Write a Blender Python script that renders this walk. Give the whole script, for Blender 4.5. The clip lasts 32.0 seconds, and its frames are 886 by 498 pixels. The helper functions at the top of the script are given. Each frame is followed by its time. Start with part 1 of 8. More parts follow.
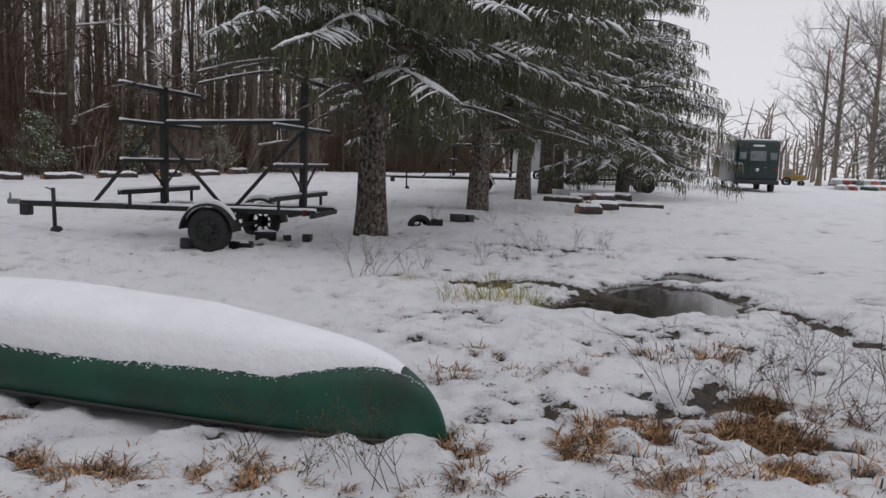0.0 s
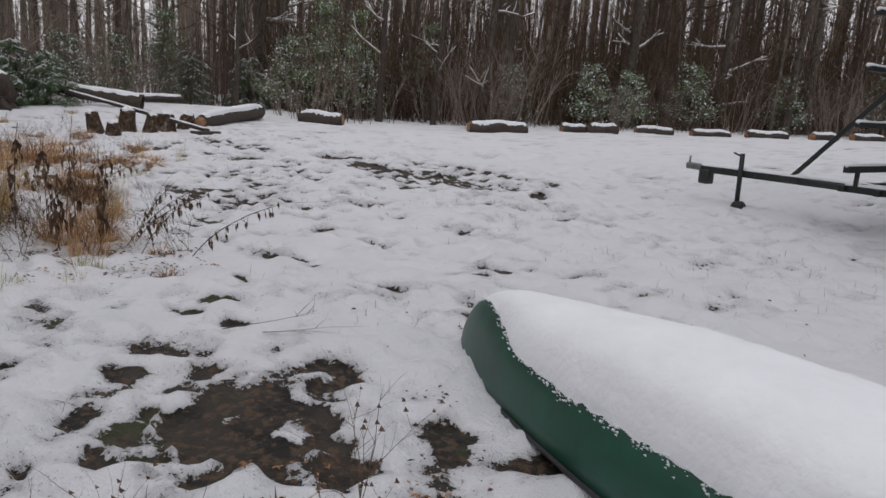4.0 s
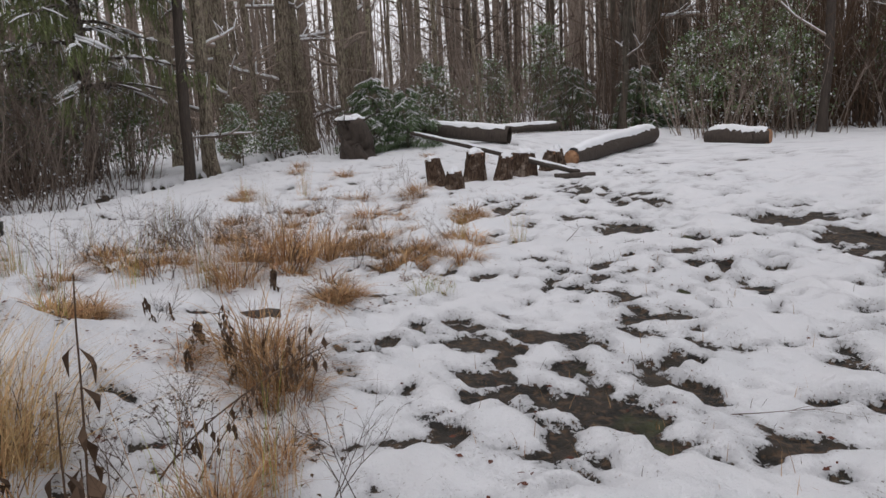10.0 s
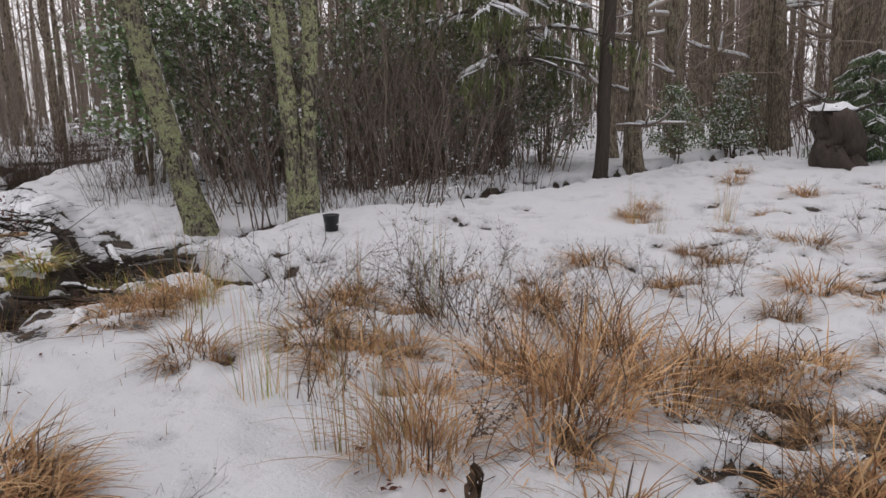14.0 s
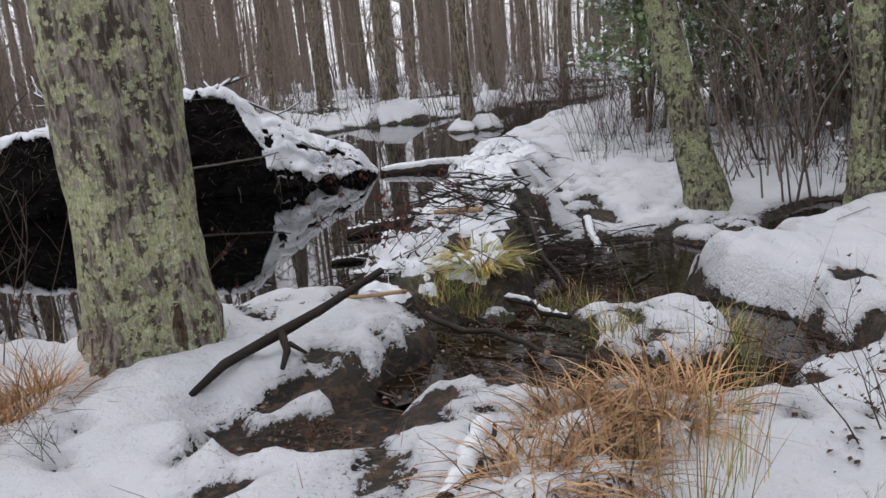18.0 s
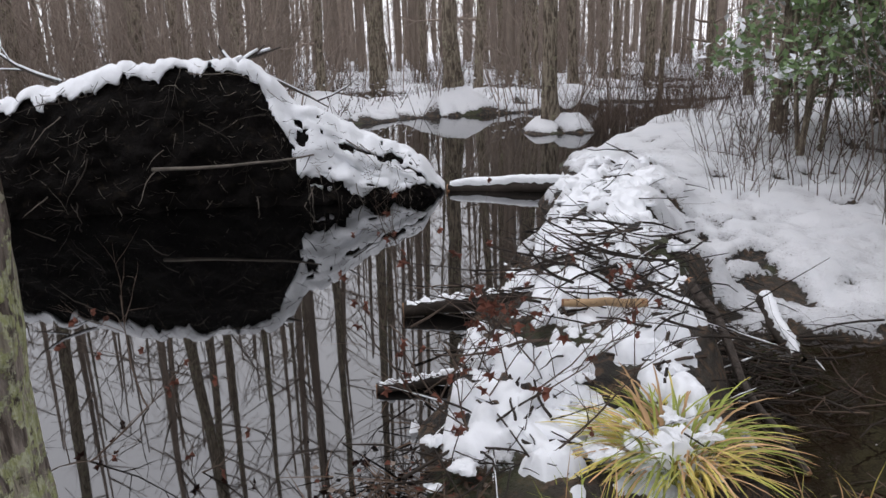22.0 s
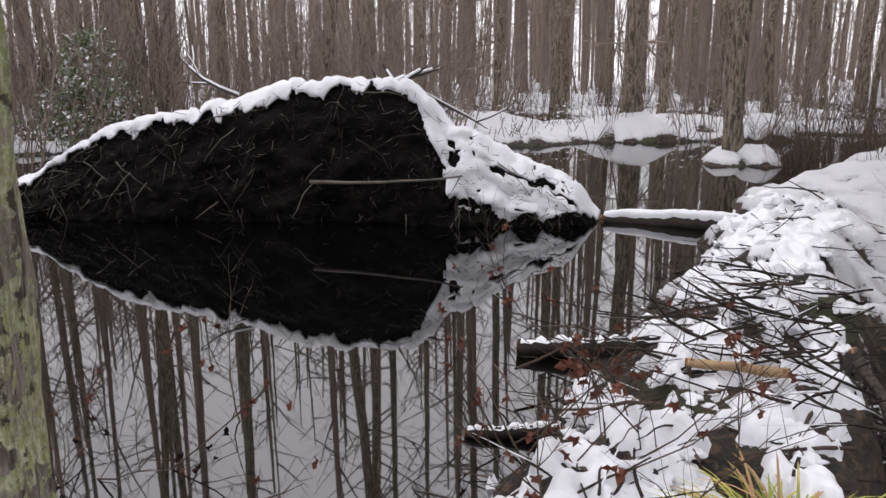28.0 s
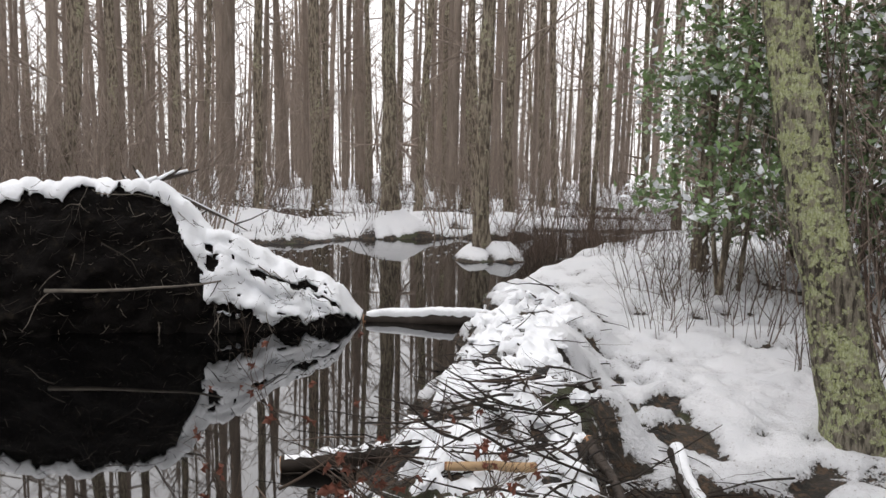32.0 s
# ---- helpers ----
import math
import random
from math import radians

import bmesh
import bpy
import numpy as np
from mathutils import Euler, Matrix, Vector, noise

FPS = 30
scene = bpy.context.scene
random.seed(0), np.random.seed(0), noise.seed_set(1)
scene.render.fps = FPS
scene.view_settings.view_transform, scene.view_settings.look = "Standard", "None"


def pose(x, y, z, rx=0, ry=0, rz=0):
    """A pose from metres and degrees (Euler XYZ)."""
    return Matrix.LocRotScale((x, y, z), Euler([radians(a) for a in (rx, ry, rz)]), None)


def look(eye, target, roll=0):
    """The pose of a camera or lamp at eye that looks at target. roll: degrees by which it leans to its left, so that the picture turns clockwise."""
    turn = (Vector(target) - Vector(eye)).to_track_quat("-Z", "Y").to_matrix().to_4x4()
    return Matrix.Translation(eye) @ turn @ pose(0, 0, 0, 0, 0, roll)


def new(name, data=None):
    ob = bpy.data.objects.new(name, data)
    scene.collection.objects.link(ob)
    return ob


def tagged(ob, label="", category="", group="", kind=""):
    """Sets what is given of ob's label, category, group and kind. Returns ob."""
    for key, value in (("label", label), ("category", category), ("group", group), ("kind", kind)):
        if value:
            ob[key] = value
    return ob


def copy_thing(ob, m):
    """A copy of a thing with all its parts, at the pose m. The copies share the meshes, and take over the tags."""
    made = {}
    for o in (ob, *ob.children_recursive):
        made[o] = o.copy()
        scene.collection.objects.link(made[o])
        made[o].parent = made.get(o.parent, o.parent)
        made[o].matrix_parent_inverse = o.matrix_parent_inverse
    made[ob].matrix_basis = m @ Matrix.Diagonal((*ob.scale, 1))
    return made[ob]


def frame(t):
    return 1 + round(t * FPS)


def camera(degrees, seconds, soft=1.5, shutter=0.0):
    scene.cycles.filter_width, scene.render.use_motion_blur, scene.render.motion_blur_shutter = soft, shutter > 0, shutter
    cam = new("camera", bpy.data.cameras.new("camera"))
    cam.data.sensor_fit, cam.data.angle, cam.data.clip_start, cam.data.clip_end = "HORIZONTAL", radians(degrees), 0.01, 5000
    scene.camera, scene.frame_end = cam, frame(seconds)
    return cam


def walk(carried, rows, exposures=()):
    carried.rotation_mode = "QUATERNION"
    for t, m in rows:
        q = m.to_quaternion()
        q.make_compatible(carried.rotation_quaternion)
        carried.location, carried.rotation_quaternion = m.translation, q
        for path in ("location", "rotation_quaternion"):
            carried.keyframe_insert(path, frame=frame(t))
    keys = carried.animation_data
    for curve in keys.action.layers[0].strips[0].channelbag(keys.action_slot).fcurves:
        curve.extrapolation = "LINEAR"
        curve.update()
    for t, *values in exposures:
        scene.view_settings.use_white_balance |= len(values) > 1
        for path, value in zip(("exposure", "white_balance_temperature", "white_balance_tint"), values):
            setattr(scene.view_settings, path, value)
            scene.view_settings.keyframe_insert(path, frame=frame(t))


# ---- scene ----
cam = camera(62.5, 32.0)
METRES, EYE, TILT, LEAN, TURN = 18.4, 1.5, 0.0, 0.0, 0.0
ROWS = [
    (0.0, 0.0, 0.0, 0.0, 0.25, -6.76, -2.09),
    (0.5, -0.0106, 0.0088, -0.0007, 7.0, -9.38, -1.73),
    (1.0, -0.0193, 0.0309, -0.002, 15.99, -8.78, -1.66),
    (1.5, -0.032, 0.0469, -0.0017, 24.5, -10.76, -1.37),
    (2.0, -0.0499, 0.0632, -0.0028, 30.23, -13.51, -3.7),
    (2.5, -0.0625, 0.0824, -0.0056, 35.34, -11.99, -5.18),
    (3.0, -0.0726, 0.1023, -0.0032, 37.24, -12.0, -3.51),
    (3.5, -0.097, 0.1144, -0.0026, 42.33, -12.06, -3.49),
    (5.5, -0.1764, 0.1617, -0.0009, 51.93, -12.55, -1.36),
    (6.0, -0.1974, 0.1753, -0.0033, 57.97, -10.5, -0.21),
    (6.5, -0.2174, 0.1865, -0.001, 63.25, -9.16, 0.83),
    (7.0, -0.2397, 0.1936, -0.001, 60.91, -10.52, 0.35),
    (7.5, -0.2544, 0.2067, -0.0005, 57.88, -10.36, 0.07),
    (8.0, -0.2745, 0.2227, -0.001, 58.61, -11.08, 0.54),
    (8.5, -0.2973, 0.238, -0.0009, 62.1, -11.71, 1.15),
    (9.0, -0.3209, 0.254, -0.0013, 70.11, -11.05, 2.77),
    (9.5, -0.3441, 0.2629, -0.0014, 74.8, -11.77, 3.27),
    (10.0, -0.366, 0.2727, -0.0015, 75.58, -11.83, 2.84),
    (10.5, -0.3906, 0.2832, -0.0027, 79.29, -10.77, 2.99),
    (11.0, -0.4156, 0.2915, -0.004, 80.76, -11.26, 3.03),
    (11.5, -0.4391, 0.3047, -0.0064, 82.3, -12.17, 2.56),
    (12.0, -0.4637, 0.3103, -0.007, 84.23, -12.76, 1.07),
    (12.5, -0.4897, 0.3139, -0.0073, 93.03, -11.73, 1.43),
    (13.0, -0.5141, 0.3153, -0.0071, 102.01, -10.83, 1.68),
    (13.5, -0.5369, 0.3122, -0.0077, 106.51, -11.29, 0.94),
    (14.0, -0.5601, 0.3117, -0.0087, 111.7, -11.39, 1.42),
    (14.5, -0.5788, 0.3042, -0.0091, 119.22, -12.03, 1.7),
    (16.5, -0.6404, 0.2614, -0.0122, 135.34, -13.04, 4.67),
    (17.0, -0.6488, 0.2462, -0.0106, 140.89, -14.21, 5.17),
    (17.5, -0.6592, 0.2329, -0.0107, 146.36, -13.65, 5.96),
    (18.0, -0.6656, 0.2158, -0.0116, 149.1, -14.52, 5.04),
    (18.5, -0.6726, 0.2007, -0.0115, 150.75, -15.57, 4.84),
    (19.0, -0.6829, 0.1859, -0.013, 153.2, -15.45, 5.35),
    (19.5, -0.6855, 0.1697, -0.0141, 153.91, -16.19, 6.09),
    (20.0, -0.6866, 0.1489, -0.0125, 152.77, -17.29, 5.93),
    (20.5, -0.6949, 0.1345, -0.0129, 150.76, -16.75, 4.91),
    (21.0, -0.6975, 0.1208, -0.0127, 147.36, -16.95, 3.25),
    (21.5, -0.7006, 0.1111, -0.0132, 147.2, -17.45, 2.53),
    (22.0, -0.7087, 0.1018, -0.0133, 153.24, -15.35, 1.52),
    (22.5, -0.7163, 0.095, -0.02, 156.34, -20.37, 0.66),
    (23.0, -0.7139, 0.0934, -0.0213, 155.46, -25.86, -0.08),
    (23.5, -0.7102, 0.0924, -0.0199, 153.93, -28.82, -1.48),
    (24.0, -0.7137, 0.0932, -0.0224, 154.84, -29.48, -1.17),
    (24.5, -0.7169, 0.0952, -0.0183, 159.92, -26.34, -0.66),
    (25.0, -0.7184, 0.095, -0.016, 166.2, -22.96, -0.61),
    (25.5, -0.7195, 0.0953, -0.0143, 171.25, -20.03, 0.22),
    (27.5, -0.7225, 0.0966, -0.0125, 174.0, -11.6, 0.6),
    (28.0, -0.725, 0.097, -0.0132, 167.7, -13.54, 0.33),
    (28.5, -0.7273, 0.0977, -0.0143, 161.4, -15.64, 0.34),
    (29.0, -0.7283, 0.0987, -0.0149, 156.86, -17.42, 0.19),
    (29.5, -0.728, 0.0986, -0.015, 154.02, -18.32, -0.04),
    (30.0, -0.7286, 0.0983, -0.0146, 151.64, -18.36, 0.09),
    (30.5, -0.7285, 0.0984, -0.0138, 150.05, -17.47, 0.4),
    (31.0, -0.7275, 0.0982, -0.0127, 149.76, -15.4, 0.28),
    (31.5, -0.7262, 0.098, -0.0098, 149.42, -9.98, -0.74),
    (32.0, -0.7255, 0.0989, -0.0085, 149.47, -6.22, -1.07),
]
EXPOSURES = [(0, 0.05, 6500, 14), (3, 0.1, 6500, 14), (6, 0.22, 6650, 14), (10, 0.38, 6600, 14), (12, 0.34, 6600, 15), (14, 0.45, 6700, 16), (17, 0.52, 6350, 13), (19, 0.85, 6350, 13), (20, 0.88, 6350, 13), (22, 0.85, 6400, 14), (24, 0.85, 6350, 14), (28, 0.95, 6600, 17), (32, 1.08, 6750, 12)]
walk(cam, [(t, pose(0, 0, EYE, TILT, LEAN, TURN) @ pose(METRES * x, METRES * y, METRES * z, 90 + pitch, roll, yaw)) for t, x, y, z, yaw, pitch, roll in ROWS], EXPOSURES)

# ---------------- world, sun, exposure ----------------
world = bpy.data.worlds.new("overcast_world")
scene.world = world
world.use_nodes = True
wn, wl = world.node_tree.nodes, world.node_tree.links
wn.clear()
sky = wn.new("ShaderNodeTexSky")
sky.sky_type = "NISHITA"
sky.sun_disc = False
sky.sun_elevation = radians(52)
sky.sun_rotation = radians(200)
sky.air_density, sky.dust_density, sky.ozone_density = 1.0, 0.6, 1.0
hsv = wn.new("ShaderNodeHueSaturation")
hsv.inputs["Saturation"].default_value = 0.10
bgn = wn.new("ShaderNodeBackground")
bgn.inputs["Strength"].default_value = 0.126
wout = wn.new("ShaderNodeOutputWorld")
wl.new(sky.outputs[0], hsv.inputs["Color"])
cloud = wn.new("ShaderNodeMix")
cloud.data_type = "RGBA"
cloud.inputs["Factor"].default_value = 0.8
cloud.inputs["B"].default_value = (5.2, 5.3, 5.55, 1)
wl.new(hsv.outputs[0], cloud.inputs["A"])
wl.new(cloud.outputs["Result"], bgn.inputs["Color"])
wl.new(bgn.outputs[0], wout.inputs["Surface"])

sun_data = bpy.data.lights.new("sun", "SUN")
sun_data.energy = 0.5
sun_data.angle = radians(60)
sun_data.color = (1.0, 0.985, 0.965)
sun = new("sun", sun_data)
sun.matrix_world = look((0, 0, 60), (-14, 18, 0))

# ---------------- numeric noise ----------------
TAB = np.random.RandomState(7).rand(256, 256)


def vn(x, y, scale, seed=0):
    """Smooth value noise, about -1 to 1, with features of the given size in metres."""
    x, y = np.asarray(x, float) / scale + 17.3 * seed, np.asarray(y, float) / scale + 9.1 * seed
    ix, iy = np.floor(x).astype(int), np.floor(y).astype(int)
    fx, fy = x - ix, y - iy
    fx, fy = fx * fx * (3 - 2 * fx), fy * fy * (3 - 2 * fy)
    a, b = TAB[ix % 256, iy % 256], TAB[(ix + 1) % 256, iy % 256]
    c, d = TAB[ix % 256, (iy + 1) % 256], TAB[(ix + 1) % 256, (iy + 1) % 256]
    return 2 * (a * (1 - fx) * (1 - fy) + b * fx * (1 - fy) + c * (1 - fx) * fy + d * fx * fy) - 1


def smooth(a, b, v):
    t = np.clip((np.asarray(v, float) - a) / (b - a), 0, 1)
    return t * t * (3 - 2 * t)


def near_line(x, y, pts):
    """Distance to a polyline and the third coordinate at the nearest place of it."""
    best = np.full(np.shape(x), 1e9)
    val = np.zeros(np.shape(x))
    for (x0, y0, a0), (x1, y1, a1) in zip(pts, pts[1:]):
        dx, dy = x1 - x0, y1 - y0
        t = np.clip(((x - x0) * dx + (y - y0) * dy) / (dx * dx + dy * dy), 0, 1)
        d = np.hypot(x - x0 - t * dx, y - y0 - t * dy)
        val = np.where(d < best, a0 + t * (a1 - a0), val)
        best = np.minimum(best, d)
    return best, val


# ---------------- ground shape ----------------
POND = 0.06
PUDDLE = -0.035
SHORE_X = [-45, -30, -24, -21, -19, -17.7, -16.7, -16.0, -15.0, -14.3, -13.95, -13.75, -13.6, -13.42, -13.15, -12.9, -12.0, -11.0, -8.0, -3.0, 10.0]
SHORE_Y = [-13, -9.5, -7.5, -6.2, -5.0, -4.3, -3.3, -2.5, -1.45, -0.55, 0.25, 0.42, 0.32, 0.12, 0.27, 0.25, 0.02, -0.25, -1.2, -2.5, -4.0]
STREAM = [(-14.2, 0.72, -0.03), (-14.22, 0.95, -0.10), (-14.25, 1.3, -0.13), (-14.5, 1.05, -0.17), (-14.95, 1.0, -0.24), (-15.35, 0.6, -0.35), (-15.9, 0.1, -0.43), (-16.3, 0.15, -0.43)]
BASIN = [(-15.45, 0.4, -0.40), (-15.85, -0.15, -0.43), (-16.2, 0.05, -0.43)]
SEEP = [(-12.9, 1.5, 0.02), (-13.0, 1.75, 0.0), (-13.4, 1.5, -0.06), (-13.9, 1.3, -0.11)]
RILL = [(-14.1, 1.35, -0.13), (-14.25, 1.95, -0.15), (-14.75, 2.1, -0.22), (-15.25, 1.95, -0.30), (-15.6, 1.5, -0.35), (-15.6, 1.0, -0.36)]
MUDDY = [(-15.15, 2.3, -0.12), (-14.82, 2.7, -0.02), (-14.7, 3.25, 0.03)]
DITCH = [(-16.3, 0.2, -0.42), (-16.75, 0.45, -0.41), (-17.25, 0.5, -0.40), (-17.75, 0.42, -0.39), (-18.5, 0.25, -0.37), (-19.0, 1.1, -0.34), (-20.1, 2.2, -0.30), (-22.0, 3.3, -0.27), (-24.5, 4.6, -0.24), (-31.0, 7.0, -0.22)]

POINT = [(-12.95, 0.50, 0.09), (-13.3, 0.48, 0.09), (-13.54, 0.66, 0.09), (-13.56, 1.02, 0.08)]
SILL = [(-13.7, 0.55, 0.08), (-14.15, 0.40, 0.08)]


def shore(x):
    return np.interp(x, SHORE_X, SHORE_Y)


def stream_level(x, y):
    return np.clip(-0.02 + (np.asarray(x) + 13.8) * 0.15, -0.33, -0.02)


def ground_z(x, y):
    """Height of the bare ground."""
    x, y = np.asarray(x, float), np.asarray(y, float)
    field = 0.012 * np.clip(y - 5, 0, 45)
    z = field + 0.035 * vn(x, y, 2.3, 1) + 0.02 * vn(x, y, 0.7, 2) + 0.008 * vn(x, y, 0.24, 3)
    # low ground towards the creek
    z = z + 0.09 * smooth(-9.0, -12.5, x) * smooth(6.5, 3.5, y) * smooth(-15.5, -13.8, x)
    # mound of old logs and the berm in the west
    z = z + 0.22 * np.exp(-((x + 23.5) ** 2 / 9 + (y - 8.5) ** 2 / 14)) + 0.22 * np.exp(-((x + 24.5) ** 2 / 8 + (y - 13) ** 2 / 10))
    z = z - 0.05 * np.exp(-((x + 16.8) ** 2 / 3.0 + (y - 1.35) ** 2 / 1.2))
    # heap of snowed-over grass beside the path
    z = z + 0.42 * np.exp(-((x + 10.75) / 0.75) ** 2 - ((y - 3.52) / 0.6) ** 2)
    # grass hummocks in the wet meadow
    wet = smooth(-8.5, -10.5, x) * smooth(7.2, 5.8, y) * smooth(-0.5, 1.5, y)
    z = z + wet * 0.05 * np.clip(vn(x, y, 0.55, 4) + 0.2, 0, 1)
    z = z - 0.14 * np.exp(-(((x - 2.1) / 0.95) ** 2 + ((y - 7.8) / 0.5) ** 2)) - 0.13 * np.exp(-(((x - 3.0) / 0.65) ** 2 + ((y - 8.9) / 0.75) ** 2)) - 0.15 * np.exp(-(((x - 3.55) / 0.5) ** 2 + ((y - 10.3) / 0.75) ** 2))
    z = z - 0.11 * np.exp(-((x + 14.9) ** 2 / 1.6 + (y - 1.6) ** 2 / 1.0))
    z = z - 0.10 * np.exp(-((x - 2.8) ** 2 / 4 + (y - 9.0) ** 2 / 4)) * vn(x, y, 0.45, 17) * 0.5
    z = z + 0.05 * np.exp(-((x + 12.8) ** 2 / 0.5 + (y - 0.6) ** 2 / 0.12))
    z = z - 0.03 * np.exp(-(((x + 13.5) / 0.5) ** 2 + ((y - 0.9) / 0.5) ** 2))
    # low flats below the dam, rising gently towards the flooded wood
    flat = smooth(-15.5, -16.1, x) * smooth(0.75, 0.35, y) * smooth(-27, -23, x)
    slope = np.clip(-0.28 - 0.05 * (x + 16.56) - 0.087 * (y + 0.77), -0.285, 0.30)
    z = z * (1 - flat) + (slope + 0.03 * vn(x, y, 0.9, 19) + 0.015 * vn(x, y, 0.3, 20)) * flat
    # right bank of the pond and the woods behind
    for line, hw, bank in ((SEEP, 0.15, 0.22), (STREAM, 0.26, 0.2), (BASIN, 0.4, 0.3), (RILL, 0.25, 0.22), (MUDDY, 0.14, 0.16), (DITCH, 0.2, 0.28)):
        d, bed = near_line(x + 0.12 * vn(x, y, 0.5, 5), y + 0.12 * vn(x, y, 0.5, 6), line)
        t = smooth(hw, hw + bank, d)
        z = np.where(d < hw + bank, bed * (1 - t) + z * t, z)
    # rough little islands in the wet hollow
    hol = np.exp(-((x + 14.9) ** 2 / 2.2 + (y - 1.6) ** 2 / 1.0))
    z = z + hol * 0.05 * vn(x, y, 0.42, 7) + hol * 0.05 * vn(x, y, 0.16, 8)
    for cx, cy, rr, h in ((-14.83, 1.55, 0.33, 0.19), (-15.05, 1.33, 0.24, 0.16), (-14.86, 0.8, 0.13, 0.06), (-14.45, 1.62, 0.1, 0.1), (-13.85, 1.62, 0.12, 0.1), (-14.0, 1.95, 0.12, 0.12)):
        z = z + h * np.exp(-((x - cx) ** 2 + (y - cy) ** 2) / rr ** 2 * (1 + 0.4 * vn(x, y, 0.2, 18)))
    cap = stream_level(x, y) + 0.10 + 0.05 * vn(x, y, 0.33, 30)
    low = smooth(-16.0, -15.7, x) * smooth(-13.6, -13.9, x) * smooth(0.6, 0.8, y) * smooth(2.1, 1.85, y)
    z = np.where(z > cap, z * (1 - low) + cap * low, z)
    # pond and flooded woods
    s = shore(x) + 0.1 * vn(x, y, 0.4, 9)
    inside = smooth(0.05, -0.55, y - s)
    far = smooth(-9.3, -10.6, y + 0.25 * (x + 17) * 0.3 + 0.5 * vn(x, y, 2.0, 12))
    bed = -0.30 + 0.03 * vn(x, y, 0.5, 10) + far * (0.40 + 0.16 * vn(x, y, 2.2, 11) + 0.07 * vn(x, y, 0.6, 14)) + 0.010 * np.clip(-y - 22, 0, 60)
    z = z * (1 - inside) + bed * inside
    for cx, cy, h in ((-19.7, -10.9, 0.42), (-19.25, -7.05, 0.44), (-17.7, -13, 0.3), (-21.9, -9.9, 0.4), (-17.75, -3.85, 0.36), (-20.4, -6.4, 0.3)):
        z = z + 1.2 * h * np.exp(-((x - cx) ** 2 + (y - cy) ** 2) / 0.5 * (1 + 0.5 * vn(x, y, 0.35, 16))) * inside
    # the dam
    d, crest = near_line(x, y, [(-14.12, 0.28, 0.07), (-14.5, -0.08, 0.14), (-15.25, -0.8, 0.18), (-16.0, -1.7, 0.18), (-16.8, -2.7, 0.17), (-17.7, -3.6, 0.16)])
    t = smooth(0.66, 0.28, d + 0.2 * vn(x, y, 0.45, 15))
    z = np.where(t > 0, z * (1 - t) + np.maximum(z, crest + 0.07 * vn(x, y, 0.3, 13)) * t, z)
    # snowed-over point below the maple and the wet sill that joins it to the dam
    for line, hw in ((POINT, 0.17), (SILL, 0.09)):
        d, crest = near_line(x + 0.07 * vn(x, y, 0.25, 40), y + 0.07 * vn(x, y, 0.25, 41), line)
        t = smooth(hw + 0.14, hw, d)
        z = z * (1 - t) + np.maximum(z, crest + 0.02 * vn(x, y, 0.2, 42)) * t
    return z


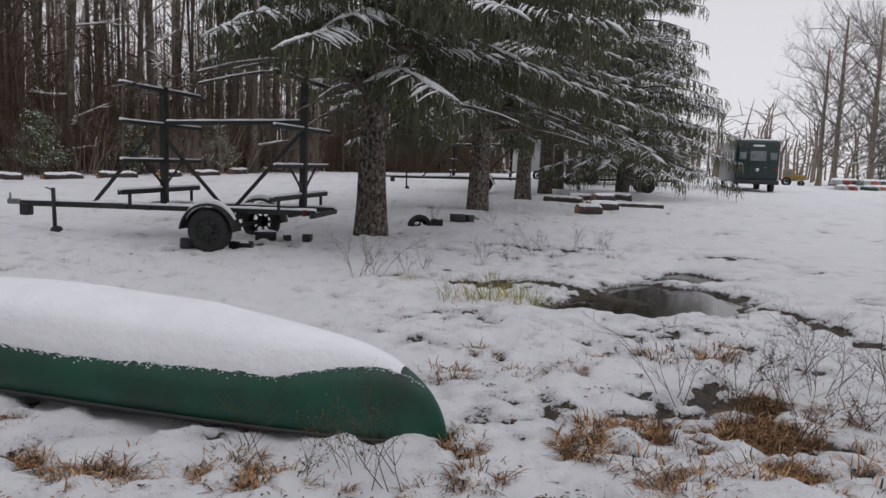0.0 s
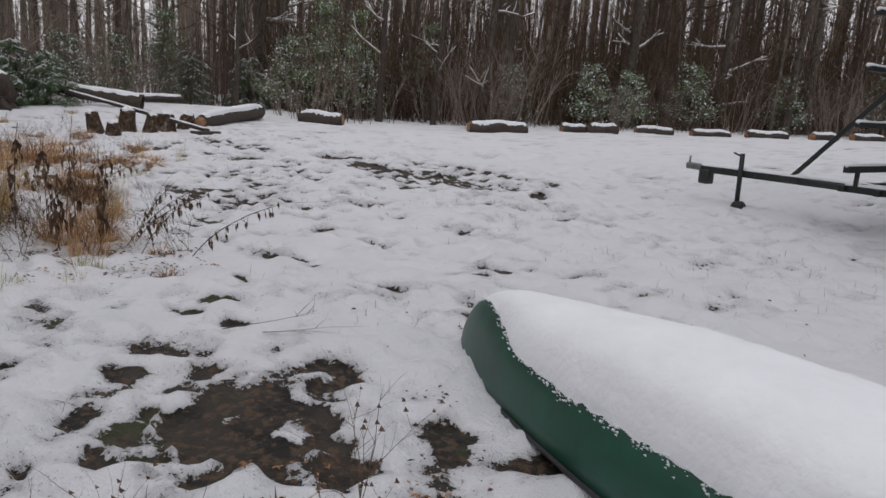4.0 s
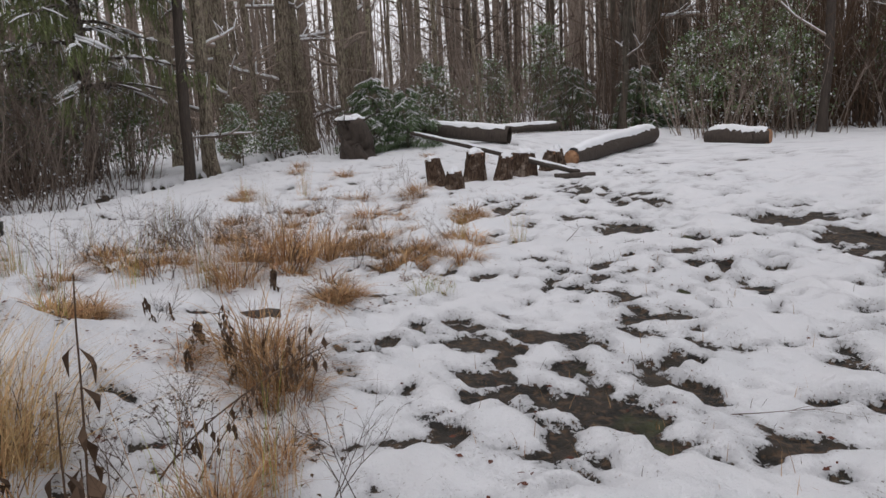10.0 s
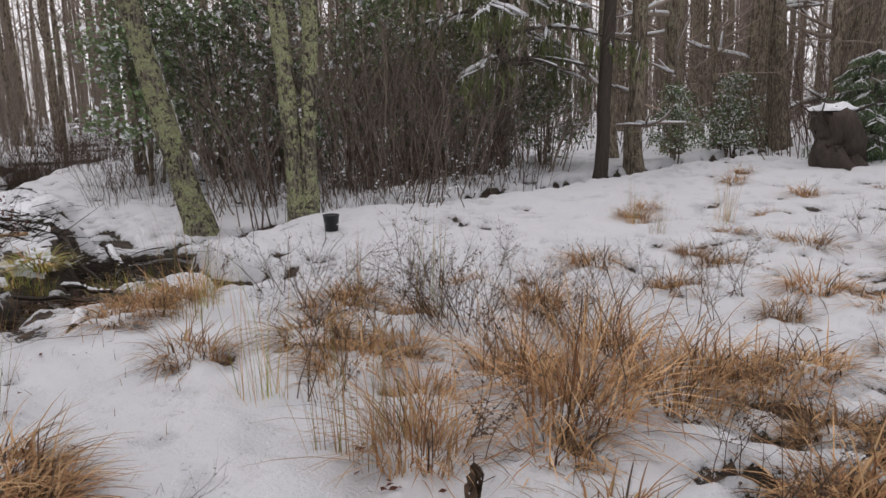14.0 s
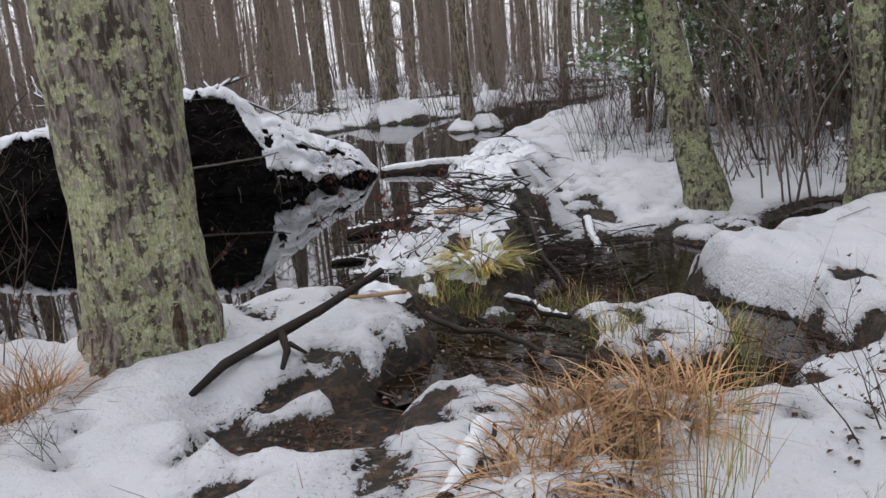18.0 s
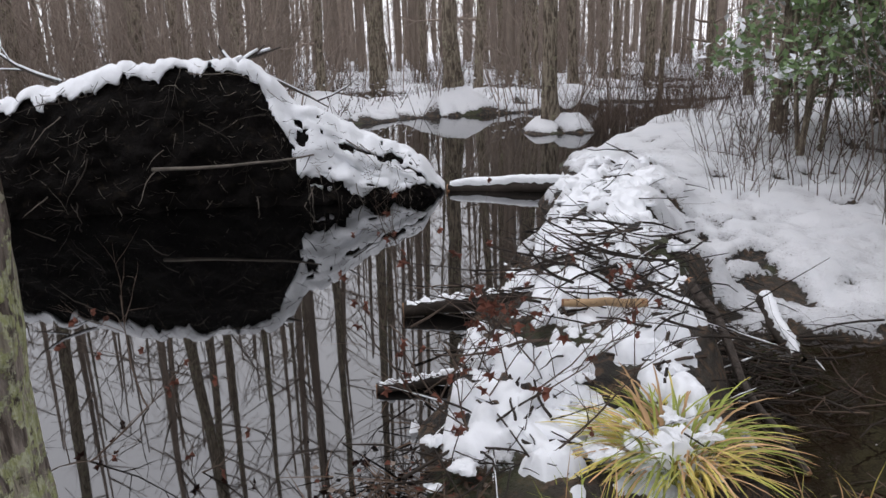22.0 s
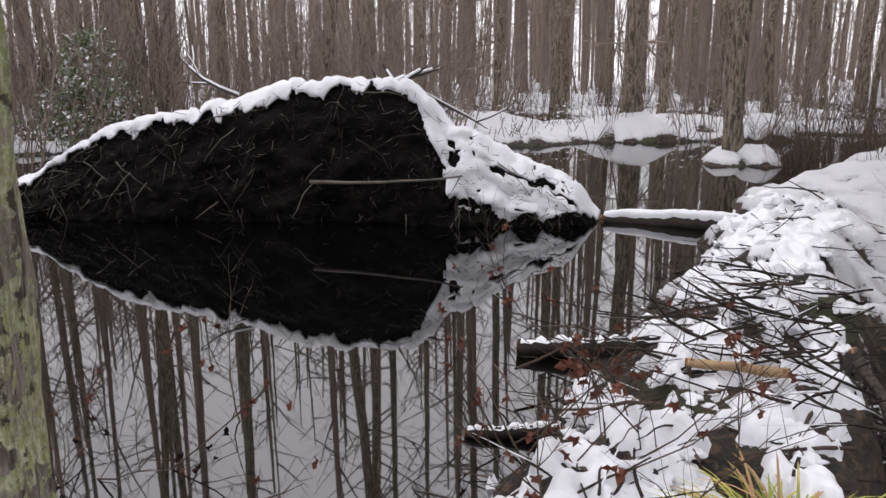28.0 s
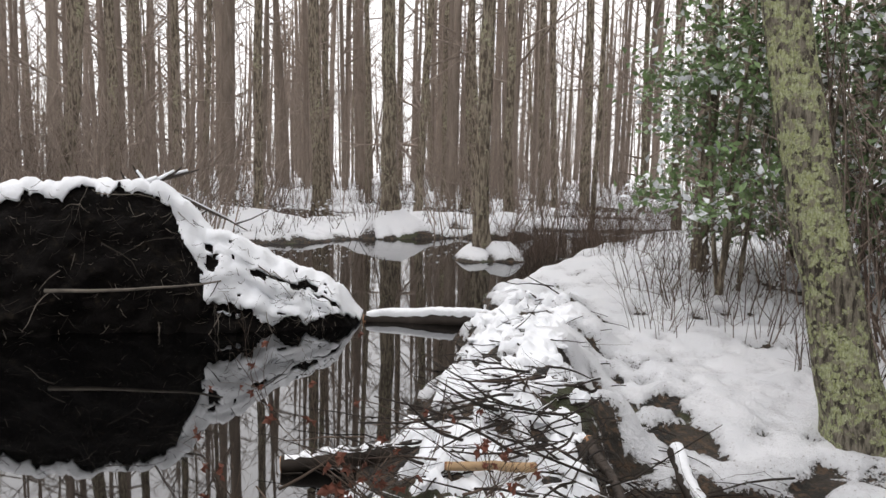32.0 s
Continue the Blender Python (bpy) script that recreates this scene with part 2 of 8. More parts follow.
MUD = [  # bare places: x, y, half sizes, strength
    (-4.85, 3.65, 0.75, 0.45, 1.3), (-4.1, 4.35, 0.3, 0.16, 1.2), (-5.2, 4.35, 0.25, 0.2, 0.9), (-3.4, 2.9, 0.6, 0.4, 0.5),
    (2.2, 7.9, 0.8, 0.5, 1.5), (3.0, 8.9, 0.6, 0.6, 1.3), (4.9, 11.9, 0.6, 0.3, 1.0), (1.0, 8.8, 1.0, 0.4, 0.7), (3.66, 7.6, 0.1, 0.6, 1.3), (3.75, 6.5, 0.14, 0.5, 1.4), (4.4, 8.7, 0.25, 0.2, 0.9), (1.93, 4.3, 0.3, 0.4, 0.5), (2.5, 12.2, 1.6, 0.7, 0.5), (1.7, 4.3, 0.8, 0.6, 0.5),
    (-8.1, 5.2, 0.12, 0.07, 1.1), (-7.81, 5.06, 0.1, 0.06, 1.2), (-7.9, 5.34, 0.08, 0.06, 1.2), (-7.27, 5.41, 0.08, 0.05, 1.2), (-13.13, 0.47, 0.07, 0.06, 2.6), (-13.29, 0.43, 0.06, 0.06, 2.6), (-13.17, 0.58, 0.05, 0.05, 2.3), (-13.4, 0.55, 0.06, 0.05, 2.6), (-13.6, 0.5, 0.06, 0.05, 2.6), (-13.62, 0.86, 0.05, 0.04, 2.2), (-6.42, 4.46, 0.08, 0.06, 1.6), (-6.22, 4.2, 0.08, 0.06, 1.6), (-5.89, 4.3, 0.08, 0.06, 1.6), (-6.81, 4.83, 0.07, 0.05, 1.5), (-6.0, 5.6, 0.2, 0.08, 0.9), (-7.2, 6.3, 0.14, 0.08, 1.0), (-4.0, 6.4, 0.4, 0.08, 1.0),
    (-11.0, 9.8, 1.2, 0.45, 0.9), (-12.3, 10.0, 1.2, 0.35, 0.7), (-10.3, 11.2, 1.1, 0.3, 1.0), (-15.3, 9.4, 1.4, 0.45, 0.95), (-15.3, 8.0, 1.0, 0.3, 0.8), (-13.1, 8.6, 1.0, 0.4, 0.8),
    (-10.9, 7.3, 0.9, 0.5, 0.25), (-10.0, 6.4, 0.8, 0.55, 0.25), (-9.4, 6.9, 0.6, 0.45, 0.15), (-12.2, 7.3, 0.9, 0.4, 0.25),
    (-12.95, 1.65, 0.28, 0.32, 1.6), (-13.3, 1.55, 0.25, 0.15, 0.8), (-13.75, 1.35, 0.25, 0.25, 0.8), (-14.05, 1.55, 0.4, 0.4, 1.3), (-14.4, 2.1, 0.3, 0.2, 1.2), (-15.25, 1.95, 0.2, 0.2, 1.0), (-14.85, 2.65, 0.15, 0.3, 1.5), (-14.7, 3.15, 0.15, 0.15, 1.4), (-15.16, 3.06, 0.15, 0.08, 1.0), (-14.64, 3.45, 0.2, 0.07, 1.0), (-12.57, 2.06, 0.12, 0.08, 1.6), (-15.45, 2.1, 0.2, 0.25, 0.6), (-16.8, -1.1, 0.25, 0.2, 1.0), (-17.05, -1.45, 0.15, 0.1, 1.4), (-16.5, -0.7, 0.14, 0.1, 1.5), (-16.25, -0.95, 0.12, 0.08, 1.4), (-16.9, -0.35, 0.2, 0.1, 1.3), (-16.75, -1.6, 0.1, 0.2, 1.2),
    (-14.33, 0.72, 0.25, 0.16, 1.8), (-14.85, 0.32, 0.16, 0.26, 2.2), (-15.05, 0.05, 0.14, 0.2, 1.8), (-13.98, 0.5, 0.12, 0.12, 1.6), (-14.3, 1.15, 0.3, 0.2, 0.8), (-16.0, 1.75, 0.35, 0.12, 1.0), (-15.9, 0.75, 0.15, 0.2, 1.0), (-17.3, 0.1, 0.25, 0.15, 1.0),
    (-16.16, 2.23, 0.3, 0.2, 0.6), (-11.8, 4.2, 0.9, 0.6, 0.3), (-20.4, 2.3, 1.0, 0.3, 0.7), (-3.4, 11.5, 1.2, 1.0, 0.55), (-9.2, 10.2, 1.2, 0.3, 0.6), (-8.0, 9.4, 1.0, 0.25, 0.5), (-14.2, 10.8, 1.0, 0.3, 0.6), (-6.5, 7.6, 0.9, 0.2, 0.45),
]


def snow_amount(x, y, z=None):
    """Above 0 the ground is snowed over, below 0 it is bare."""
    x, y = np.asarray(x, float), np.asarray(y, float)
    s = 0.66 + 0.20 * vn(x, y, 1.6, 21) + 0.30 * vn(x, y, 0.5, 22) + 0.42 * vn(x, y, 0.2, 23)
    s = s + 0.40 * vn(x, y, 0.11, 32) + 0.28 * vn(x, y, 0.06, 33)
    way = smooth(-5, -8, x) * smooth(13, 10, y) * smooth(4.6, 5.8, y)
    s = s - 0.17 * way * smooth(-12.3, -11.3, x) + way * (0.34 * vn(x, y, 0.23, 28) + 0.42 * vn(x, y, 0.12, 29) + 0.2 * vn(x, y, 0.07, 38))
    s = s - 0.12 * smooth(-1.0, 0.6, x) * smooth(14, 10, y)
    s = s + 0.08 * smooth(-8.6, -7.2, x)
    bare = np.zeros(np.shape(x))
    for cx, cy, rx, ry, w in MUD:
        bare = bare + w * np.exp(-(((x - cx) / rx) ** 2 + ((y - cy) / ry) ** 2))
    s = s - bare + np.minimum(bare, 1.2) * (0.6 * vn(x, y, 0.3, 24) + 0.75 * vn(x, y, 0.14, 25))
    if z is not None:
        lvl = np.where(y < shore(x) + 0.15, POND, -9)
        s = np.where(z < lvl + 0.035, np.minimum(s, (z - lvl - 0.02) * 12), s)
        s = np.where((np.hypot(x - 2.8, y - 9.0) < 3.2) & (z < PUDDLE + 0.02), np.minimum(s, (z - PUDDLE - 0.012) * 10), s)
        d, _ = near_line(x, y, STREAM)
        dam, _ = near_line(x, y, [(-14.2, 0.2, 0), (-15.25, -0.8, 0), (-16.8, -2.7, 0), (-17.7, -3.6, 0)])
        s = s - (0.25 + 0.85 * smooth(-16.7, -15.9, x)) * smooth(0.75, 0.35, dam) + smooth(0.9, 0.4, dam) * 0.4 * vn(x, y, 0.16, 27)
        st = np.where(d < 1.6, stream_level(x, y), -9)
        d2, _ = near_line(x, y, RILL)
        d3, bed = near_line(x, y, DITCH)
        st = np.where((d3 < 0.8) & (d > 1.0), bed + 0.08, st)
        wet = smooth(0.95, 0.35, np.minimum(np.minimum(d, d2), d3))
        s = s - 0.08 * wet + wet * (0.5 * vn(x, y, 0.19, 34) + 0.35 * vn(x, y, 0.09, 35))
        s = np.where(z < st + 0.05, np.minimum(s, (z - st - 0.02) * 16), s)
        d, _ = near_line(x, y, POINT)
        s = s + 0.22 * smooth(0.32, 0.18, d)
    return s


# ---------------- mesh builder ----------------
class Shape:
    """Collects vertices and faces of one mesh."""

    def __init__(self):
        self.v, self.f, self.m = [], [], []

    def add(self, verts, faces, mat=0):
        n = len(self.v)
        self.v.extend(map(tuple, verts))
        self.f.extend([tuple(i + n for i in f) for f in faces])
        self.m.extend([mat] * len(faces))
        return self

    def tube(self, pts, radii, sides=6, mat=0, cap=True, twist=0.0, wob=None):
        pts = [Vector(p) for p in pts]
        n = len(pts)
        if not hasattr(radii, "__len__"):
            radii = [radii] * n
        rows, up = [], None
        for i, p in enumerate(pts):
            d = (pts[min(i + 1, n - 1)] - pts[max(i - 1, 0)])
            d = d.normalized() if d.length > 1e-9 else Vector((0, 0, 1))
            if up is None:
                up = Vector((1, 0, 0)) if abs(d.x) < 0.8 else Vector((0, 1, 0))
            a = (up - d * up.dot(d)).normalized()
            b = d.cross(a)
            up = a
            for k in range(sides):
                th = 2 * math.pi * k / sides + twist * i
                r = radii[i] * (wob(th, i) if wob else 1)
                rows.append(p + a * (r * math.cos(th)) + b * (r * math.sin(th)))
        faces = [(i * sides + k, i * sides + (k + 1) % sides, (i + 1) * sides + (k + 1) % sides, (i + 1) * sides + k) for i in range(n - 1) for k in range(sides)]
        if cap and sides > 2:
            faces += [tuple(reversed(range(sides))), tuple(range((n - 1) * sides, n * sides))]
        return self.add(rows, faces, mat)

    def box(self, c, s, m=None, mat=0, bevel=0.0):
        hx, hy, hz = s[0] / 2, s[1] / 2, s[2] / 2
        b = min(bevel, hx * 0.9, hy * 0.9, hz * 0.9)
        m = m or Matrix()
        if b <= 0:
            vs = [(x * hx, y * hy, z * hz) for z in (-1, 1) for y in (-1, 1) for x in (-1, 1)]
            fs = [(0, 2, 3, 1), (4, 5, 7, 6), (0, 1, 5, 4), (2, 6, 7, 3), (0, 4, 6, 2), (1, 3, 7, 5)]
        else:
            bm = bmesh.new()
            bmesh.ops.create_cube(bm, size=1)
            for v in bm.verts:
                v.co = Vector((v.co.x * s[0], v.co.y * s[1], v.co.z * s[2]))
            bmesh.ops.bevel(bm, geom=list(bm.edges), offset=b, segments=2, affect="EDGES", profile=0.5)
            bm.verts.index_update()
            vs = [tuple(v.co) for v in bm.verts]
            fs = [tuple(v.index for v in f.verts) for f in bm.faces]
            bm.free()
        return self.add([m @ Vector(v) + Vector(c) for v in vs], fs, mat)

    def mesh(self, name, mats, smooth_faces=True):
        me = bpy.data.meshes.new(name)
        me.from_pydata(self.v, [], self.f)
        for m in mats:
            me.materials.append(m)
        if len(mats) > 1:
            me.polygons.foreach_set("material_index", self.m)
        me.polygons.foreach_set("use_smooth", [smooth_faces] * len(self.f))
        me.update()
        return me


def part(name, shape, mats, parent=None, label="", smooth_faces=True, m=None):
    """One mesh object, under a thing or a part where parent is given."""
    mats = mats if isinstance(mats, (list, tuple)) else [mats]
    me = shape if isinstance(shape, bpy.types.Mesh) else shape.mesh(name, mats, smooth_faces)
    ob = new(name, me)
    if parent:
        ob.parent = parent
    if m is not None:
        ob.matrix_basis = m
    if label:
        ob["label"] = label
    if name in ("branchwork", "root_hair", "foliage", "snow_dust", "branch_snow", "limb_snow"):
        tagged(ob, kind="stuff")
    return ob


def thing(name, m, label, category, group="", kind=""):
    ob = new(name)
    ob.matrix_basis = m
    ob.empty_display_size = 0.1
    return tagged(ob, label, category, group, kind)


# ---------------- materials ----------------
def material(name, color, rough=0.8, metal=0.0, var=0.25, scale=8.0, bump=0.2, bscale=40.0, stretch=(1, 1, 1), second=None, second_scale=3.0, second_amt=0.5, edge=0.08, rand=0.0, spec=0.5, bdist=0.01, contrast=0.0):
    """Procedural paint: a base colour with variation at two scales, an optional second colour in patches, and bump."""
    mat = bpy.data.materials.new(name)
    mat.use_nodes = True
    nt = mat.node_tree
    N, L = nt.nodes, nt.links
    b = N["Principled BSDF"]
    b.inputs["Roughness"].default_value = rough
    b.inputs["Metallic"].default_value = metal
    b.inputs["Specular IOR Level"].default_value = spec
    tc = N.new("ShaderNodeTexCoord")
    mp = N.new("ShaderNodeMapping")
    mp.inputs["Scale"].default_value = stretch
    L.new(tc.outputs["Object"], mp.inputs["Vector"])
    n1 = N.new("ShaderNodeTexNoise")
    n1.inputs["Scale"].default_value = scale
    n1.inputs["Detail"].default_value = 6
    n1.inputs["Roughness"].default_value = 0.65
    L.new(mp.outputs[0], n1.inputs["Vector"])
    ramp = N.new("ShaderNodeMapRange")
    ramp.inputs["From Min"].default_value, ramp.inputs["From Max"].default_value = 0.3, 0.7
    ramp.inputs["To Min"].default_value, ramp.inputs["To Max"].default_value = 1 - var, 1 + var
    L.new(n1.outputs["Fac"], ramp.inputs["Value"])
    col = N.new("ShaderNodeMix")
    col.data_type, col.blend_type = "RGBA", "MULTIPLY"
    col.inputs["Factor"].default_value = 1
    col.inputs["A"].default_value = (*color, 1)
    L.new(ramp.outputs[0], col.inputs["B"])
    last = col.outputs["Result"]
    if contrast:
        fr = N.new("ShaderNodeTexNoise")
        fr.inputs["Scale"].default_value, fr.inputs["Detail"].default_value = bscale * 0.7, 4
        L.new(mp.outputs[0], fr.inputs["Vector"])
        rf = N.new("ShaderNodeMapRange")
        rf.interpolation_type = "SMOOTHSTEP"
        rf.inputs["From Min"].default_value, rf.inputs["From Max"].default_value = 0.40, 0.54
        rf.inputs["To Min"].default_value = 1 - contrast
        L.new(fr.outputs["Fac"], rf.inputs["Value"])
        mf = N.new("ShaderNodeMix")
        mf.data_type, mf.blend_type = "RGBA", "MULTIPLY"
        mf.inputs["Factor"].default_value = 1
        L.new(last, mf.inputs["A"])
        L.new(rf.outputs[0], mf.inputs["B"])
        last = mf.outputs["Result"]
    if second:
        n2 = N.new("ShaderNodeTexNoise")
        n2.inputs["Scale"].default_value = second_scale
        n2.inputs["Detail"].default_value = 5
        n2.inputs["Roughness"].default_value = 0.7
        L.new(tc.outputs["Object"], n2.inputs["Vector"])
        r2 = N.new("ShaderNodeMapRange")
        r2.interpolation_type = "SMOOTHSTEP"
        r2.inputs["From Min"].default_value, r2.inputs["From Max"].default_value = 1 - second_amt - edge, 1 - second_amt + edge
        L.new(n2.outputs["Fac"], r2.inputs["Value"])
        mx = N.new("ShaderNodeMix")
        mx.data_type = "RGBA"
        L.new(r2.outputs[0], mx.inputs["Factor"])
        L.new(last, mx.inputs["A"])
        c2 = N.new("ShaderNodeMix")
        c2.data_type, c2.blend_type = "RGBA", "MULTIPLY"
        c2.inputs["Factor"].default_value = 1
        c2.inputs["A"].default_value = (*second, 1)
        L.new(ramp.outputs[0], c2.inputs["B"])
        L.new(c2.outputs["Result"], mx.inputs["B"])
        last = mx.outputs["Result"]
    if rand:
        gi = N.new("ShaderNodeNewGeometry")
        oi = N.new("ShaderNodeObjectInfo")
        ad = N.new("ShaderNodeMath")
        L.new(gi.outputs["Random Per Island"], ad.inputs[0])
        L.new(oi.outputs["Random"], ad.inputs[1])
        rr = N.new("ShaderNodeMapRange")
        rr.inputs["From Max"].default_value = 2
        rr.inputs["To Min"].default_value, rr.inputs["To Max"].default_value = 1 - rand, 1 + rand
        L.new(ad.outputs[0], rr.inputs["Value"])
        m3 = N.new("ShaderNodeMix")
        m3.data_type, m3.blend_type = "RGBA", "MULTIPLY"
        m3.inputs["Factor"].default_value = 1
        L.new(last, m3.inputs["A"])
        L.new(rr.outputs[0], m3.inputs["B"])
        last = m3.outputs["Result"]
    L.new(last, b.inputs["Base Color"])
    if bump:
        n3 = N.new("ShaderNodeTexNoise")
        n3.inputs["Scale"].default_value = bscale
        n3.inputs["Detail"].default_value = 5
        L.new(mp.outputs[0], n3.inputs["Vector"])
        bp = N.new("ShaderNodeBump")
        bp.inputs["Strength"].default_value = bump
        bp.inputs["Distance"].default_value = bdist
        L.new(n3.outputs["Fac"], bp.inputs["Height"])
        L.new(bp.outputs[0], b.inputs["Normal"])
    return mat


SNOW = material("snow", (0.83, 0.85, 0.88), rough=0.75, var=0.05, scale=3, bump=0.35, bscale=28, bdist=0.02, spec=0.3)
SNOW_CRUST = material("snow_crust", (0.83, 0.85, 0.88), rough=0.75, var=0.06, scale=6, bump=0.6, bscale=45, bdist=0.02, spec=0.3, second=(0.10, 0.075, 0.05), second_scale=9, second_amt=0.33, edge=0.03)
# darker bark copy for the north woods, their dimmer light put into the colour
BARK_SHADED = material("shaded_bark", (0.115, 0.098, 0.08), rough=0.95, var=0.4, scale=5, bump=0.8, bscale=9, stretch=(5, 5, 0.8), bdist=0.03, second=(0.18, 0.17, 0.14), second_scale=2.2, second_amt=0.4, edge=0.12, rand=0.4, spec=0.1, contrast=0.4)
# flat grey-brown for distant trunks, with the mist put into the colour
BARK_HAZED = material("hazed_far_bark", (0.25, 0.205, 0.17), rough=0.95, var=0.3, scale=3, bump=0, stretch=(3, 3, 0.5), rand=0.4, spec=0.05)
BARK_DARK = material("wet_dark_bark", (0.05, 0.038, 0.03), rough=0.8, var=0.4, scale=6, bump=0.8, bscale=10, stretch=(5, 5, 0.8), bdist=0.02, rand=0.2)
BARK_SPRUCE = material("spruce_bark", (0.12, 0.098, 0.08), rough=0.95, var=0.5, scale=14, bump=1.0, bscale=20, stretch=(1.4, 1.4, 0.7), bdist=0.04, second=(0.22, 0.20, 0.175), second_scale=13, second_amt=0.45, edge=0.04, contrast=0.65)
TWIG = material("brown_twigs", (0.115, 0.086, 0.069), rough=0.9, var=0.3, scale=6, bump=0, rand=0.5, spec=0.1)
TWIG_GREY = material("grey_twigs", (0.27, 0.22, 0.185), rough=0.9, var=0.3, scale=6, bump=0, rand=0.4, spec=0.1)
NEEDLE = material("spruce_needles", (0.125, 0.132, 0.082), rough=0.7, var=0.35, scale=2.0, bump=0, rand=0.5, spec=0.2)
NEEDLE_OLIVE = material("pine_needles", (0.14, 0.165, 0.07), rough=0.7, var=0.35, scale=2.0, bump=0, rand=0.5, spec=0.2)
HOLLY = material("holly_leaves", (0.14, 0.215, 0.085), rough=0.4, var=0.3, scale=3, bump=0, rand=0.5, spec=0.5)
DRY = material("dry_grass", (0.49, 0.315, 0.168), rough=0.9, var=0.3, scale=4, bump=0, rand=0.5, spec=0.15)
DRY_RED = material("russet_grass", (0.33, 0.178, 0.092), rough=0.9, var=0.3, scale=4, bump=0, rand=0.5, spec=0.15)
GREEN = material("green_sedge", (0.26, 0.30, 0.06), rough=0.6, var=0.35, scale=5, bump=0, rand=0.5, spec=0.3, second=(0.50, 0.40, 0.11), second_scale=4, second_amt=0.45)
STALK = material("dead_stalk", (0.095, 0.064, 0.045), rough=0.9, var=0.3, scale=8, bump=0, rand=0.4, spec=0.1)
LEAF = material("russet_leaf", (0.13, 0.045, 0.028), rough=0.7, var=0.3, scale=20, bump=0, rand=0.4, spec=0.3)
WETWOOD = material("wet_black_wood", (0.034, 0.027, 0.022), rough=0.75, spec=0.2, var=0.4, scale=9, bump=0.5, bscale=25, bdist=0.01, rand=0.4)
PALEWOOD = material("peeled_wood", (0.36, 0.24, 0.13), rough=0.7, var=0.3, scale=8, stretch=(1, 1, 1), bump=0.4, bscale=30)
STUMPBARK = material("reddish_stump_bark", (0.098, 0.066, 0.048), rough=0.95, var=0.45, scale=9, bump=0.9, bscale=18, stretch=(4, 4, 0.7), bdist=0.03, second=(0.27, 0.22, 0.18), second_scale=4, second_amt=0.42, spec=0.1, contrast=0.5)
CUTWOOD = material("cut_wood", (0.36, 0.20, 0.11), rough=0.85, var=0.35, scale=14, bump=0.4, bscale=40, second=(0.22, 0.10, 0.05), second_scale=10, second_amt=0.45)
PEAT = material("black_peat", (0.0075, 0.0065, 0.006), rough=0.95, var=0.5, scale=7, bump=1.0, bscale=16, bdist=0.06, second=(0.02, 0.016, 0.012), second_scale=9, second_amt=0.38, spec=0.1)
ROOT = material("grey_root", (0.14, 0.12, 0.10), rough=0.9, var=0.4, scale=10, bump=0, rand=0.5)
CANOE = material("green_hull", (0.007, 0.072, 0.044), rough=0.42, var=0.25, scale=2.5, bump=0.08, bscale=9, bdist=0.01, second=(0.016, 0.03, 0.022), second_scale=1.6, second_amt=0.40, edge=0.18)
RUBBER = material("tyre_rubber", (0.022, 0.022, 0.023), rough=0.75, var=0.3, scale=15, bump=0.3, bscale=50)
FRAME = material("dark_green_frame_paint", (0.014, 0.018, 0.016), rough=0.6, var=0.4, scale=9, bump=0.2, bscale=40, second=(0.06, 0.045, 0.035), second_scale=7, second_amt=0.36)
GALV = material("grey_steel", (0.20, 0.21, 0.21), rough=0.5, metal=0.7, var=0.3, scale=12, bump=0.1)
BLACKPL = material("black_plastic", (0.018, 0.018, 0.02), rough=0.5, var=0.2, scale=10, bump=0.1)


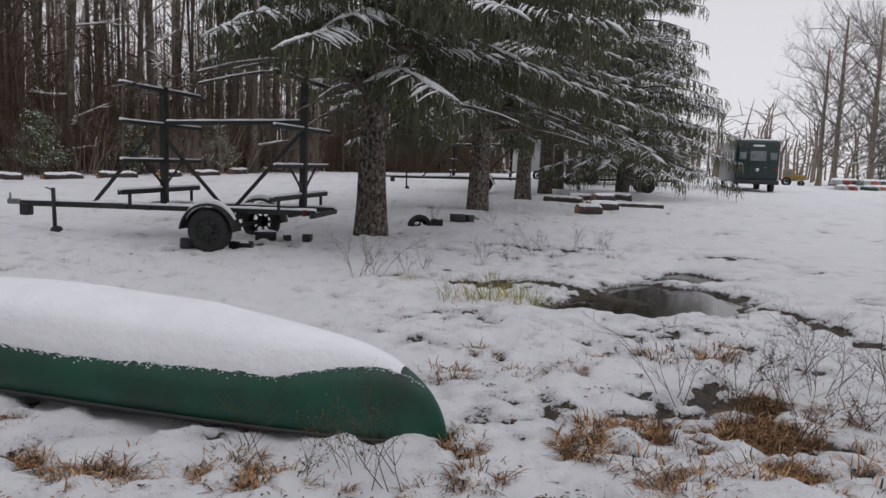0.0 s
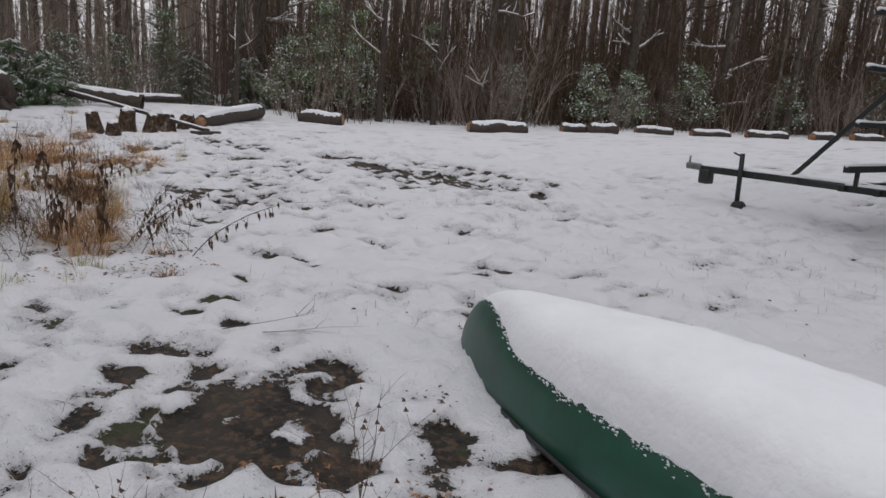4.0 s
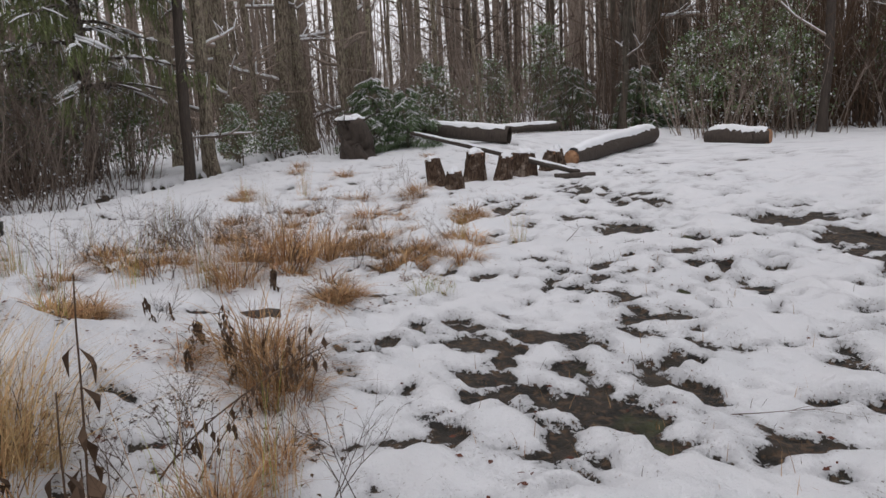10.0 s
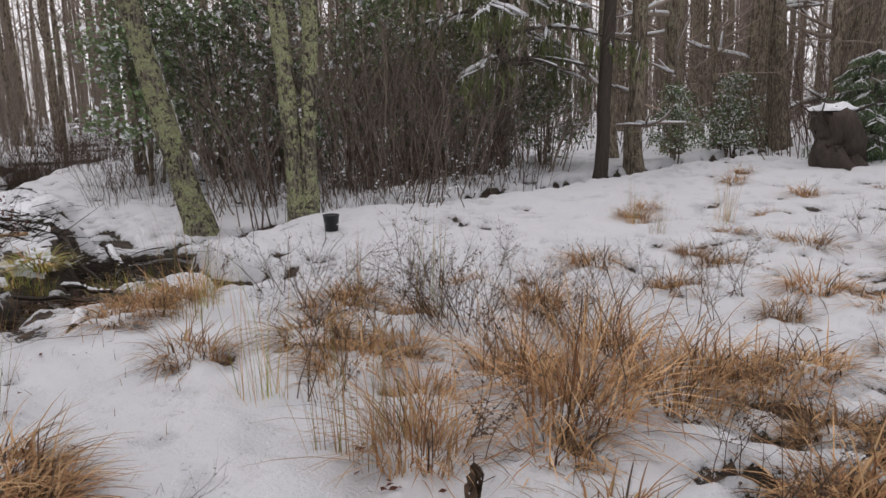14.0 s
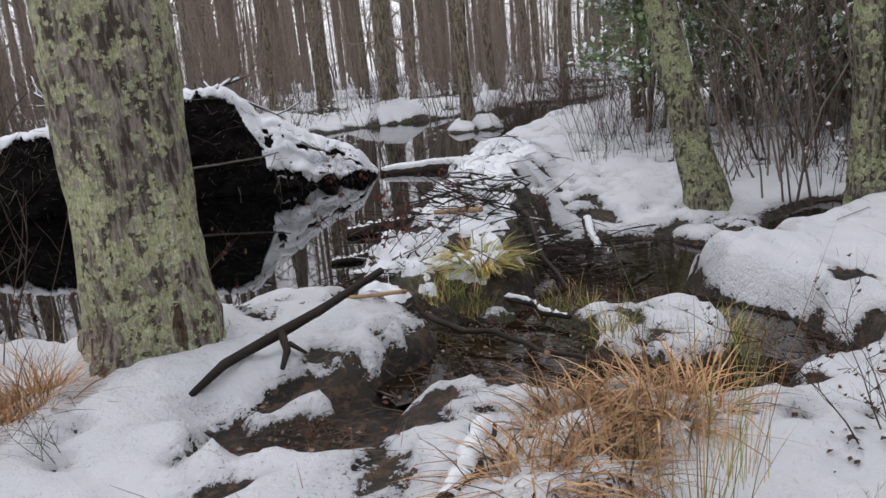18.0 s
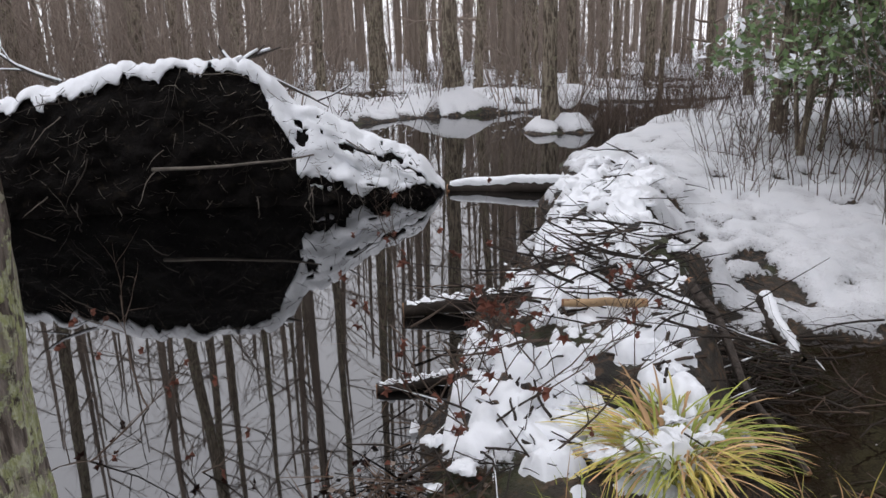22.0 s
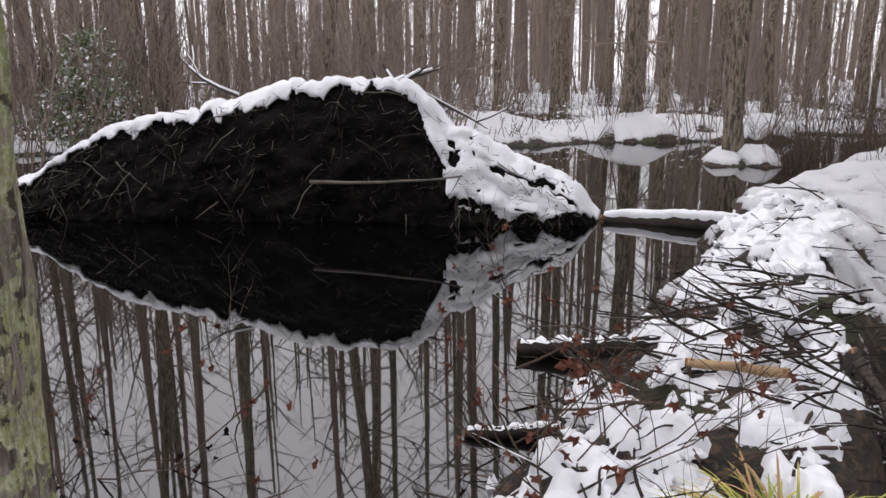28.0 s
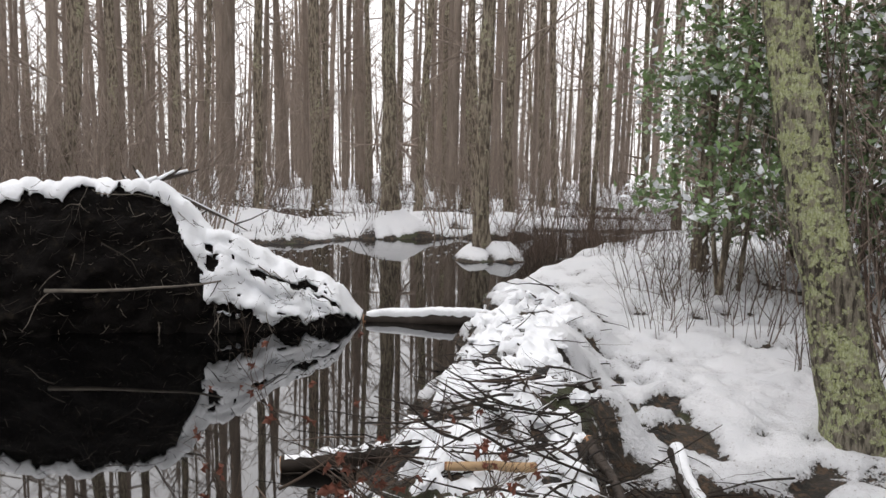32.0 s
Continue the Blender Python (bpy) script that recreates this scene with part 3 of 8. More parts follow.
def lichen_bark(name, dark, light, lichen, pale, amount, size=1.0):
    """Furrowed bark with crusts of lichen."""
    mat = bpy.data.materials.new(name)
    mat.use_nodes = True
    N, L = mat.node_tree.nodes, mat.node_tree.links
    b = N["Principled BSDF"]
    b.inputs["Roughness"].default_value, b.inputs["Specular IOR Level"].default_value = 0.92, 0.15
    tc = N.new("ShaderNodeTexCoord")
    mp = N.new("ShaderNodeMapping")
    mp.inputs["Scale"].default_value = (1, 1, 0.2)
    L.new(tc.outputs["Object"], mp.inputs["Vector"])

    def nz(scale, detail, rough, v):
        n = N.new("ShaderNodeTexNoise")
        n.inputs["Scale"].default_value, n.inputs["Detail"].default_value, n.inputs["Roughness"].default_value = scale / size, detail, rough
        L.new(v, n.inputs["Vector"])
        return n.outputs["Fac"]

    def mr(v, a, c, lo=0.0, hi=1.0):
        n = N.new("ShaderNodeMapRange")
        n.interpolation_type = "SMOOTHSTEP"
        for k, val in zip(("From Min", "From Max", "To Min", "To Max"), (a, c, lo, hi)):
            n.inputs[k].default_value = val
        L.new(v, n.inputs["Value"])
        return n.outputs[0]

    def ma(op, a, c):
        n = N.new("ShaderNodeMath")
        n.operation = op
        for k, v in enumerate((a, c)):
            if isinstance(v, (int, float)):
                n.inputs[k].default_value = v
            else:
                L.new(v, n.inputs[k])
        return n.outputs[0]

    def mix(f, a, c, blend="MIX"):
        n = N.new("ShaderNodeMix")
        n.data_type, n.blend_type = "RGBA", blend
        if isinstance(f, (int, float)):
            n.inputs["Factor"].default_value = f
        else:
            L.new(f, n.inputs["Factor"])
        for k, v in (("A", a), ("B", c)):
            if isinstance(v, tuple):
                n.inputs[k].default_value = (*v, 1)
            else:
                L.new(v, n.inputs[k])
        return n.outputs["Result"]
    raw, tall = tc.outputs["Object"], mp.outputs[0]
    furrow = nz(34, 7, 0.62, tall)
    col = mix(mr(furrow, 0.40, 0.60), dark, light)
    grain = nz(120, 4, 0.65, tall)
    vor = N.new("ShaderNodeTexVoronoi")
    vor.inputs["Scale"].default_value = 26 / size
    warp = N.new("ShaderNodeVectorMath")
    warp.operation = "ADD"
    wn_ = N.new("ShaderNodeTexNoise")
    wn_.inputs["Scale"].default_value = 30 / size
    sc = N.new("ShaderNodeVectorMath")
    sc.operation = "SCALE"
    sc.inputs["Scale"].default_value = 0.05 * size
    L.new(raw, wn_.inputs["Vector"])
    L.new(wn_.outputs["Color"], sc.inputs[0])
    L.new(raw, warp.inputs[0])
    L.new(sc.outputs[0], warp.inputs[1])
    L.new(warp.outputs[0], vor.inputs["Vector"])
    field = ma("SUBTRACT", ma("ADD", nz(8.5, 8, 0.78, raw), ma("MULTIPLY", nz(1.5, 2, 0.5, raw), 0.40)), ma("MULTIPLY", vor.outputs["Distance"], 0.2))
    crust = mr(field, 0.655 - amount - 0.010, 0.655 - amount + 0.014)
    body = mix(mr(nz(60, 5, 0.75, raw), 0.42, 0.60), lichen, pale)
    body = mix(ma("MULTIPLY", mr(nz(17, 4, 0.7, raw), 0.56, 0.60), 0.8), body, light)
    col = mix(crust, col, body)
    col = mix(1.0, col, mr(grain, 0.3, 0.7, 0.72, 1.25), "MULTIPLY")
    L.new(col, b.inputs["Base Color"])
    bp = N.new("ShaderNodeBump")
    bp.inputs["Strength"].default_value, bp.inputs["Distance"].default_value = 1.0, 0.022 * size
    L.new(ma("ADD", ma("ADD", furrow, ma("MULTIPLY", crust, 0.18)), ma("MULTIPLY", grain, 0.3)), bp.inputs["Height"])
    L.new(bp.outputs[0], b.inputs["Normal"])
    return mat


LICHEN = lichen_bark("lichen_bark", (0.085, 0.068, 0.056), (0.33, 0.285, 0.245), (0.37, 0.385, 0.185), (0.53, 0.545, 0.38), 0.085)
LICHEN_GREEN = lichen_bark("mossy_lichen_bark", (0.055, 0.048, 0.038), (0.24, 0.215, 0.17), (0.30, 0.325, 0.15), (0.46, 0.48, 0.31), 0.07)
BARK = lichen_bark("forest_bark", (0.105, 0.085, 0.066), (0.33, 0.28, 0.215), (0.30, 0.29, 0.17), (0.42, 0.40, 0.30), -0.02, 1.3)


def ground_material():
    """Snow over mud, dead leaves and short grass; the mesh's 'snow' value says how deep it lies."""
    mat = bpy.data.materials.new("snowy_ground")
    mat.use_nodes = True
    N, L = mat.node_tree.nodes, mat.node_tree.links
    b = N["Principled BSDF"]
    tc = N.new("ShaderNodeTexCoord")

    def nz(scale, detail=5, rough=0.6):
        n = N.new("ShaderNodeTexNoise")
        n.inputs["Scale"].default_value, n.inputs["Detail"].default_value, n.inputs["Roughness"].default_value = scale, detail, rough
        L.new(tc.outputs["Object"], n.inputs["Vector"])
        return n.outputs["Fac"]

    def mr(v, a, b_, c=0.0, d=1.0, s=True):
        n = N.new("ShaderNodeMapRange")
        n.interpolation_type = "SMOOTHSTEP" if s else "LINEAR"
        for k, val in zip(("From Min", "From Max", "To Min", "To Max"), (a, b_, c, d)):
            n.inputs[k].default_value = val
        L.new(v, n.inputs["Value"])
        return n.outputs[0]

    def ma(op, a, c):
        n = N.new("ShaderNodeMath")
        n.operation = op
        for i, v in enumerate((a, c)):
            if isinstance(v, (int, float)):
                n.inputs[i].default_value = v
            else:
                L.new(v, n.inputs[i])
        return n.outputs[0]

    def mix(f, a, c):
        n = N.new("ShaderNodeMix")
        n.data_type = "RGBA"
        L.new(f, n.inputs["Factor"])
        for k, v in (("A", a), ("B", c)):
            if isinstance(v, tuple):
                n.inputs[k].default_value = (*v, 1)
            else:
                L.new(v, n.inputs[k])
        return n.outputs["Result"]

    at = N.new("ShaderNodeAttribute")
    at.attribute_name = "snow"
    fine = ma("ADD", ma("MULTIPLY", ma("SUBTRACT", nz(26, 5, 0.65), 0.5), 0.9), ma("MULTIPLY", ma("SUBTRACT", nz(90, 3, 0.6), 0.5), 0.35))
    s = ma("ADD", at.outputs["Fac"], fine)
    cover = mr(s, -0.02, 0.03)
    thin = mr(s, 0.0, 0.09)
    mud = mix(mr(nz(3, 6), 0.42, 0.58), (0.015, 0.013, 0.0105), (0.045, 0.036, 0.027))
    mud = mix(mr(nz(22, 4), 0.5, 0.62), mud, (0.11, 0.07, 0.042))
    mud = mix(mr(nz(1.3, 4), 0.58, 0.66), mud, (0.052, 0.058, 0.024))
    white = mix(mr(nz(2.5, 5), 0.3, 0.7), (0.83, 0.85, 0.88), (0.88, 0.89, 0.915))
    slush = mix(mr(nz(45, 3), 0.35, 0.65), (0.66, 0.66, 0.67), (0.82, 0.84, 0.87))
    white = mix(thin, slush, white)
    white = mix(mr(s, 0.05, 0.65), (0.70, 0.71, 0.735), white)
    speck = ma("MULTIPLY", mr(nz(60, 3, 0.6), 0.63, 0.66), mr(s, 0.75, 0.15))
    white = mix(ma("MULTIPLY", speck, 0.75), white, (0.13, 0.09, 0.06))
    L.new(mix(cover, mud, white), b.inputs["Base Color"])
    L.new(mr(cover, 0, 1, 0.6, 0.75), b.inputs["Roughness"])
    b.inputs["Specular IOR Level"].default_value = 0.35
    hgt = ma("ADD", ma("MULTIPLY", mr(s, -0.05, 0.12), 0.35), ma("ADD", ma("MULTIPLY", nz(15, 6, 0.7), 0.75), ma("MULTIPLY", nz(60, 4, 0.7), 0.22)))
    bp = N.new("ShaderNodeBump")
    bp.inputs["Strength"].default_value = 0.9
    bp.inputs["Distance"].default_value = 0.055
    L.new(hgt, bp.inputs["Height"])
    L.new(bp.outputs[0], b.inputs["Normal"])
    return mat


def graded(lo, hi, step, far, grow=1.045):
    """Coordinates with an even step between lo and hi that widen beyond."""
    mid = list(np.arange(lo, hi + step / 2, step))
    a, b, d = [lo], [hi], step
    while b[-1] < far:
        d *= grow if b[-1] - hi < 40 else 1.25
        a.append(a[-1] - d)
        b.append(b[-1] + d)
    return np.array(a[:0:-1] + mid + b[1:])


def build_ground():
    xs, ys = graded(-17.6, 3.4, 0.04, 900), graded(-3.4, 10.6, 0.04, 900)
    X, Y = np.meshgrid(xs, ys)
    Z = ground_z(X, Y)
    S = snow_amount(X, Y, Z)
    far = np.maximum(np.maximum(-30 - X, X - 12), np.maximum(-20 - Y, Y - 32))
    S = np.where(far > 0, np.maximum(S, 0.3 + 0.2 * vn(X, Y, 6, 31)), S)
    near = smooth(16, 7, np.hypot(X + 8, 0.7 * (Y - 4)))
    Z = Z + 0.034 * smooth(-0.02, 0.16, S) + 0.02 * smooth(0.16, 0.9, S) + (0.030 * vn(X, Y, 0.47, 39) + 0.034 * vn(X, Y, 0.21, 26) + 0.026 * vn(X, Y, 0.11, 27) + 0.010 * vn(X, Y, 0.06, 36)) * smooth(0.0, 0.3, S) * near
    Z = Z + 0.010 * vn(X, Y, 0.07, 37) * smooth(0.0, -0.2, S) * near
    GRID.update(xs=xs, ys=ys, bare=ground_z(X, Y), top=Z)
    idx = np.arange(X.size).reshape(X.shape)
    quads = np.stack([idx[:-1, :-1], idx[:-1, 1:], idx[1:, 1:], idx[1:, :-1]], -1).reshape(-1, 4)
    me = bpy.data.meshes.new("ground")
    me.from_pydata(np.stack([X, Y, Z], -1).reshape(-1, 3).tolist(), [], quads.tolist())
    me.attributes.new("snow", "FLOAT", "POINT").data.foreach_set("value", S.reshape(-1).astype(np.float32))
    me.polygons.foreach_set("use_smooth", [True] * len(me.polygons))
    me.materials.append(ground_material())
    return tagged(new("ground", me), "patchy melting snow over muddy meadow and grass", "ground", kind="structure")


GRID = {}
build_ground()


def from_grid(x, y, key):
    """Height of the ground sheet at a place, between its vertices."""
    xs, ys, z = GRID["xs"], GRID["ys"], GRID[key]
    i = min(max(int(np.searchsorted(xs, x)) - 1, 0), len(xs) - 2)
    j = min(max(int(np.searchsorted(ys, y)) - 1, 0), len(ys) - 2)
    u, v = (x - xs[i]) / (xs[i + 1] - xs[i]), (y - ys[j]) / (ys[j + 1] - ys[j])
    return float((z[j, i] * (1 - u) + z[j, i + 1] * u) * (1 - v) + (z[j + 1, i] * (1 - u) + z[j + 1, i + 1] * u) * v)


def gz(x, y):
    return from_grid(x, y, "bare")


def top_z(x, y):
    """Height of the snow's surface."""
    return from_grid(x, y, "top")


def water_material(name, color, bump, bscale):
    mat = bpy.data.materials.new(name)
    mat.use_nodes = True
    N, L = mat.node_tree.nodes, mat.node_tree.links
    b = N["Principled BSDF"]
    b.inputs["Base Color"].default_value = (*color, 1)
    b.inputs["Roughness"].default_value = 0.02
    b.inputs["IOR"].default_value = 1.8 if bump < 0.1 else 1.33
    b.inputs["Specular IOR Level"].default_value = 1.0 if bump < 0.1 else 0.5
    tc = N.new("ShaderNodeTexCoord")
    n = N.new("ShaderNodeTexNoise")
    n.inputs["Scale"].default_value = bscale
    n.inputs["Detail"].default_value = 2
    L.new(tc.outputs["Object"], n.inputs["Vector"])
    bp = N.new("ShaderNodeBump")
    bp.inputs["Strength"].default_value = bump
    bp.inputs["Distance"].default_value = 0.01
    L.new(n.outputs["Fac"], bp.inputs["Height"])
    L.new(bp.outputs[0], b.inputs["Normal"])
    return mat


def build_water():
    still = water_material("pond_water", (0.002, 0.002, 0.002), 0.03, 2.6)
    moving = water_material("creek_water", (0.016, 0.0105, 0.006), 0.12, 16)
    sh = Shape()
    xs = np.arange(-46, 8.1, 0.25)
    for i, x in enumerate(xs):
        y1 = float(shore(x)) + 0.22
        for y in (-60.0, -20.0, -8.0, y1):
            sh.v.append((float(x), min(y, y1), POND))
    n = len(xs)
    sh.f = [(i * 4 + k, (i + 1) * 4 + k, (i + 1) * 4 + k + 1, i * 4 + k + 1) for i in range(n - 1) for k in range(3)]
    sh.m = [0] * len(sh.f)
    tagged(part("water_pond", sh, still), "still black flooded pond mirroring the bare trees", "pond", kind="structure")
    sh = Shape()
    xs, ys = np.arange(-18.0, -12.35, 0.15), np.arange(-1.9, 3.9, 0.15)
    keep = {}
    for i, x in enumerate(xs):
        for j, y in enumerate(ys):
            if near_line(np.array([x]), np.array([y]), STREAM)[0][0] < 0.95 or near_line(np.array([x]), np.array([y]), RILL)[0][0] < 0.55:
                if y > shore(x) + 0.3:
                    keep[i, j] = len(sh.v)
                    sh.v.append((float(x), float(y), float(stream_level(x, y))))
    sh.f = [(keep[i, j], keep[i + 1, j], keep[i + 1, j + 1], keep[i, j + 1]) for i, j in keep if (i + 1, j) in keep and (i + 1, j + 1) in keep and (i, j + 1) in keep]
    sh.m = [0] * len(sh.f)
    tagged(part("water_creek", sh, moving), "shallow brown creek trickling below the dam", "creek", kind="structure")
    sh = Shape()
    sh.add([(0.4, 6.6, PUDDLE), (5.0, 6.8, PUDDLE), (5.2, 12.2, PUDDLE), (1.0, 12.0, PUDDLE)], [(0, 1, 2, 3)])
    tagged(part("water_puddle", sh, moving), "shallow dark meltwater puddle in the grass", "puddle", kind="structure")
    sh = Shape()
    pts = [Vector((x, y, z + 0.075)) for x, y, z in DITCH]
    for i, p in enumerate(pts):
        d = (pts[min(i + 1, len(pts) - 1)] - pts[max(i - 1, 0)]).normalized()
        w = 0.36 if i < 7 else 0.6
        side = Vector((-d.y, d.x, 0)) * w
        sh.v.extend([tuple(p - side), tuple(p + side)])
    sh.f = [(2 * i, 2 * i + 2, 2 * i + 3, 2 * i + 1) for i in range(len(pts) - 1)]
    sh.m = [0] * len(sh.f)
    tagged(part("water_ditch", sh, moving), "narrow dark brook between snowy banks", "brook", kind="structure")


build_water()

rng = random.Random(11)


def bent(base, direction, length, n, wander, r, droop=0.0):
    """A wandering line of n+1 points."""
    p, d = Vector(base), Vector(direction).normalized()
    pts = [p.copy()]
    for _ in range(n):
        d = (d + Vector((r.uniform(-1, 1), r.uniform(-1, 1), r.uniform(-1, 1))) * wander + Vector((0, 0, -droop))).normalized()
        p = p + d * (length / n)
        pts.append(p.copy())
    return pts


def limb(sh, base, direction, length, radius, r, depth, mat=0, snow=None, sides=4, wander=0.18, up=0.05):
    """A branch with side twigs, and a line of snow on it where snow is a Shape."""
    n = 4 if depth else 3
    pts = bent(base, direction, length, n, wander, r, -up)
    sh.tube(pts, [radius * (1 - 0.8 * i / n) for i in range(n + 1)], sides, mat, cap=False)
    if snow is not None and radius > 0.006:
        snow.tube([p + Vector((0, 0, radius * 0.8)) for p in pts[:-1]], [max(radius * 0.75, 0.008) * (1 - 0.6 * i / n) for i in range(n)], 4, 0)
    if depth:
        for k in range(r.randint(3, 5)):
            t = r.uniform(0.25, 0.95)
            i = min(int(t * n), n - 1)
            p = pts[i].lerp(pts[i + 1], t * n - i)
            d = (pts[i + 1] - pts[i]).normalized()
            side = Vector((r.uniform(-1, 1), r.uniform(-1, 1), r.uniform(-0.3, 0.8))).normalized()
            limb(sh, p, d * 0.7 + side * 0.8, length * r.uniform(0.35, 0.6), radius * 0.5, r, depth - 1, mat, snow, 3, wander, up)


def trunk_shape(height, r0, lean, r, sides=9, rings=12, flare=1.5, crook=0.04, ridge=0.0, top=0.35):
    """A tapered, slightly crooked trunk with a flared foot and, where asked, furrowed bark."""
    sh = Shape()
    pts, rad = [], []
    ox = oy = 0.0
    for i in range(rings + 1):
        t = (i / rings) ** 1.6
        h = height * t
        if i > 1:
            ox += r.uniform(-1, 1) * crook * height / rings
            oy += r.uniform(-1, 1) * crook * height / rings
        pts.append((lean[0] * h + ox, lean[1] * h + oy, h - 0.15 * (i == 0)))
        rad.append(r0 * (1 - (1 - top) * t) * (1 + (flare - 1) * math.exp(-h / (r0 * 2.2))))
    ph = [r.uniform(0, 6.28) for _ in range(6)]

    def wob(th, i):
        w = 1 + 0.05 * math.sin(2 * th + ph[0] + i * 0.3) + 0.04 * math.sin(3 * th + ph[1])
        if i < rings * 0.3:
            w += 0.10 * (1 - i / (rings * 0.3)) * math.sin(5 * th + ph[2])
        if ridge:
            w += ridge * math.sin(13 * th + ph[3] + 1.3 * math.sin(i * 0.37)) + ridge * 0.8 * math.sin(21 * th + ph[4] + 2.0 * math.sin(i * 0.23 + 1)) + ridge * 0.7 * r.uniform(-1, 1)
        return w
    sh.tube(pts, rad, sides, 0, True, 0.0, wob)
    return sh, pts, rad


def bare_tree(name, m, height, r0, r, mat, label, lean=(0, 0), crown=True, first=0.42, sides=9, rings=12, ridge=0.0, snow=False, branches=14, group="", twigmat=None, depth=2, low=0, reach=(0.10, 0.22), flare=1.5):
    th = thing(name, m, label, "tree", group)
    sh, pts, rad = trunk_shape(height, r0, lean, r, sides, rings, flare=flare, ridge=ridge)
    part("trunk", sh, mat, th)
    if crown:
        br, sn = Shape(), Shape() if snow else None
        n = len(pts) - 1

        def out(t, length, dep, upw):
            h = t * height
            i = next((k for k in range(n) if pts[k + 1][2] >= h), n - 1)
            f = (h - pts[i][2]) / (pts[i + 1][2] - pts[i][2])
            p = Vector(pts[i]).lerp(Vector(pts[i + 1]), f)
            a = r.uniform(0, 6.28)
            limb(br, p, (math.cos(a), math.sin(a), upw), length, max(rad[i] * 0.33, 0.012), r, dep, 0, sn)
        for k in range(branches):
            t = first + (0.98 - first) * (k + r.random()) / branches
            out(t, height * r.uniform(*reach), depth, r.uniform(0.3, 1.1))
        for k in range(low):
            out(r.uniform(0.06, first), r.uniform(0.8, 2.2), 1, r.uniform(-0.1, 0.5))
        part("crown", br, twigmat or TWIG_GREY, th)
        if sn and sn.v:
            part("branch_snow", sn, SNOW, th, "thin line of snow")
    return th


def at(x, y, dz=0.0, rz=0.0):
    return pose(x, y, top_z(x, y) + dz, 0, 0, rz)


# ---------------- trees by the water and the clearing ----------------
maple = bare_tree("maple_tree", pose(-12.625, 0.615, 0.10), 17, 0.262, random.Random(3), LICHEN, "grey maple trunk with yellow-green lichen by the pond", lean=(-0.052, -0.037), sides=72, rings=100, ridge=0.026, flare=1.14)
# bare brown wood where the bark has come away near the foot
sh = Shape()
for i in range(17):
    h = 0.03 + 0.40 * i / 16
    half = 0.42 * math.sin(math.pi * (0.12 + 0.85 * i / 16)) ** 0.6
    for j in range(11):
        a = 2.13 + half * (j / 5 - 1) + 0.05 * float(vn(i * 0.3, j, 1.0, 61))
        q = 0.262 * (1 + 0.14 * math.exp(-h / 0.576)) * (1.035 if 0 < j < 10 and 0 < i < 16 else 0.94) + 0.012 * float(vn(i * 0.5, j * 0.9, 1.0, 62))
        sh.v.append((-0.052 * h + q * math.cos(a), -0.037 * h + q * math.sin(a), h))
sh.f = [(i * 11 + j, i * 11 + j + 1, (i + 1) * 11 + j + 1, (i + 1) * 11 + j) for i in range(16) for j in range(10)]
sh.m = [0] * len(sh.f)
part("bark_scar", sh, STUMPBARK, maple, "bare brown weathered wood")
lean_tree = bare_tree("leaning_maple_tree", pose(-17.66, -0.51, -0.34), 15, 0.155, random.Random(5), LICHEN_GREEN, "leaning tree trunk covered with green-yellow lichen", lean=(0.088, -0.21), sides=40, rings=60, ridge=0.026)
bare_tree("lichen_tree", pose(-17.86, 0.80, -0.12), 15, 0.105, random.Random(6), LICHEN_GREEN, "lichen-grey tree trunk beside a second stem", lean=(0.027, -0.048), sides=24, rings=36, ridge=0.015, group="twin trunks on the creek bank")
bare_tree("lichen_tree", pose(-17.90, 0.89, -0.12), 15, 0.10, random.Random(8), LICHEN_GREEN, "lichen-grey tree trunk beside a second stem", lean=(-0.024, 0.044), sides=24, rings=36, ridge=0.015, group="twin trunks on the creek bank")
# snow blown along the leaning trunk
sh = Shape()
for k in range(26):
    h = 0.25 + k * 0.16
    r0 = 0.155 * (1 - 0.5 * (h / 15))
    sh.tube([(0.088 * h - r0 * 0.80, -0.21 * h + r0 * 0.56, h - 0.10), (0.088 * (h + 0.1) - r0 * 0.82, -0.21 * (h + 0.1) + r0 * 0.56, h + 0.09)], [0.022 + rng.uniform(-0.012, 0.012), 0.016], 5)
part("trunk_snow", sh, SNOW, lean_tree, "strip of wind-blown snow")

SWAMP = [  # trunks of the flooded wood: x, y, radius, lean
    (-19.7, -10.9, 0.24, 0.03), (-19.25, -7.05, 0.16, 0.015), (-17.7, -13.0, 0.15, 0.0), (-21.2, -18.6, 0.28, 0.03), (-22.0, -10.2, 0.14, 0.03), (-23.2, -9.1, 0.08, -0.02),
    (-25.7, -17.7, 0.21, 0.0), (-28.2, -23.2, 0.22, 0.0), (-24.0, -14.5, 0.15, 0.05), (-26.5, -13.0, 0.20, 0.02), (-14.2, -13.5, 0.22, -0.09), (-12.2, -14.5, 0.22, 0.0), (-15.6, -17.5, 0.22, 0.01), (-17.4, -19.5, 0.21, 0.0), (-11.2, -11.5, 0.14, 0.05),
    (-22.4, -21.0, 0.16, 0.01), (-24.6, -22.5, 0.18, 0.02), (-20.0, -24.0, 0.2, 0.0), (-27.5, -15.5, 0.16, 0.03), (-29.0, -18.0, 0.2, 0.0), (-20.2, -3.9, 0.13, 0.0), (-25.5, -9.0, 0.17, 0.03), (-28.0, -9.5, 0.2, -0.02),
    (-9.5, -9.0, 0.16, 0.02), (-7.8, -12.0, 0.2, 0.0), (-10.2, -16.0, 0.2, -0.02),
]
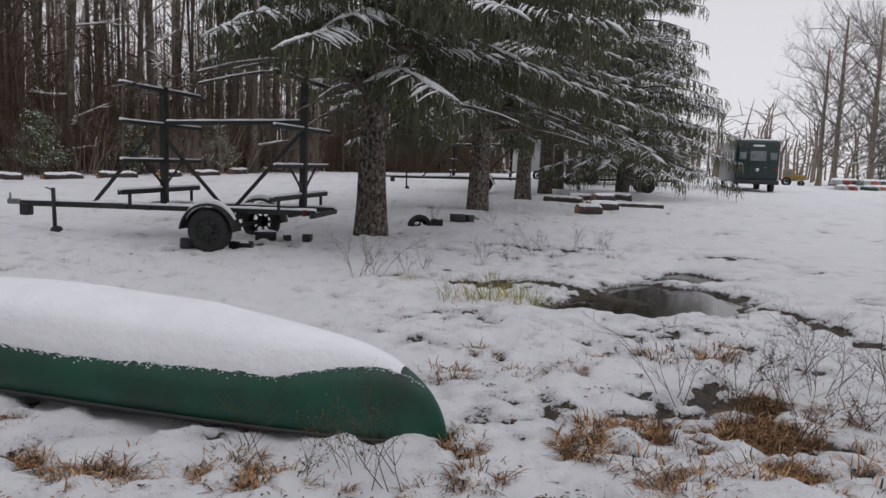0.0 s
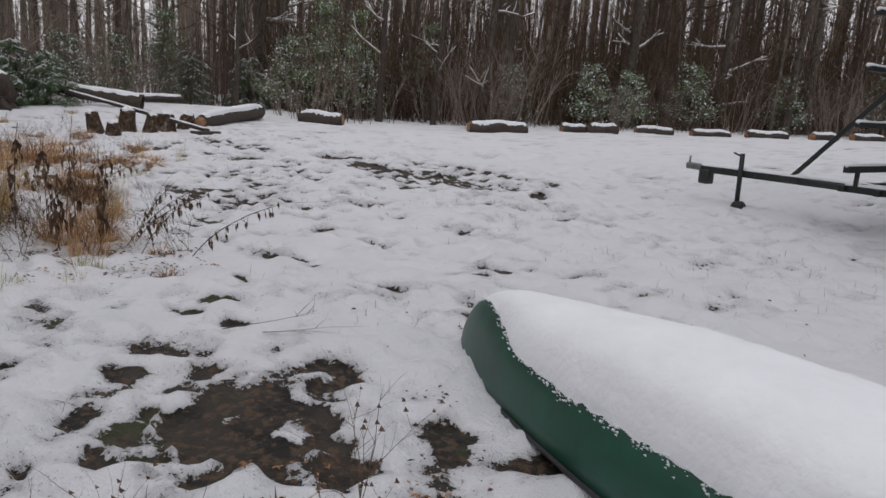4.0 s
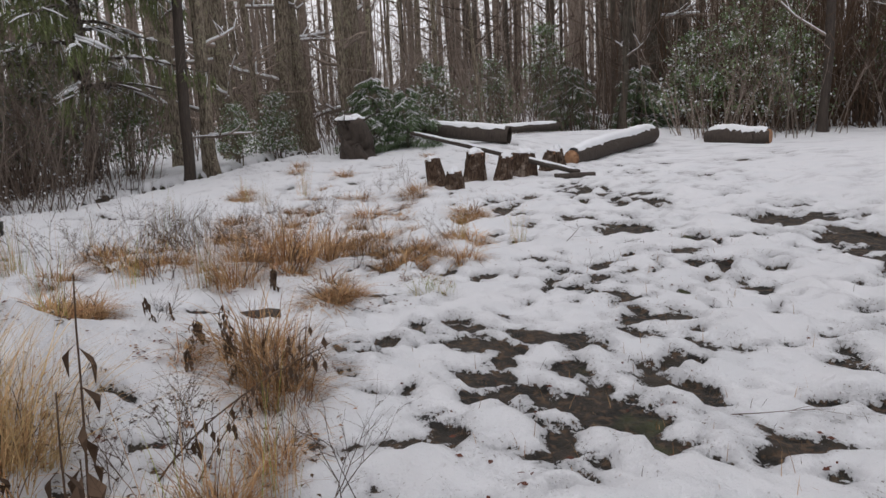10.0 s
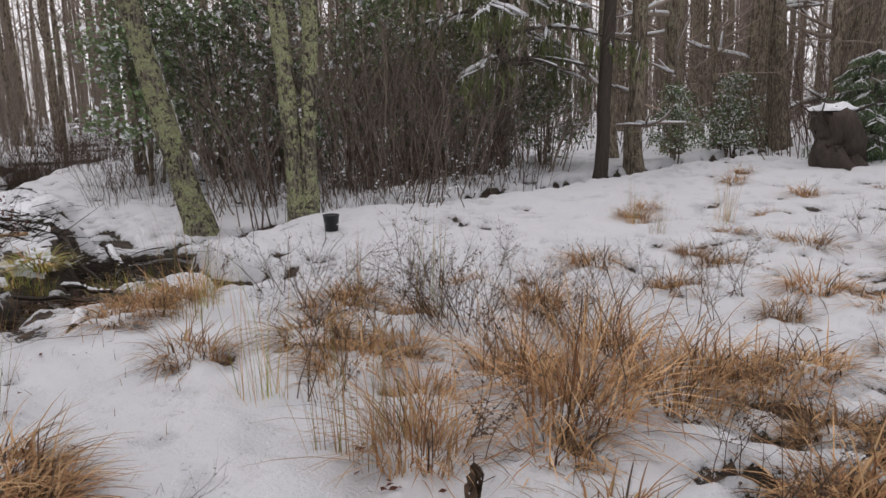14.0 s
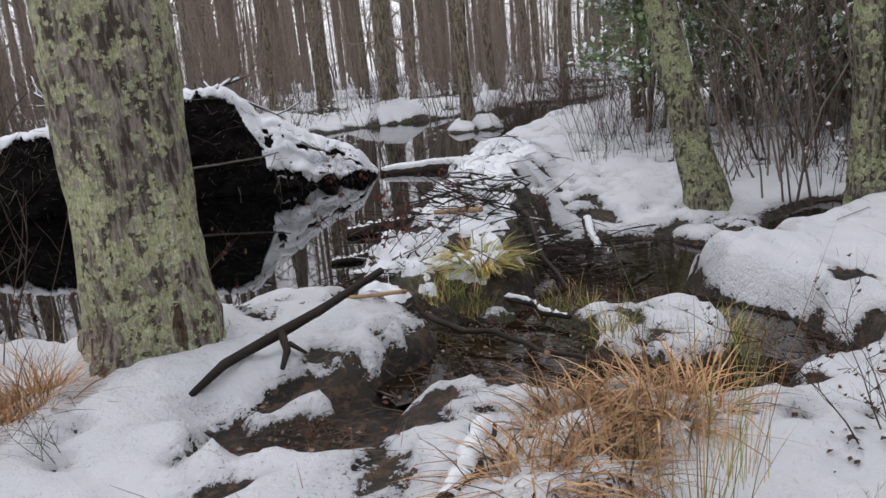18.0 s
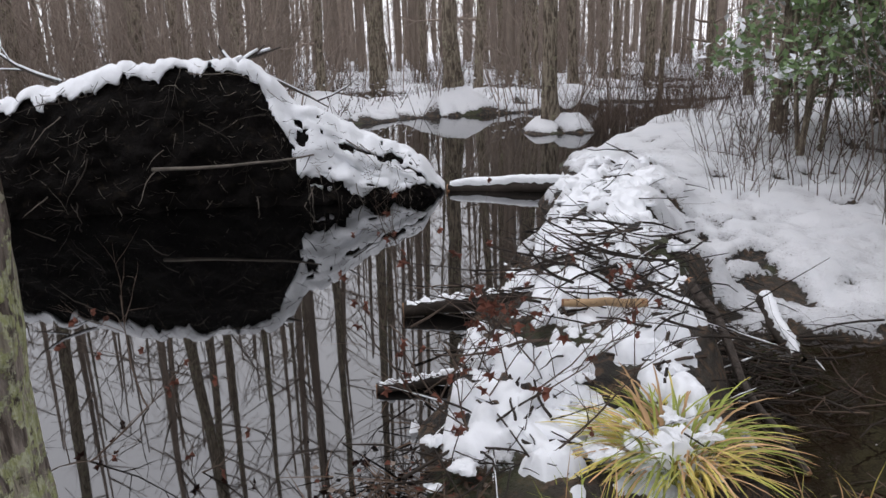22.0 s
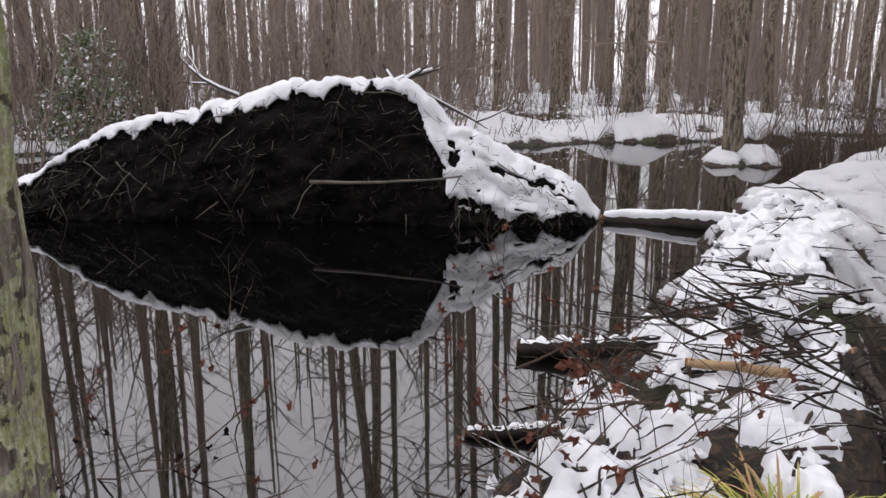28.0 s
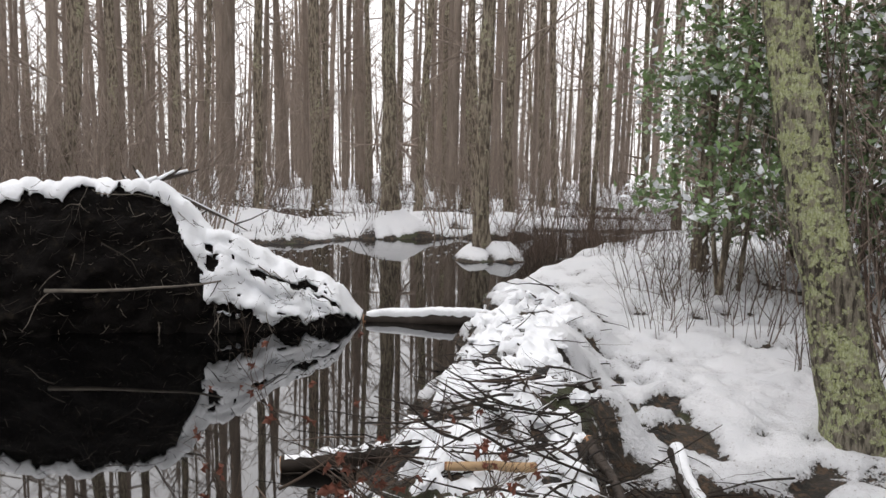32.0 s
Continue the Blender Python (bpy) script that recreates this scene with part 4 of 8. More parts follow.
for i, (x, y, r0, ln) in enumerate(SWAMP):
    r = random.Random(100 + i)
    bare_tree("swamp_tree", pose(x, y, gz(x, y) - 0.02), r.uniform(16, 21), r0 * 0.64, r, BARK, "straight grey-brown trunk standing in flooded snowy woods", lean=(ln, r.uniform(-0.015, 0.015)), sides=14, rings=22, ridge=0.012, group="trunks of the flooded wood", branches=13, first=0.5, low=2)

EDGE = [  # trunks along the clearing: x, y, radius, lean
    (-29.0, 18.2, 0.34, -0.02), (-28.6, 18.7, 0.24, 0.03), (-25.9, 15.2, 0.10, 0.03), (-21.2, 17.8, 0.11, -0.02), (-21.8, 24.6, 0.28, 0.05), (-20.1, 21.4, 0.13, 0.08), (-24.5, 26.9, 0.24, 0.02), (-23.4, 25.6, 0.3, 0.0),
    (-30.5, 6.0, 0.28, 0.03), (-30.9, 6.7, 0.26, -0.02), (-31.2, 8.4, 0.3, 0.0), (-22.5, 3.62, 0.11, -0.06), (-24.0, 4.0, 0.16, 0.02), (-26.0, 3.2, 0.18, 0.0), (-27.4, 4.4, 0.2, 0.02), (-17.0, 33.0, 0.2, 0.04), (-14.5, 36.5, 0.22, -0.03), (-19.0, 29.0, 0.22, 0.06), (-11.0, 42.0, 0.24, 0.02), (-20.3, 19.4, 0.08, 0.12),
]
for i, (x, y, r0, ln) in enumerate(EDGE):
    r = random.Random(200 + i)
    dark = i in (3, 11, 19)
    bare_tree("edge_tree", pose(x, y, gz(x, y) - 0.03), r.uniform(14, 19), r0, r, BARK_DARK if dark else BARK_SHADED if y > 14 else BARK, "dark wet slanting trunk at the wood's edge" if dark else "bare brown tree trunk at the wood's edge", lean=(ln, r.uniform(-0.04, 0.04)), sides=12, rings=18, ridge=0.012, group="trees along the clearing", low=4, snow=True, depth=2)


# ---------------- the wood behind ----------------
def wooded(x, y):
    """Whether the place lies in the wood, behind the nearest trunks."""
    if y > 14:
        edge = np.interp(y, [14, 20, 28, 37, 46, 60, 80], [-25, -22, -19.5, -14.5, -10.5, -3, 6])
        return x < edge
    if y > 2.5:
        return x < -25.5 - 0.3 * abs(y - 8)
    if y > -8:
        return x < -20.5 - (0 if y > -3 else 3) or (x > -7 and y < -5)
    return y < -13.5 or x < -27 or x > -9


protos = []
for k in range(7):
    r = random.Random(300 + k)
    protos.append(bare_tree("forest_tree", pose(-26 - k, -30, 0.1), r.uniform(13, 19), (0.13, 0.09, 0.15, 0.055, 0.11, 0.07, 0.18)[k], r, BARK, "bare forest tree with snow-dusted twigs", lean=(r.uniform(-0.03, 0.03), r.uniform(-0.03, 0.03)), sides=8, rings=12, group="trees of the wood", branches=20, first=0.32, low=9, depth=1))
# north trees: shade is painted in by the darker bark
north = []
for k in range(4):
    r = random.Random(320 + k)
    north.append(bare_tree("forest_tree", pose(-20 - 2 * k, 34 + 3 * k, gz(-20 - 2 * k, 34 + 3 * k) - 0.05), r.uniform(13, 18), (0.15, 0.08, 0.11, 0.18)[k], r, BARK_SHADED, "dark bare forest tree north of the clearing", lean=(r.uniform(-0.03, 0.03), r.uniform(-0.03, 0.03)), sides=8, rings=12, group="trees of the wood", branches=24, first=0.25, low=9, depth=1, twigmat=TWIG))
placed = [(x, y) for x, y, *_ in SWAMP + EDGE]
count = 0
tries = 0
r = random.Random(77)
while count < 235 and tries < 30000:
    tries += 1
    x, y = r.uniform(-58, 12), r.uniform(-46, 74)
    d = math.hypot(x + 16, y - 5)
    if y < -8 and r.random() < 0.3:
        continue
    if not wooded(x, y) or (r.random() > (28 / max(d, 14)) ** 1.4 and d > 28):
        continue
    if any((x - a) ** 2 + (y - b) ** 2 < (3.2 if y < -8 else 1.7) for a, b in placed):
        continue
    placed.append((x, y))
    k = r.randrange(7)
    s = r.uniform(0.75, 1.15)
    mm = pose(x, y, gz(x, y) - 0.05, r.uniform(-3, 3), r.uniform(-3, 3), r.uniform(0, 360)) @ Matrix.Diagonal((s * r.uniform(0.6, 1.05), s * r.uniform(0.6, 1.05), s, 1))
    if count < 7:
        protos[count].matrix_basis = pose(x, y, gz(x, y) - 0.05, 0, 0, r.uniform(0, 360))
    else:
        copy_thing(north[k % 4] if y > 14 else protos[k], mm)
    count += 1

n = 0
while n < 55:  # the wood north of the clearing
    y = r.uniform(30, 70)
    x = float(np.interp(y, [28, 37, 46, 60, 80], [-19.5, -14.5, -10.5, -3, 6])) - r.uniform(-1.5, 9)
    if any((x - a) ** 2 + (y - b) ** 2 < 1.2 for a, b in placed):
        continue
    placed.append((x, y))
    copy_thing(north[n % 4], pose(x, y, gz(x, y) - 0.05, r.uniform(-3, 3), r.uniform(-3, 3), r.uniform(0, 360)))
    n += 1

# far trunks and their tangle of twigs
sh = Shape()
r = random.Random(78)
n = 0
while n < 1500:
    x, y = r.uniform(-100, 60), r.uniform(-95, 130)
    d = math.hypot(x + 14, y - 8)
    if d < 27 or d > 100 or not wooded(x, y):
        continue
    n += 1
    h = r.uniform(13, 20)
    z = gz(x, y)
    rr = r.uniform(0.07, 0.22)
    lx, ly = r.uniform(-0.6, 0.6), r.uniform(-0.6, 0.6)
    sh.tube([(x, y, z - 0.1), (x + lx * 0.5, y + ly * 0.3, z + h * 0.5), (x + lx, y + ly, z + h)], [rr, rr * 0.75, rr * 0.3], 5, 0, cap=False)
    for _ in range(9):
        hh = r.uniform(0.25, 1.0) * h
        a = r.uniform(0, 6.28)
        ln = r.uniform(1.2, 3.2)
        p = Vector((x + lx * hh / h, y + ly * hh / h, z + hh))
        q = p + Vector((math.cos(a) * ln, math.sin(a) * ln, r.uniform(0.2, 1.0) * ln))
        sh.tube([p, p.lerp(q, 0.5) + Vector((0, 0, r.uniform(-0.2, 0.2))), q], [0.05, 0.03, 0.012], 3, 1, cap=False)
        for _ in range(2):
            w = p.lerp(q, r.uniform(0.3, 0.9))
            sh.tube([w, w + Vector((r.uniform(-1, 1), r.uniform(-1, 1), r.uniform(0.1, 1.0)))], [0.02, 0.008], 3, 1, cap=False)
tagged(part("far_woods", sh, [BARK_HAZED, TWIG_GREY]), "dense bare winter woods in the distance", "woods", kind="stuff")


# slender poles and twig haze of the flooded wood
sh = Shape()
r = random.Random(79)
n = 0
while n < 520:
    x, y = r.uniform(-62, 4), r.uniform(-58, -13)
    if math.hypot(x + 14, y - 1) < (17 if x > -13 else 26) or y > -13 - 0.2 * abs(x + 18):
        continue
    n += 1
    z = max(gz(x, y), 0.0)
    h = r.uniform(3, 10) * r.random() ** 0.3
    rr = r.choice((0.012, 0.018, 0.025, 0.04, 0.055))
    p, q = Vector((x, y, z - 0.05)), Vector((x + r.gauss(0, 0.4), y + r.gauss(0, 0.4), z + h))
    mid = p.lerp(q, 0.5) + Vector((r.gauss(0, 0.15), r.gauss(0, 0.15), 0))
    sh.tube([p, mid, q], [rr, rr * 0.7, rr * 0.25], 4, 0, cap=False)
    for _ in range(11):
        t = r.uniform(0.4, 0.98)
        w = p.lerp(mid, t * 2) if t < 0.5 else mid.lerp(q, t * 2 - 1)
        e = w + Vector((r.gauss(0, 0.55), r.gauss(0, 0.55), r.uniform(0.1, 1.0)))
        sh.tube([w, w.lerp(e, 0.5) + Vector((0, 0, 0.06)), e], [0.008, 0.006, 0.003], 3, 1, cap=False)
for k in range(9000):
    x, y = r.uniform(-60, 2), r.uniform(-56, -12)
    if math.hypot(x + 14, y - 1) < 18 or y > -12.5 - 0.2 * abs(x + 18):
        continue
    a, ln = r.uniform(0, 6.28), r.uniform(0.5, 1.8)
    p = Vector((x, y, r.uniform(1.2, 9.5)))
    e = p + Vector((math.cos(a) * ln * 0.6, math.sin(a) * ln * 0.6, r.uniform(0.1, 1.0) * ln))
    sh.tube([p, p.lerp(e, 0.5) + Vector((r.gauss(0, 0.08), r.gauss(0, 0.08), 0.05)), e], [0.010, 0.008, 0.003], 3, 1, cap=False)
tagged(part("sapling_haze", sh, [BARK_HAZED, TWIG_GREY]), "slender saplings and fine twigs deep in the flooded wood", "undergrowth", kind="stuff")


# ---------------- canoe ----------------
def build_canoe():
    a, b = Vector((0.06, 3.84, 0)), Vector((-4.96, 5.24, 0))
    mid, ang = (a + b) / 2, math.degrees(math.atan2(b.y - a.y, b.x - a.x))
    half = (b - a).length / 2
    th = thing("canoe", pose(mid.x, mid.y, top_z(mid.x, mid.y) - 0.085, 0, 0, ang), "dark green canoe lying upside down under a thick cap of snow", "canoe")
    NU, NV = 72, 30

    def surf(u, v, off=0.0):
        # u along the hull from -1 to 1, v from 0 to pi across it; keel up
        e = abs(u)
        beam = 0.455 * (1 - e ** 2.3) ** 0.85 + 0.012
        k = min(1.0, max(0, (e - 0.76) / 0.24))
        keel = (0.50 - 0.04 * e ** 2) * (1 - k ** 2.4) ** 0.5 + 0.01
        rail = min(0.13 * (1 - e ** 2), keel)
        c, s = math.cos(v), math.sin(v)
        p = 0.62 + 0.28 * e
        y = beam * math.copysign(abs(c) ** p, c)
        z = rail + max(keel - rail, 0.0) * s ** (0.62 + 0.2 * e)
        x = half * (u + 0.0)
        if off:
            y *= 1 + off * 0.6 / max(beam, 0.15)
            z += off
        return (x, y, z)
    hull = Shape()
    us = [math.sin(math.pi / 2 * (2 * i / NU - 1)) for i in range(NU + 1)]
    vs = [math.pi * j / NV for j in range(NV + 1)]
    for u in us:
        for v in vs:
            hull.v.append(surf(u, v))
    W = NV + 1
    hull.f = [(i * W + j, i * W + j + 1, (i + 1) * W + j + 1, (i + 1) * W + j) for i in range(NU) for j in range(NV)]
    hull.m = [0] * len(hull.f)
    hull_ob = part("hull", hull, CANOE, th, "dark green moulded hull with scuffed ends")
    sol = hull_ob.modifiers.new("thickness", "SOLIDIFY")
    sol.thickness = 0.008
    for side in (0.0, math.pi):
        g = Shape()
        g.tube([Vector(surf(u, side)) + Vector((0, 0, 0.004)) for u in us[1:-1]], 0.013, 6)
        part("gunwale", g, BLACKPL, th, "black plastic gunwale")
    sn = Shape()
    r = random.Random(4)
    M = 26
    us2 = [-0.90 + 1.80 * i / 150 for i in range(151)]
    for i, u in enumerate(us2):
        lo = 0.58 + 0.12 * abs(u) ** 3 + 0.55 * max(0, abs(u) - 0.66) / 0.24 + 0.03 * math.sin(u * 9) + r.uniform(-0.025, 0.025)
        hi = math.pi - lo + r.uniform(-0.03, 0.03)
        fade = min(1, (0.902 - abs(u)) / 0.5)
        for j in range(M + 1):
            t = j / M
            v = lo + (hi - lo) * t
            edge = min(1, 5.0 * min(t, 1 - t)) ** 0.5
            x, y, z = surf(u, v, 0.002 + (0.055 + 0.10 * math.sin(math.pi * t) ** 1.5) * edge * fade * (1 + 0.08 * math.sin(u * 7 + 1)))
            sn.v.append((x, y, z + r.uniform(-0.0015, 0.0015)))
    W = M + 1
    sn.f = [(i * W + j, i * W + j + 1, (i + 1) * W + j + 1, (i + 1) * W + j) for i in range(150) for j in range(M)]
    sn.m = [0] * len(sn.f)
    part("snow_cap", sn, SNOW, th, "smooth cap of fresh snow")
    # crumbs of snow along the lower edge of the cap
    cr = Shape()
    for k in range(1500):
        u = r.uniform(-0.95, 0.95)
        side = r.random() < 0.5
        v = 0.58 + 0.12 * abs(u) ** 3 + 0.55 * max(0, abs(u) - 0.66) / 0.24 + 0.03 * math.sin(u * 9) - abs(r.gauss(0, 0.05)) + 0.02
        p = Vector(surf(u, v if side else math.pi - v, 0.002))
        s = r.uniform(0.003, 0.011)
        cr.add([p + Vector((s, 0, 0)), p + Vector((-s, s * 0.3, 0)), p + Vector((0, -s, s * 0.6)), p + Vector((0, s * 0.8, s))], [(0, 1, 2), (0, 2, 3), (0, 3, 1), (1, 3, 2)])
    tagged(part("snow_dust", cr, SNOW, th), kind="stuff")


build_canoe()


# ---------------- canoe trailer ----------------
def wheel(parent, c, axis_m, r=0.325, w=0.20, spokes=True, disc=False):
    m = Matrix.Translation(c) @ axis_m
    t = Shape()
    prof = [(r * 0.62, -w * 0.42), (r * 0.8, -w * 0.5), (r * 0.94, -w * 0.47), (r, -w * 0.3), (r, 0.0), (r, w * 0.3), (r * 0.94, w * 0.47), (r * 0.8, w * 0.5), (r * 0.62, w * 0.42)]
    K = 36
    for k in range(K):
        a = 2 * math.pi * k / K
        for i, (rr, y) in enumerate(prof):
            q = rr - (0.008 if i in (3, 5) and k % 2 else 0)
            t.v.append(m @ Vector((q * math.cos(a), y, q * math.sin(a))))
    n = len(prof)
    t.f = [(k * n + i, k * n + i + 1, ((k + 1) % K) * n + i + 1, ((k + 1) % K) * n + i) for k in range(K) for i in range(n - 1)]
    t.m = [0] * len(t.f)
    wh = part("wheel", t, RUBBER, parent, "black treaded rubber tyre")
    rim = Shape()
    for y in (-w * 0.40, -w * 0.2):
        rim.tube([m @ Vector((0, y, 0)), m @ Vector((0, y - 0.012, 0))], [r * 0.30, r * 0.24], 16)
    ring = [m @ Vector((r * 0.6 * math.cos(2 * math.pi * k / 24), -w * 0.38, r * 0.6 * math.sin(2 * math.pi * k / 24))) for k in range(25)]
    rim.tube(ring, 0.018, 6)
    for k in range(8 if spokes else 5):
        a = 2 * math.pi * k / (8 if spokes else 5)
        rim.tube([m @ Vector((r * 0.2 * math.cos(a), -w * 0.36, r * 0.2 * math.sin(a))), m @ Vector((r * 0.6 * math.cos(a), -w * 0.36, r * 0.6 * math.sin(a)))], 0.02, 6)
    if disc:
        rim.tube([m @ Vector((0, -w * 0.30, 0)), m @ Vector((0, -w * 0.36, 0)), m @ Vector((0, -w * 0.33, 0))], [r * 0.62, r * 0.55, r * 0.30], 28)
    part("rim", rim, FRAME, wh, "dark steel rim")
    return wh


def canoe_trailer(m, label, seed=0, arms=True):
    th = thing("boat_trailer", m, label, "trailer", "canoe trailers")
    r = random.Random(seed)

    def bar(name, a, b, s=0.06, lab="", snow=False, parent=None, s2=None):
        a, b = Vector(a), Vector(b)
        d = (b - a)
        q = d.to_track_quat("X", "Z").to_matrix().to_4x4()
        sh = Shape().box((a + b) / 2, (d.length, s, s2 or s), q, 0, 0.006)
        ob = part(name, sh, FRAME, parent or th, lab, False)
        if snow:
            sn = Shape()
            n = max(4, int(d.length / 0.12))
            pts = [a.lerp(b, i / n) + Vector((0, 0, (s2 or s) / 2 + 0.004)) for i in range(n + 1)]
            sn.tube(pts, [s * 0.5 * r.uniform(0.6, 1.05) for _ in pts], 6)
            part("bar_snow", sn, SNOW, ob, "thin ridge of snow")
        return ob
    H = 0.52
    bar("tongue", (-3.85, 0, H), (-0.4, 0, H + 0.05), 0.09, snow=True)
    for y in (-0.5, 0.5):
        bar("side_rail", (-1.6, y * 0.9, H + 0.06), (1.45, y * 0.9, H + 0.10), 0.075, snow=True)
        bar("drawbar", (-2.4, 0, H + 0.02), (-1.6, y * 0.9, H + 0.06), 0.07)
    for x in (-1.6, -1.22, 0.0, 1.08, 1.42):
        bar("cross_member", (x, -0.55, H + 0.06), (x, 0.55, H + 0.07), 0.07)
    hitch = Shape().box((-3.95, 0, H + 0.02), (0.26, 0.1, 0.09), None, 0, 0.02)
    hitch.tube([(-4.05, 0, H + 0.02), (-4.05, 0, H + 0.16)], [0.02, 0.012], 6)
    part("hitch", hitch, GALV, th, "rusty steel coupling")
    part("winch_box", Shape().box((-3.75, 0, H - 0.10), (0.16, 0.15, 0.2), None, 0, 0.02), BLACKPL, th)
    jack = Shape().tube([(-3.15, -0.1, 0.10), (-3.17, -0.1, 0.80)], 0.032, 8)
    jack.tube([(-3.17, -0.1, 0.76), (-3.30, -0.1, 0.80)], 0.012, 6)
    part("jack_stand", jack, FRAME, th)
    jw = Shape().tube([(-3.12, -0.15, 0.09), (-3.12, -0.05, 0.09)], 0.085, 14)
    part("jack_wheel", jw, RUBBER, th)
    part("axle", Shape().tube([(0, -0.9, 0.33), (0, 0.9, 0.33)], 0.035, 8), FRAME, th)
    for y in (-0.9, 0.9):
        wheel(th, (0, y, 0.33), Matrix.Rotation(0 if y < 0 else math.pi, 4, "Z"), disc=y < 0)
        f = Shape()
        K = 14
        for k in range(K + 1):
            a = radians(5 + 170 * k / K)
            for w, dz in ((-0.14, -0.03), (-0.13, 0), (0.13, 0), (0.14, -0.03)):
                rr = 0.43 + dz
                f.v.append((rr * math.cos(a), y + w, 0.30 + rr * math.sin(a)))
        f.f = [(k * 4 + i, k * 4 + i + 1, k * 4 + i + 5, k * 4 + i + 4) for k in range(K) for i in range(3)]
        f.m = [0] * len(f.f)
        fo = part("fender", f, FRAME, th, "rounded dark steel fender")
        fo.modifiers.new("thickness", "SOLIDIFY").thickness = 0.008
        s = Shape()
        pts = [(0.44 * math.cos(radians(q)), y, 0.30 + 0.44 * math.sin(radians(q))) for q in range(28, 160, 8)]
        s.tube(pts, [0.022 + 0.035 * math.sin(math.pi * i / (len(pts) - 1)) for i in range(len(pts))], 6)
        part("fender_snow", s, SNOW, fo, "strip of snow")
    part("tail_light", Shape().box((1.30, -0.52, H + 0.10), (0.05, 0.09, 0.09), None, 0, 0.01), material("red_lens_%d" % seed, (0.12, 0.012, 0.01), rough=0.3, var=0.2, bump=0), th, "small red tail lamp")
    posts = ((-1.25, 2.46), (1.08, 2.66))
    for x, top in posts:
        bar("post", (x, 0, H + 0.05), (x, 0, top), 0.10)
        for z in ((top - 0.06, 1.86, 1.30) if arms else (1.9, 1.3)):
            bar("arm", (x, -1.15, z), (x, 1.15, z), 0.055, snow=True)
        for y in (-0.55, 0.55):
            bar("strut", (x, 0, 0.9), (x, y, 1.28), 0.03)
    bar("top_rail", (-1.25, 0, 1.90), (1.08, 0, 1.97), 0.06, snow=True)
    for a, b in (((-2.56, 0, H), (-1.4, 0, 1.82)), ((-0.25, 0, H + 0.1), (-1.2, 0, 1.62)), ((-0.05, 0, H + 0.1), (1.02, 0, 1.80))):
        bar("brace", a, b, 0.05)
    for x in (-1.28, 1.05):
        bar("bunk", (x - 0.0, -1.15, 0.84), (x, 1.15, 0.84), 0.07, snow=True)
        for y in (-0.9, 0.9):
            bar("bunk_leg", (x, y, 0.62), (x, y, 0.82), 0.04)
    return th


canoe_trailer(pose(-3.26, 11.5, 0.06, 0, 0, -9.6), "dark green canoe trailer with two racks and snow-dusted arms", 1)
canoe_trailer(pose(1.55, 29.8, 0.33, 0, 0, -6), "dark canoe trailer parked behind the spruces", 2)
canoe_trailer(pose(9.6, 35.5, 0.40, 0, 0, -3), "dark canoe trailer parked under spruce branches", 3, False)


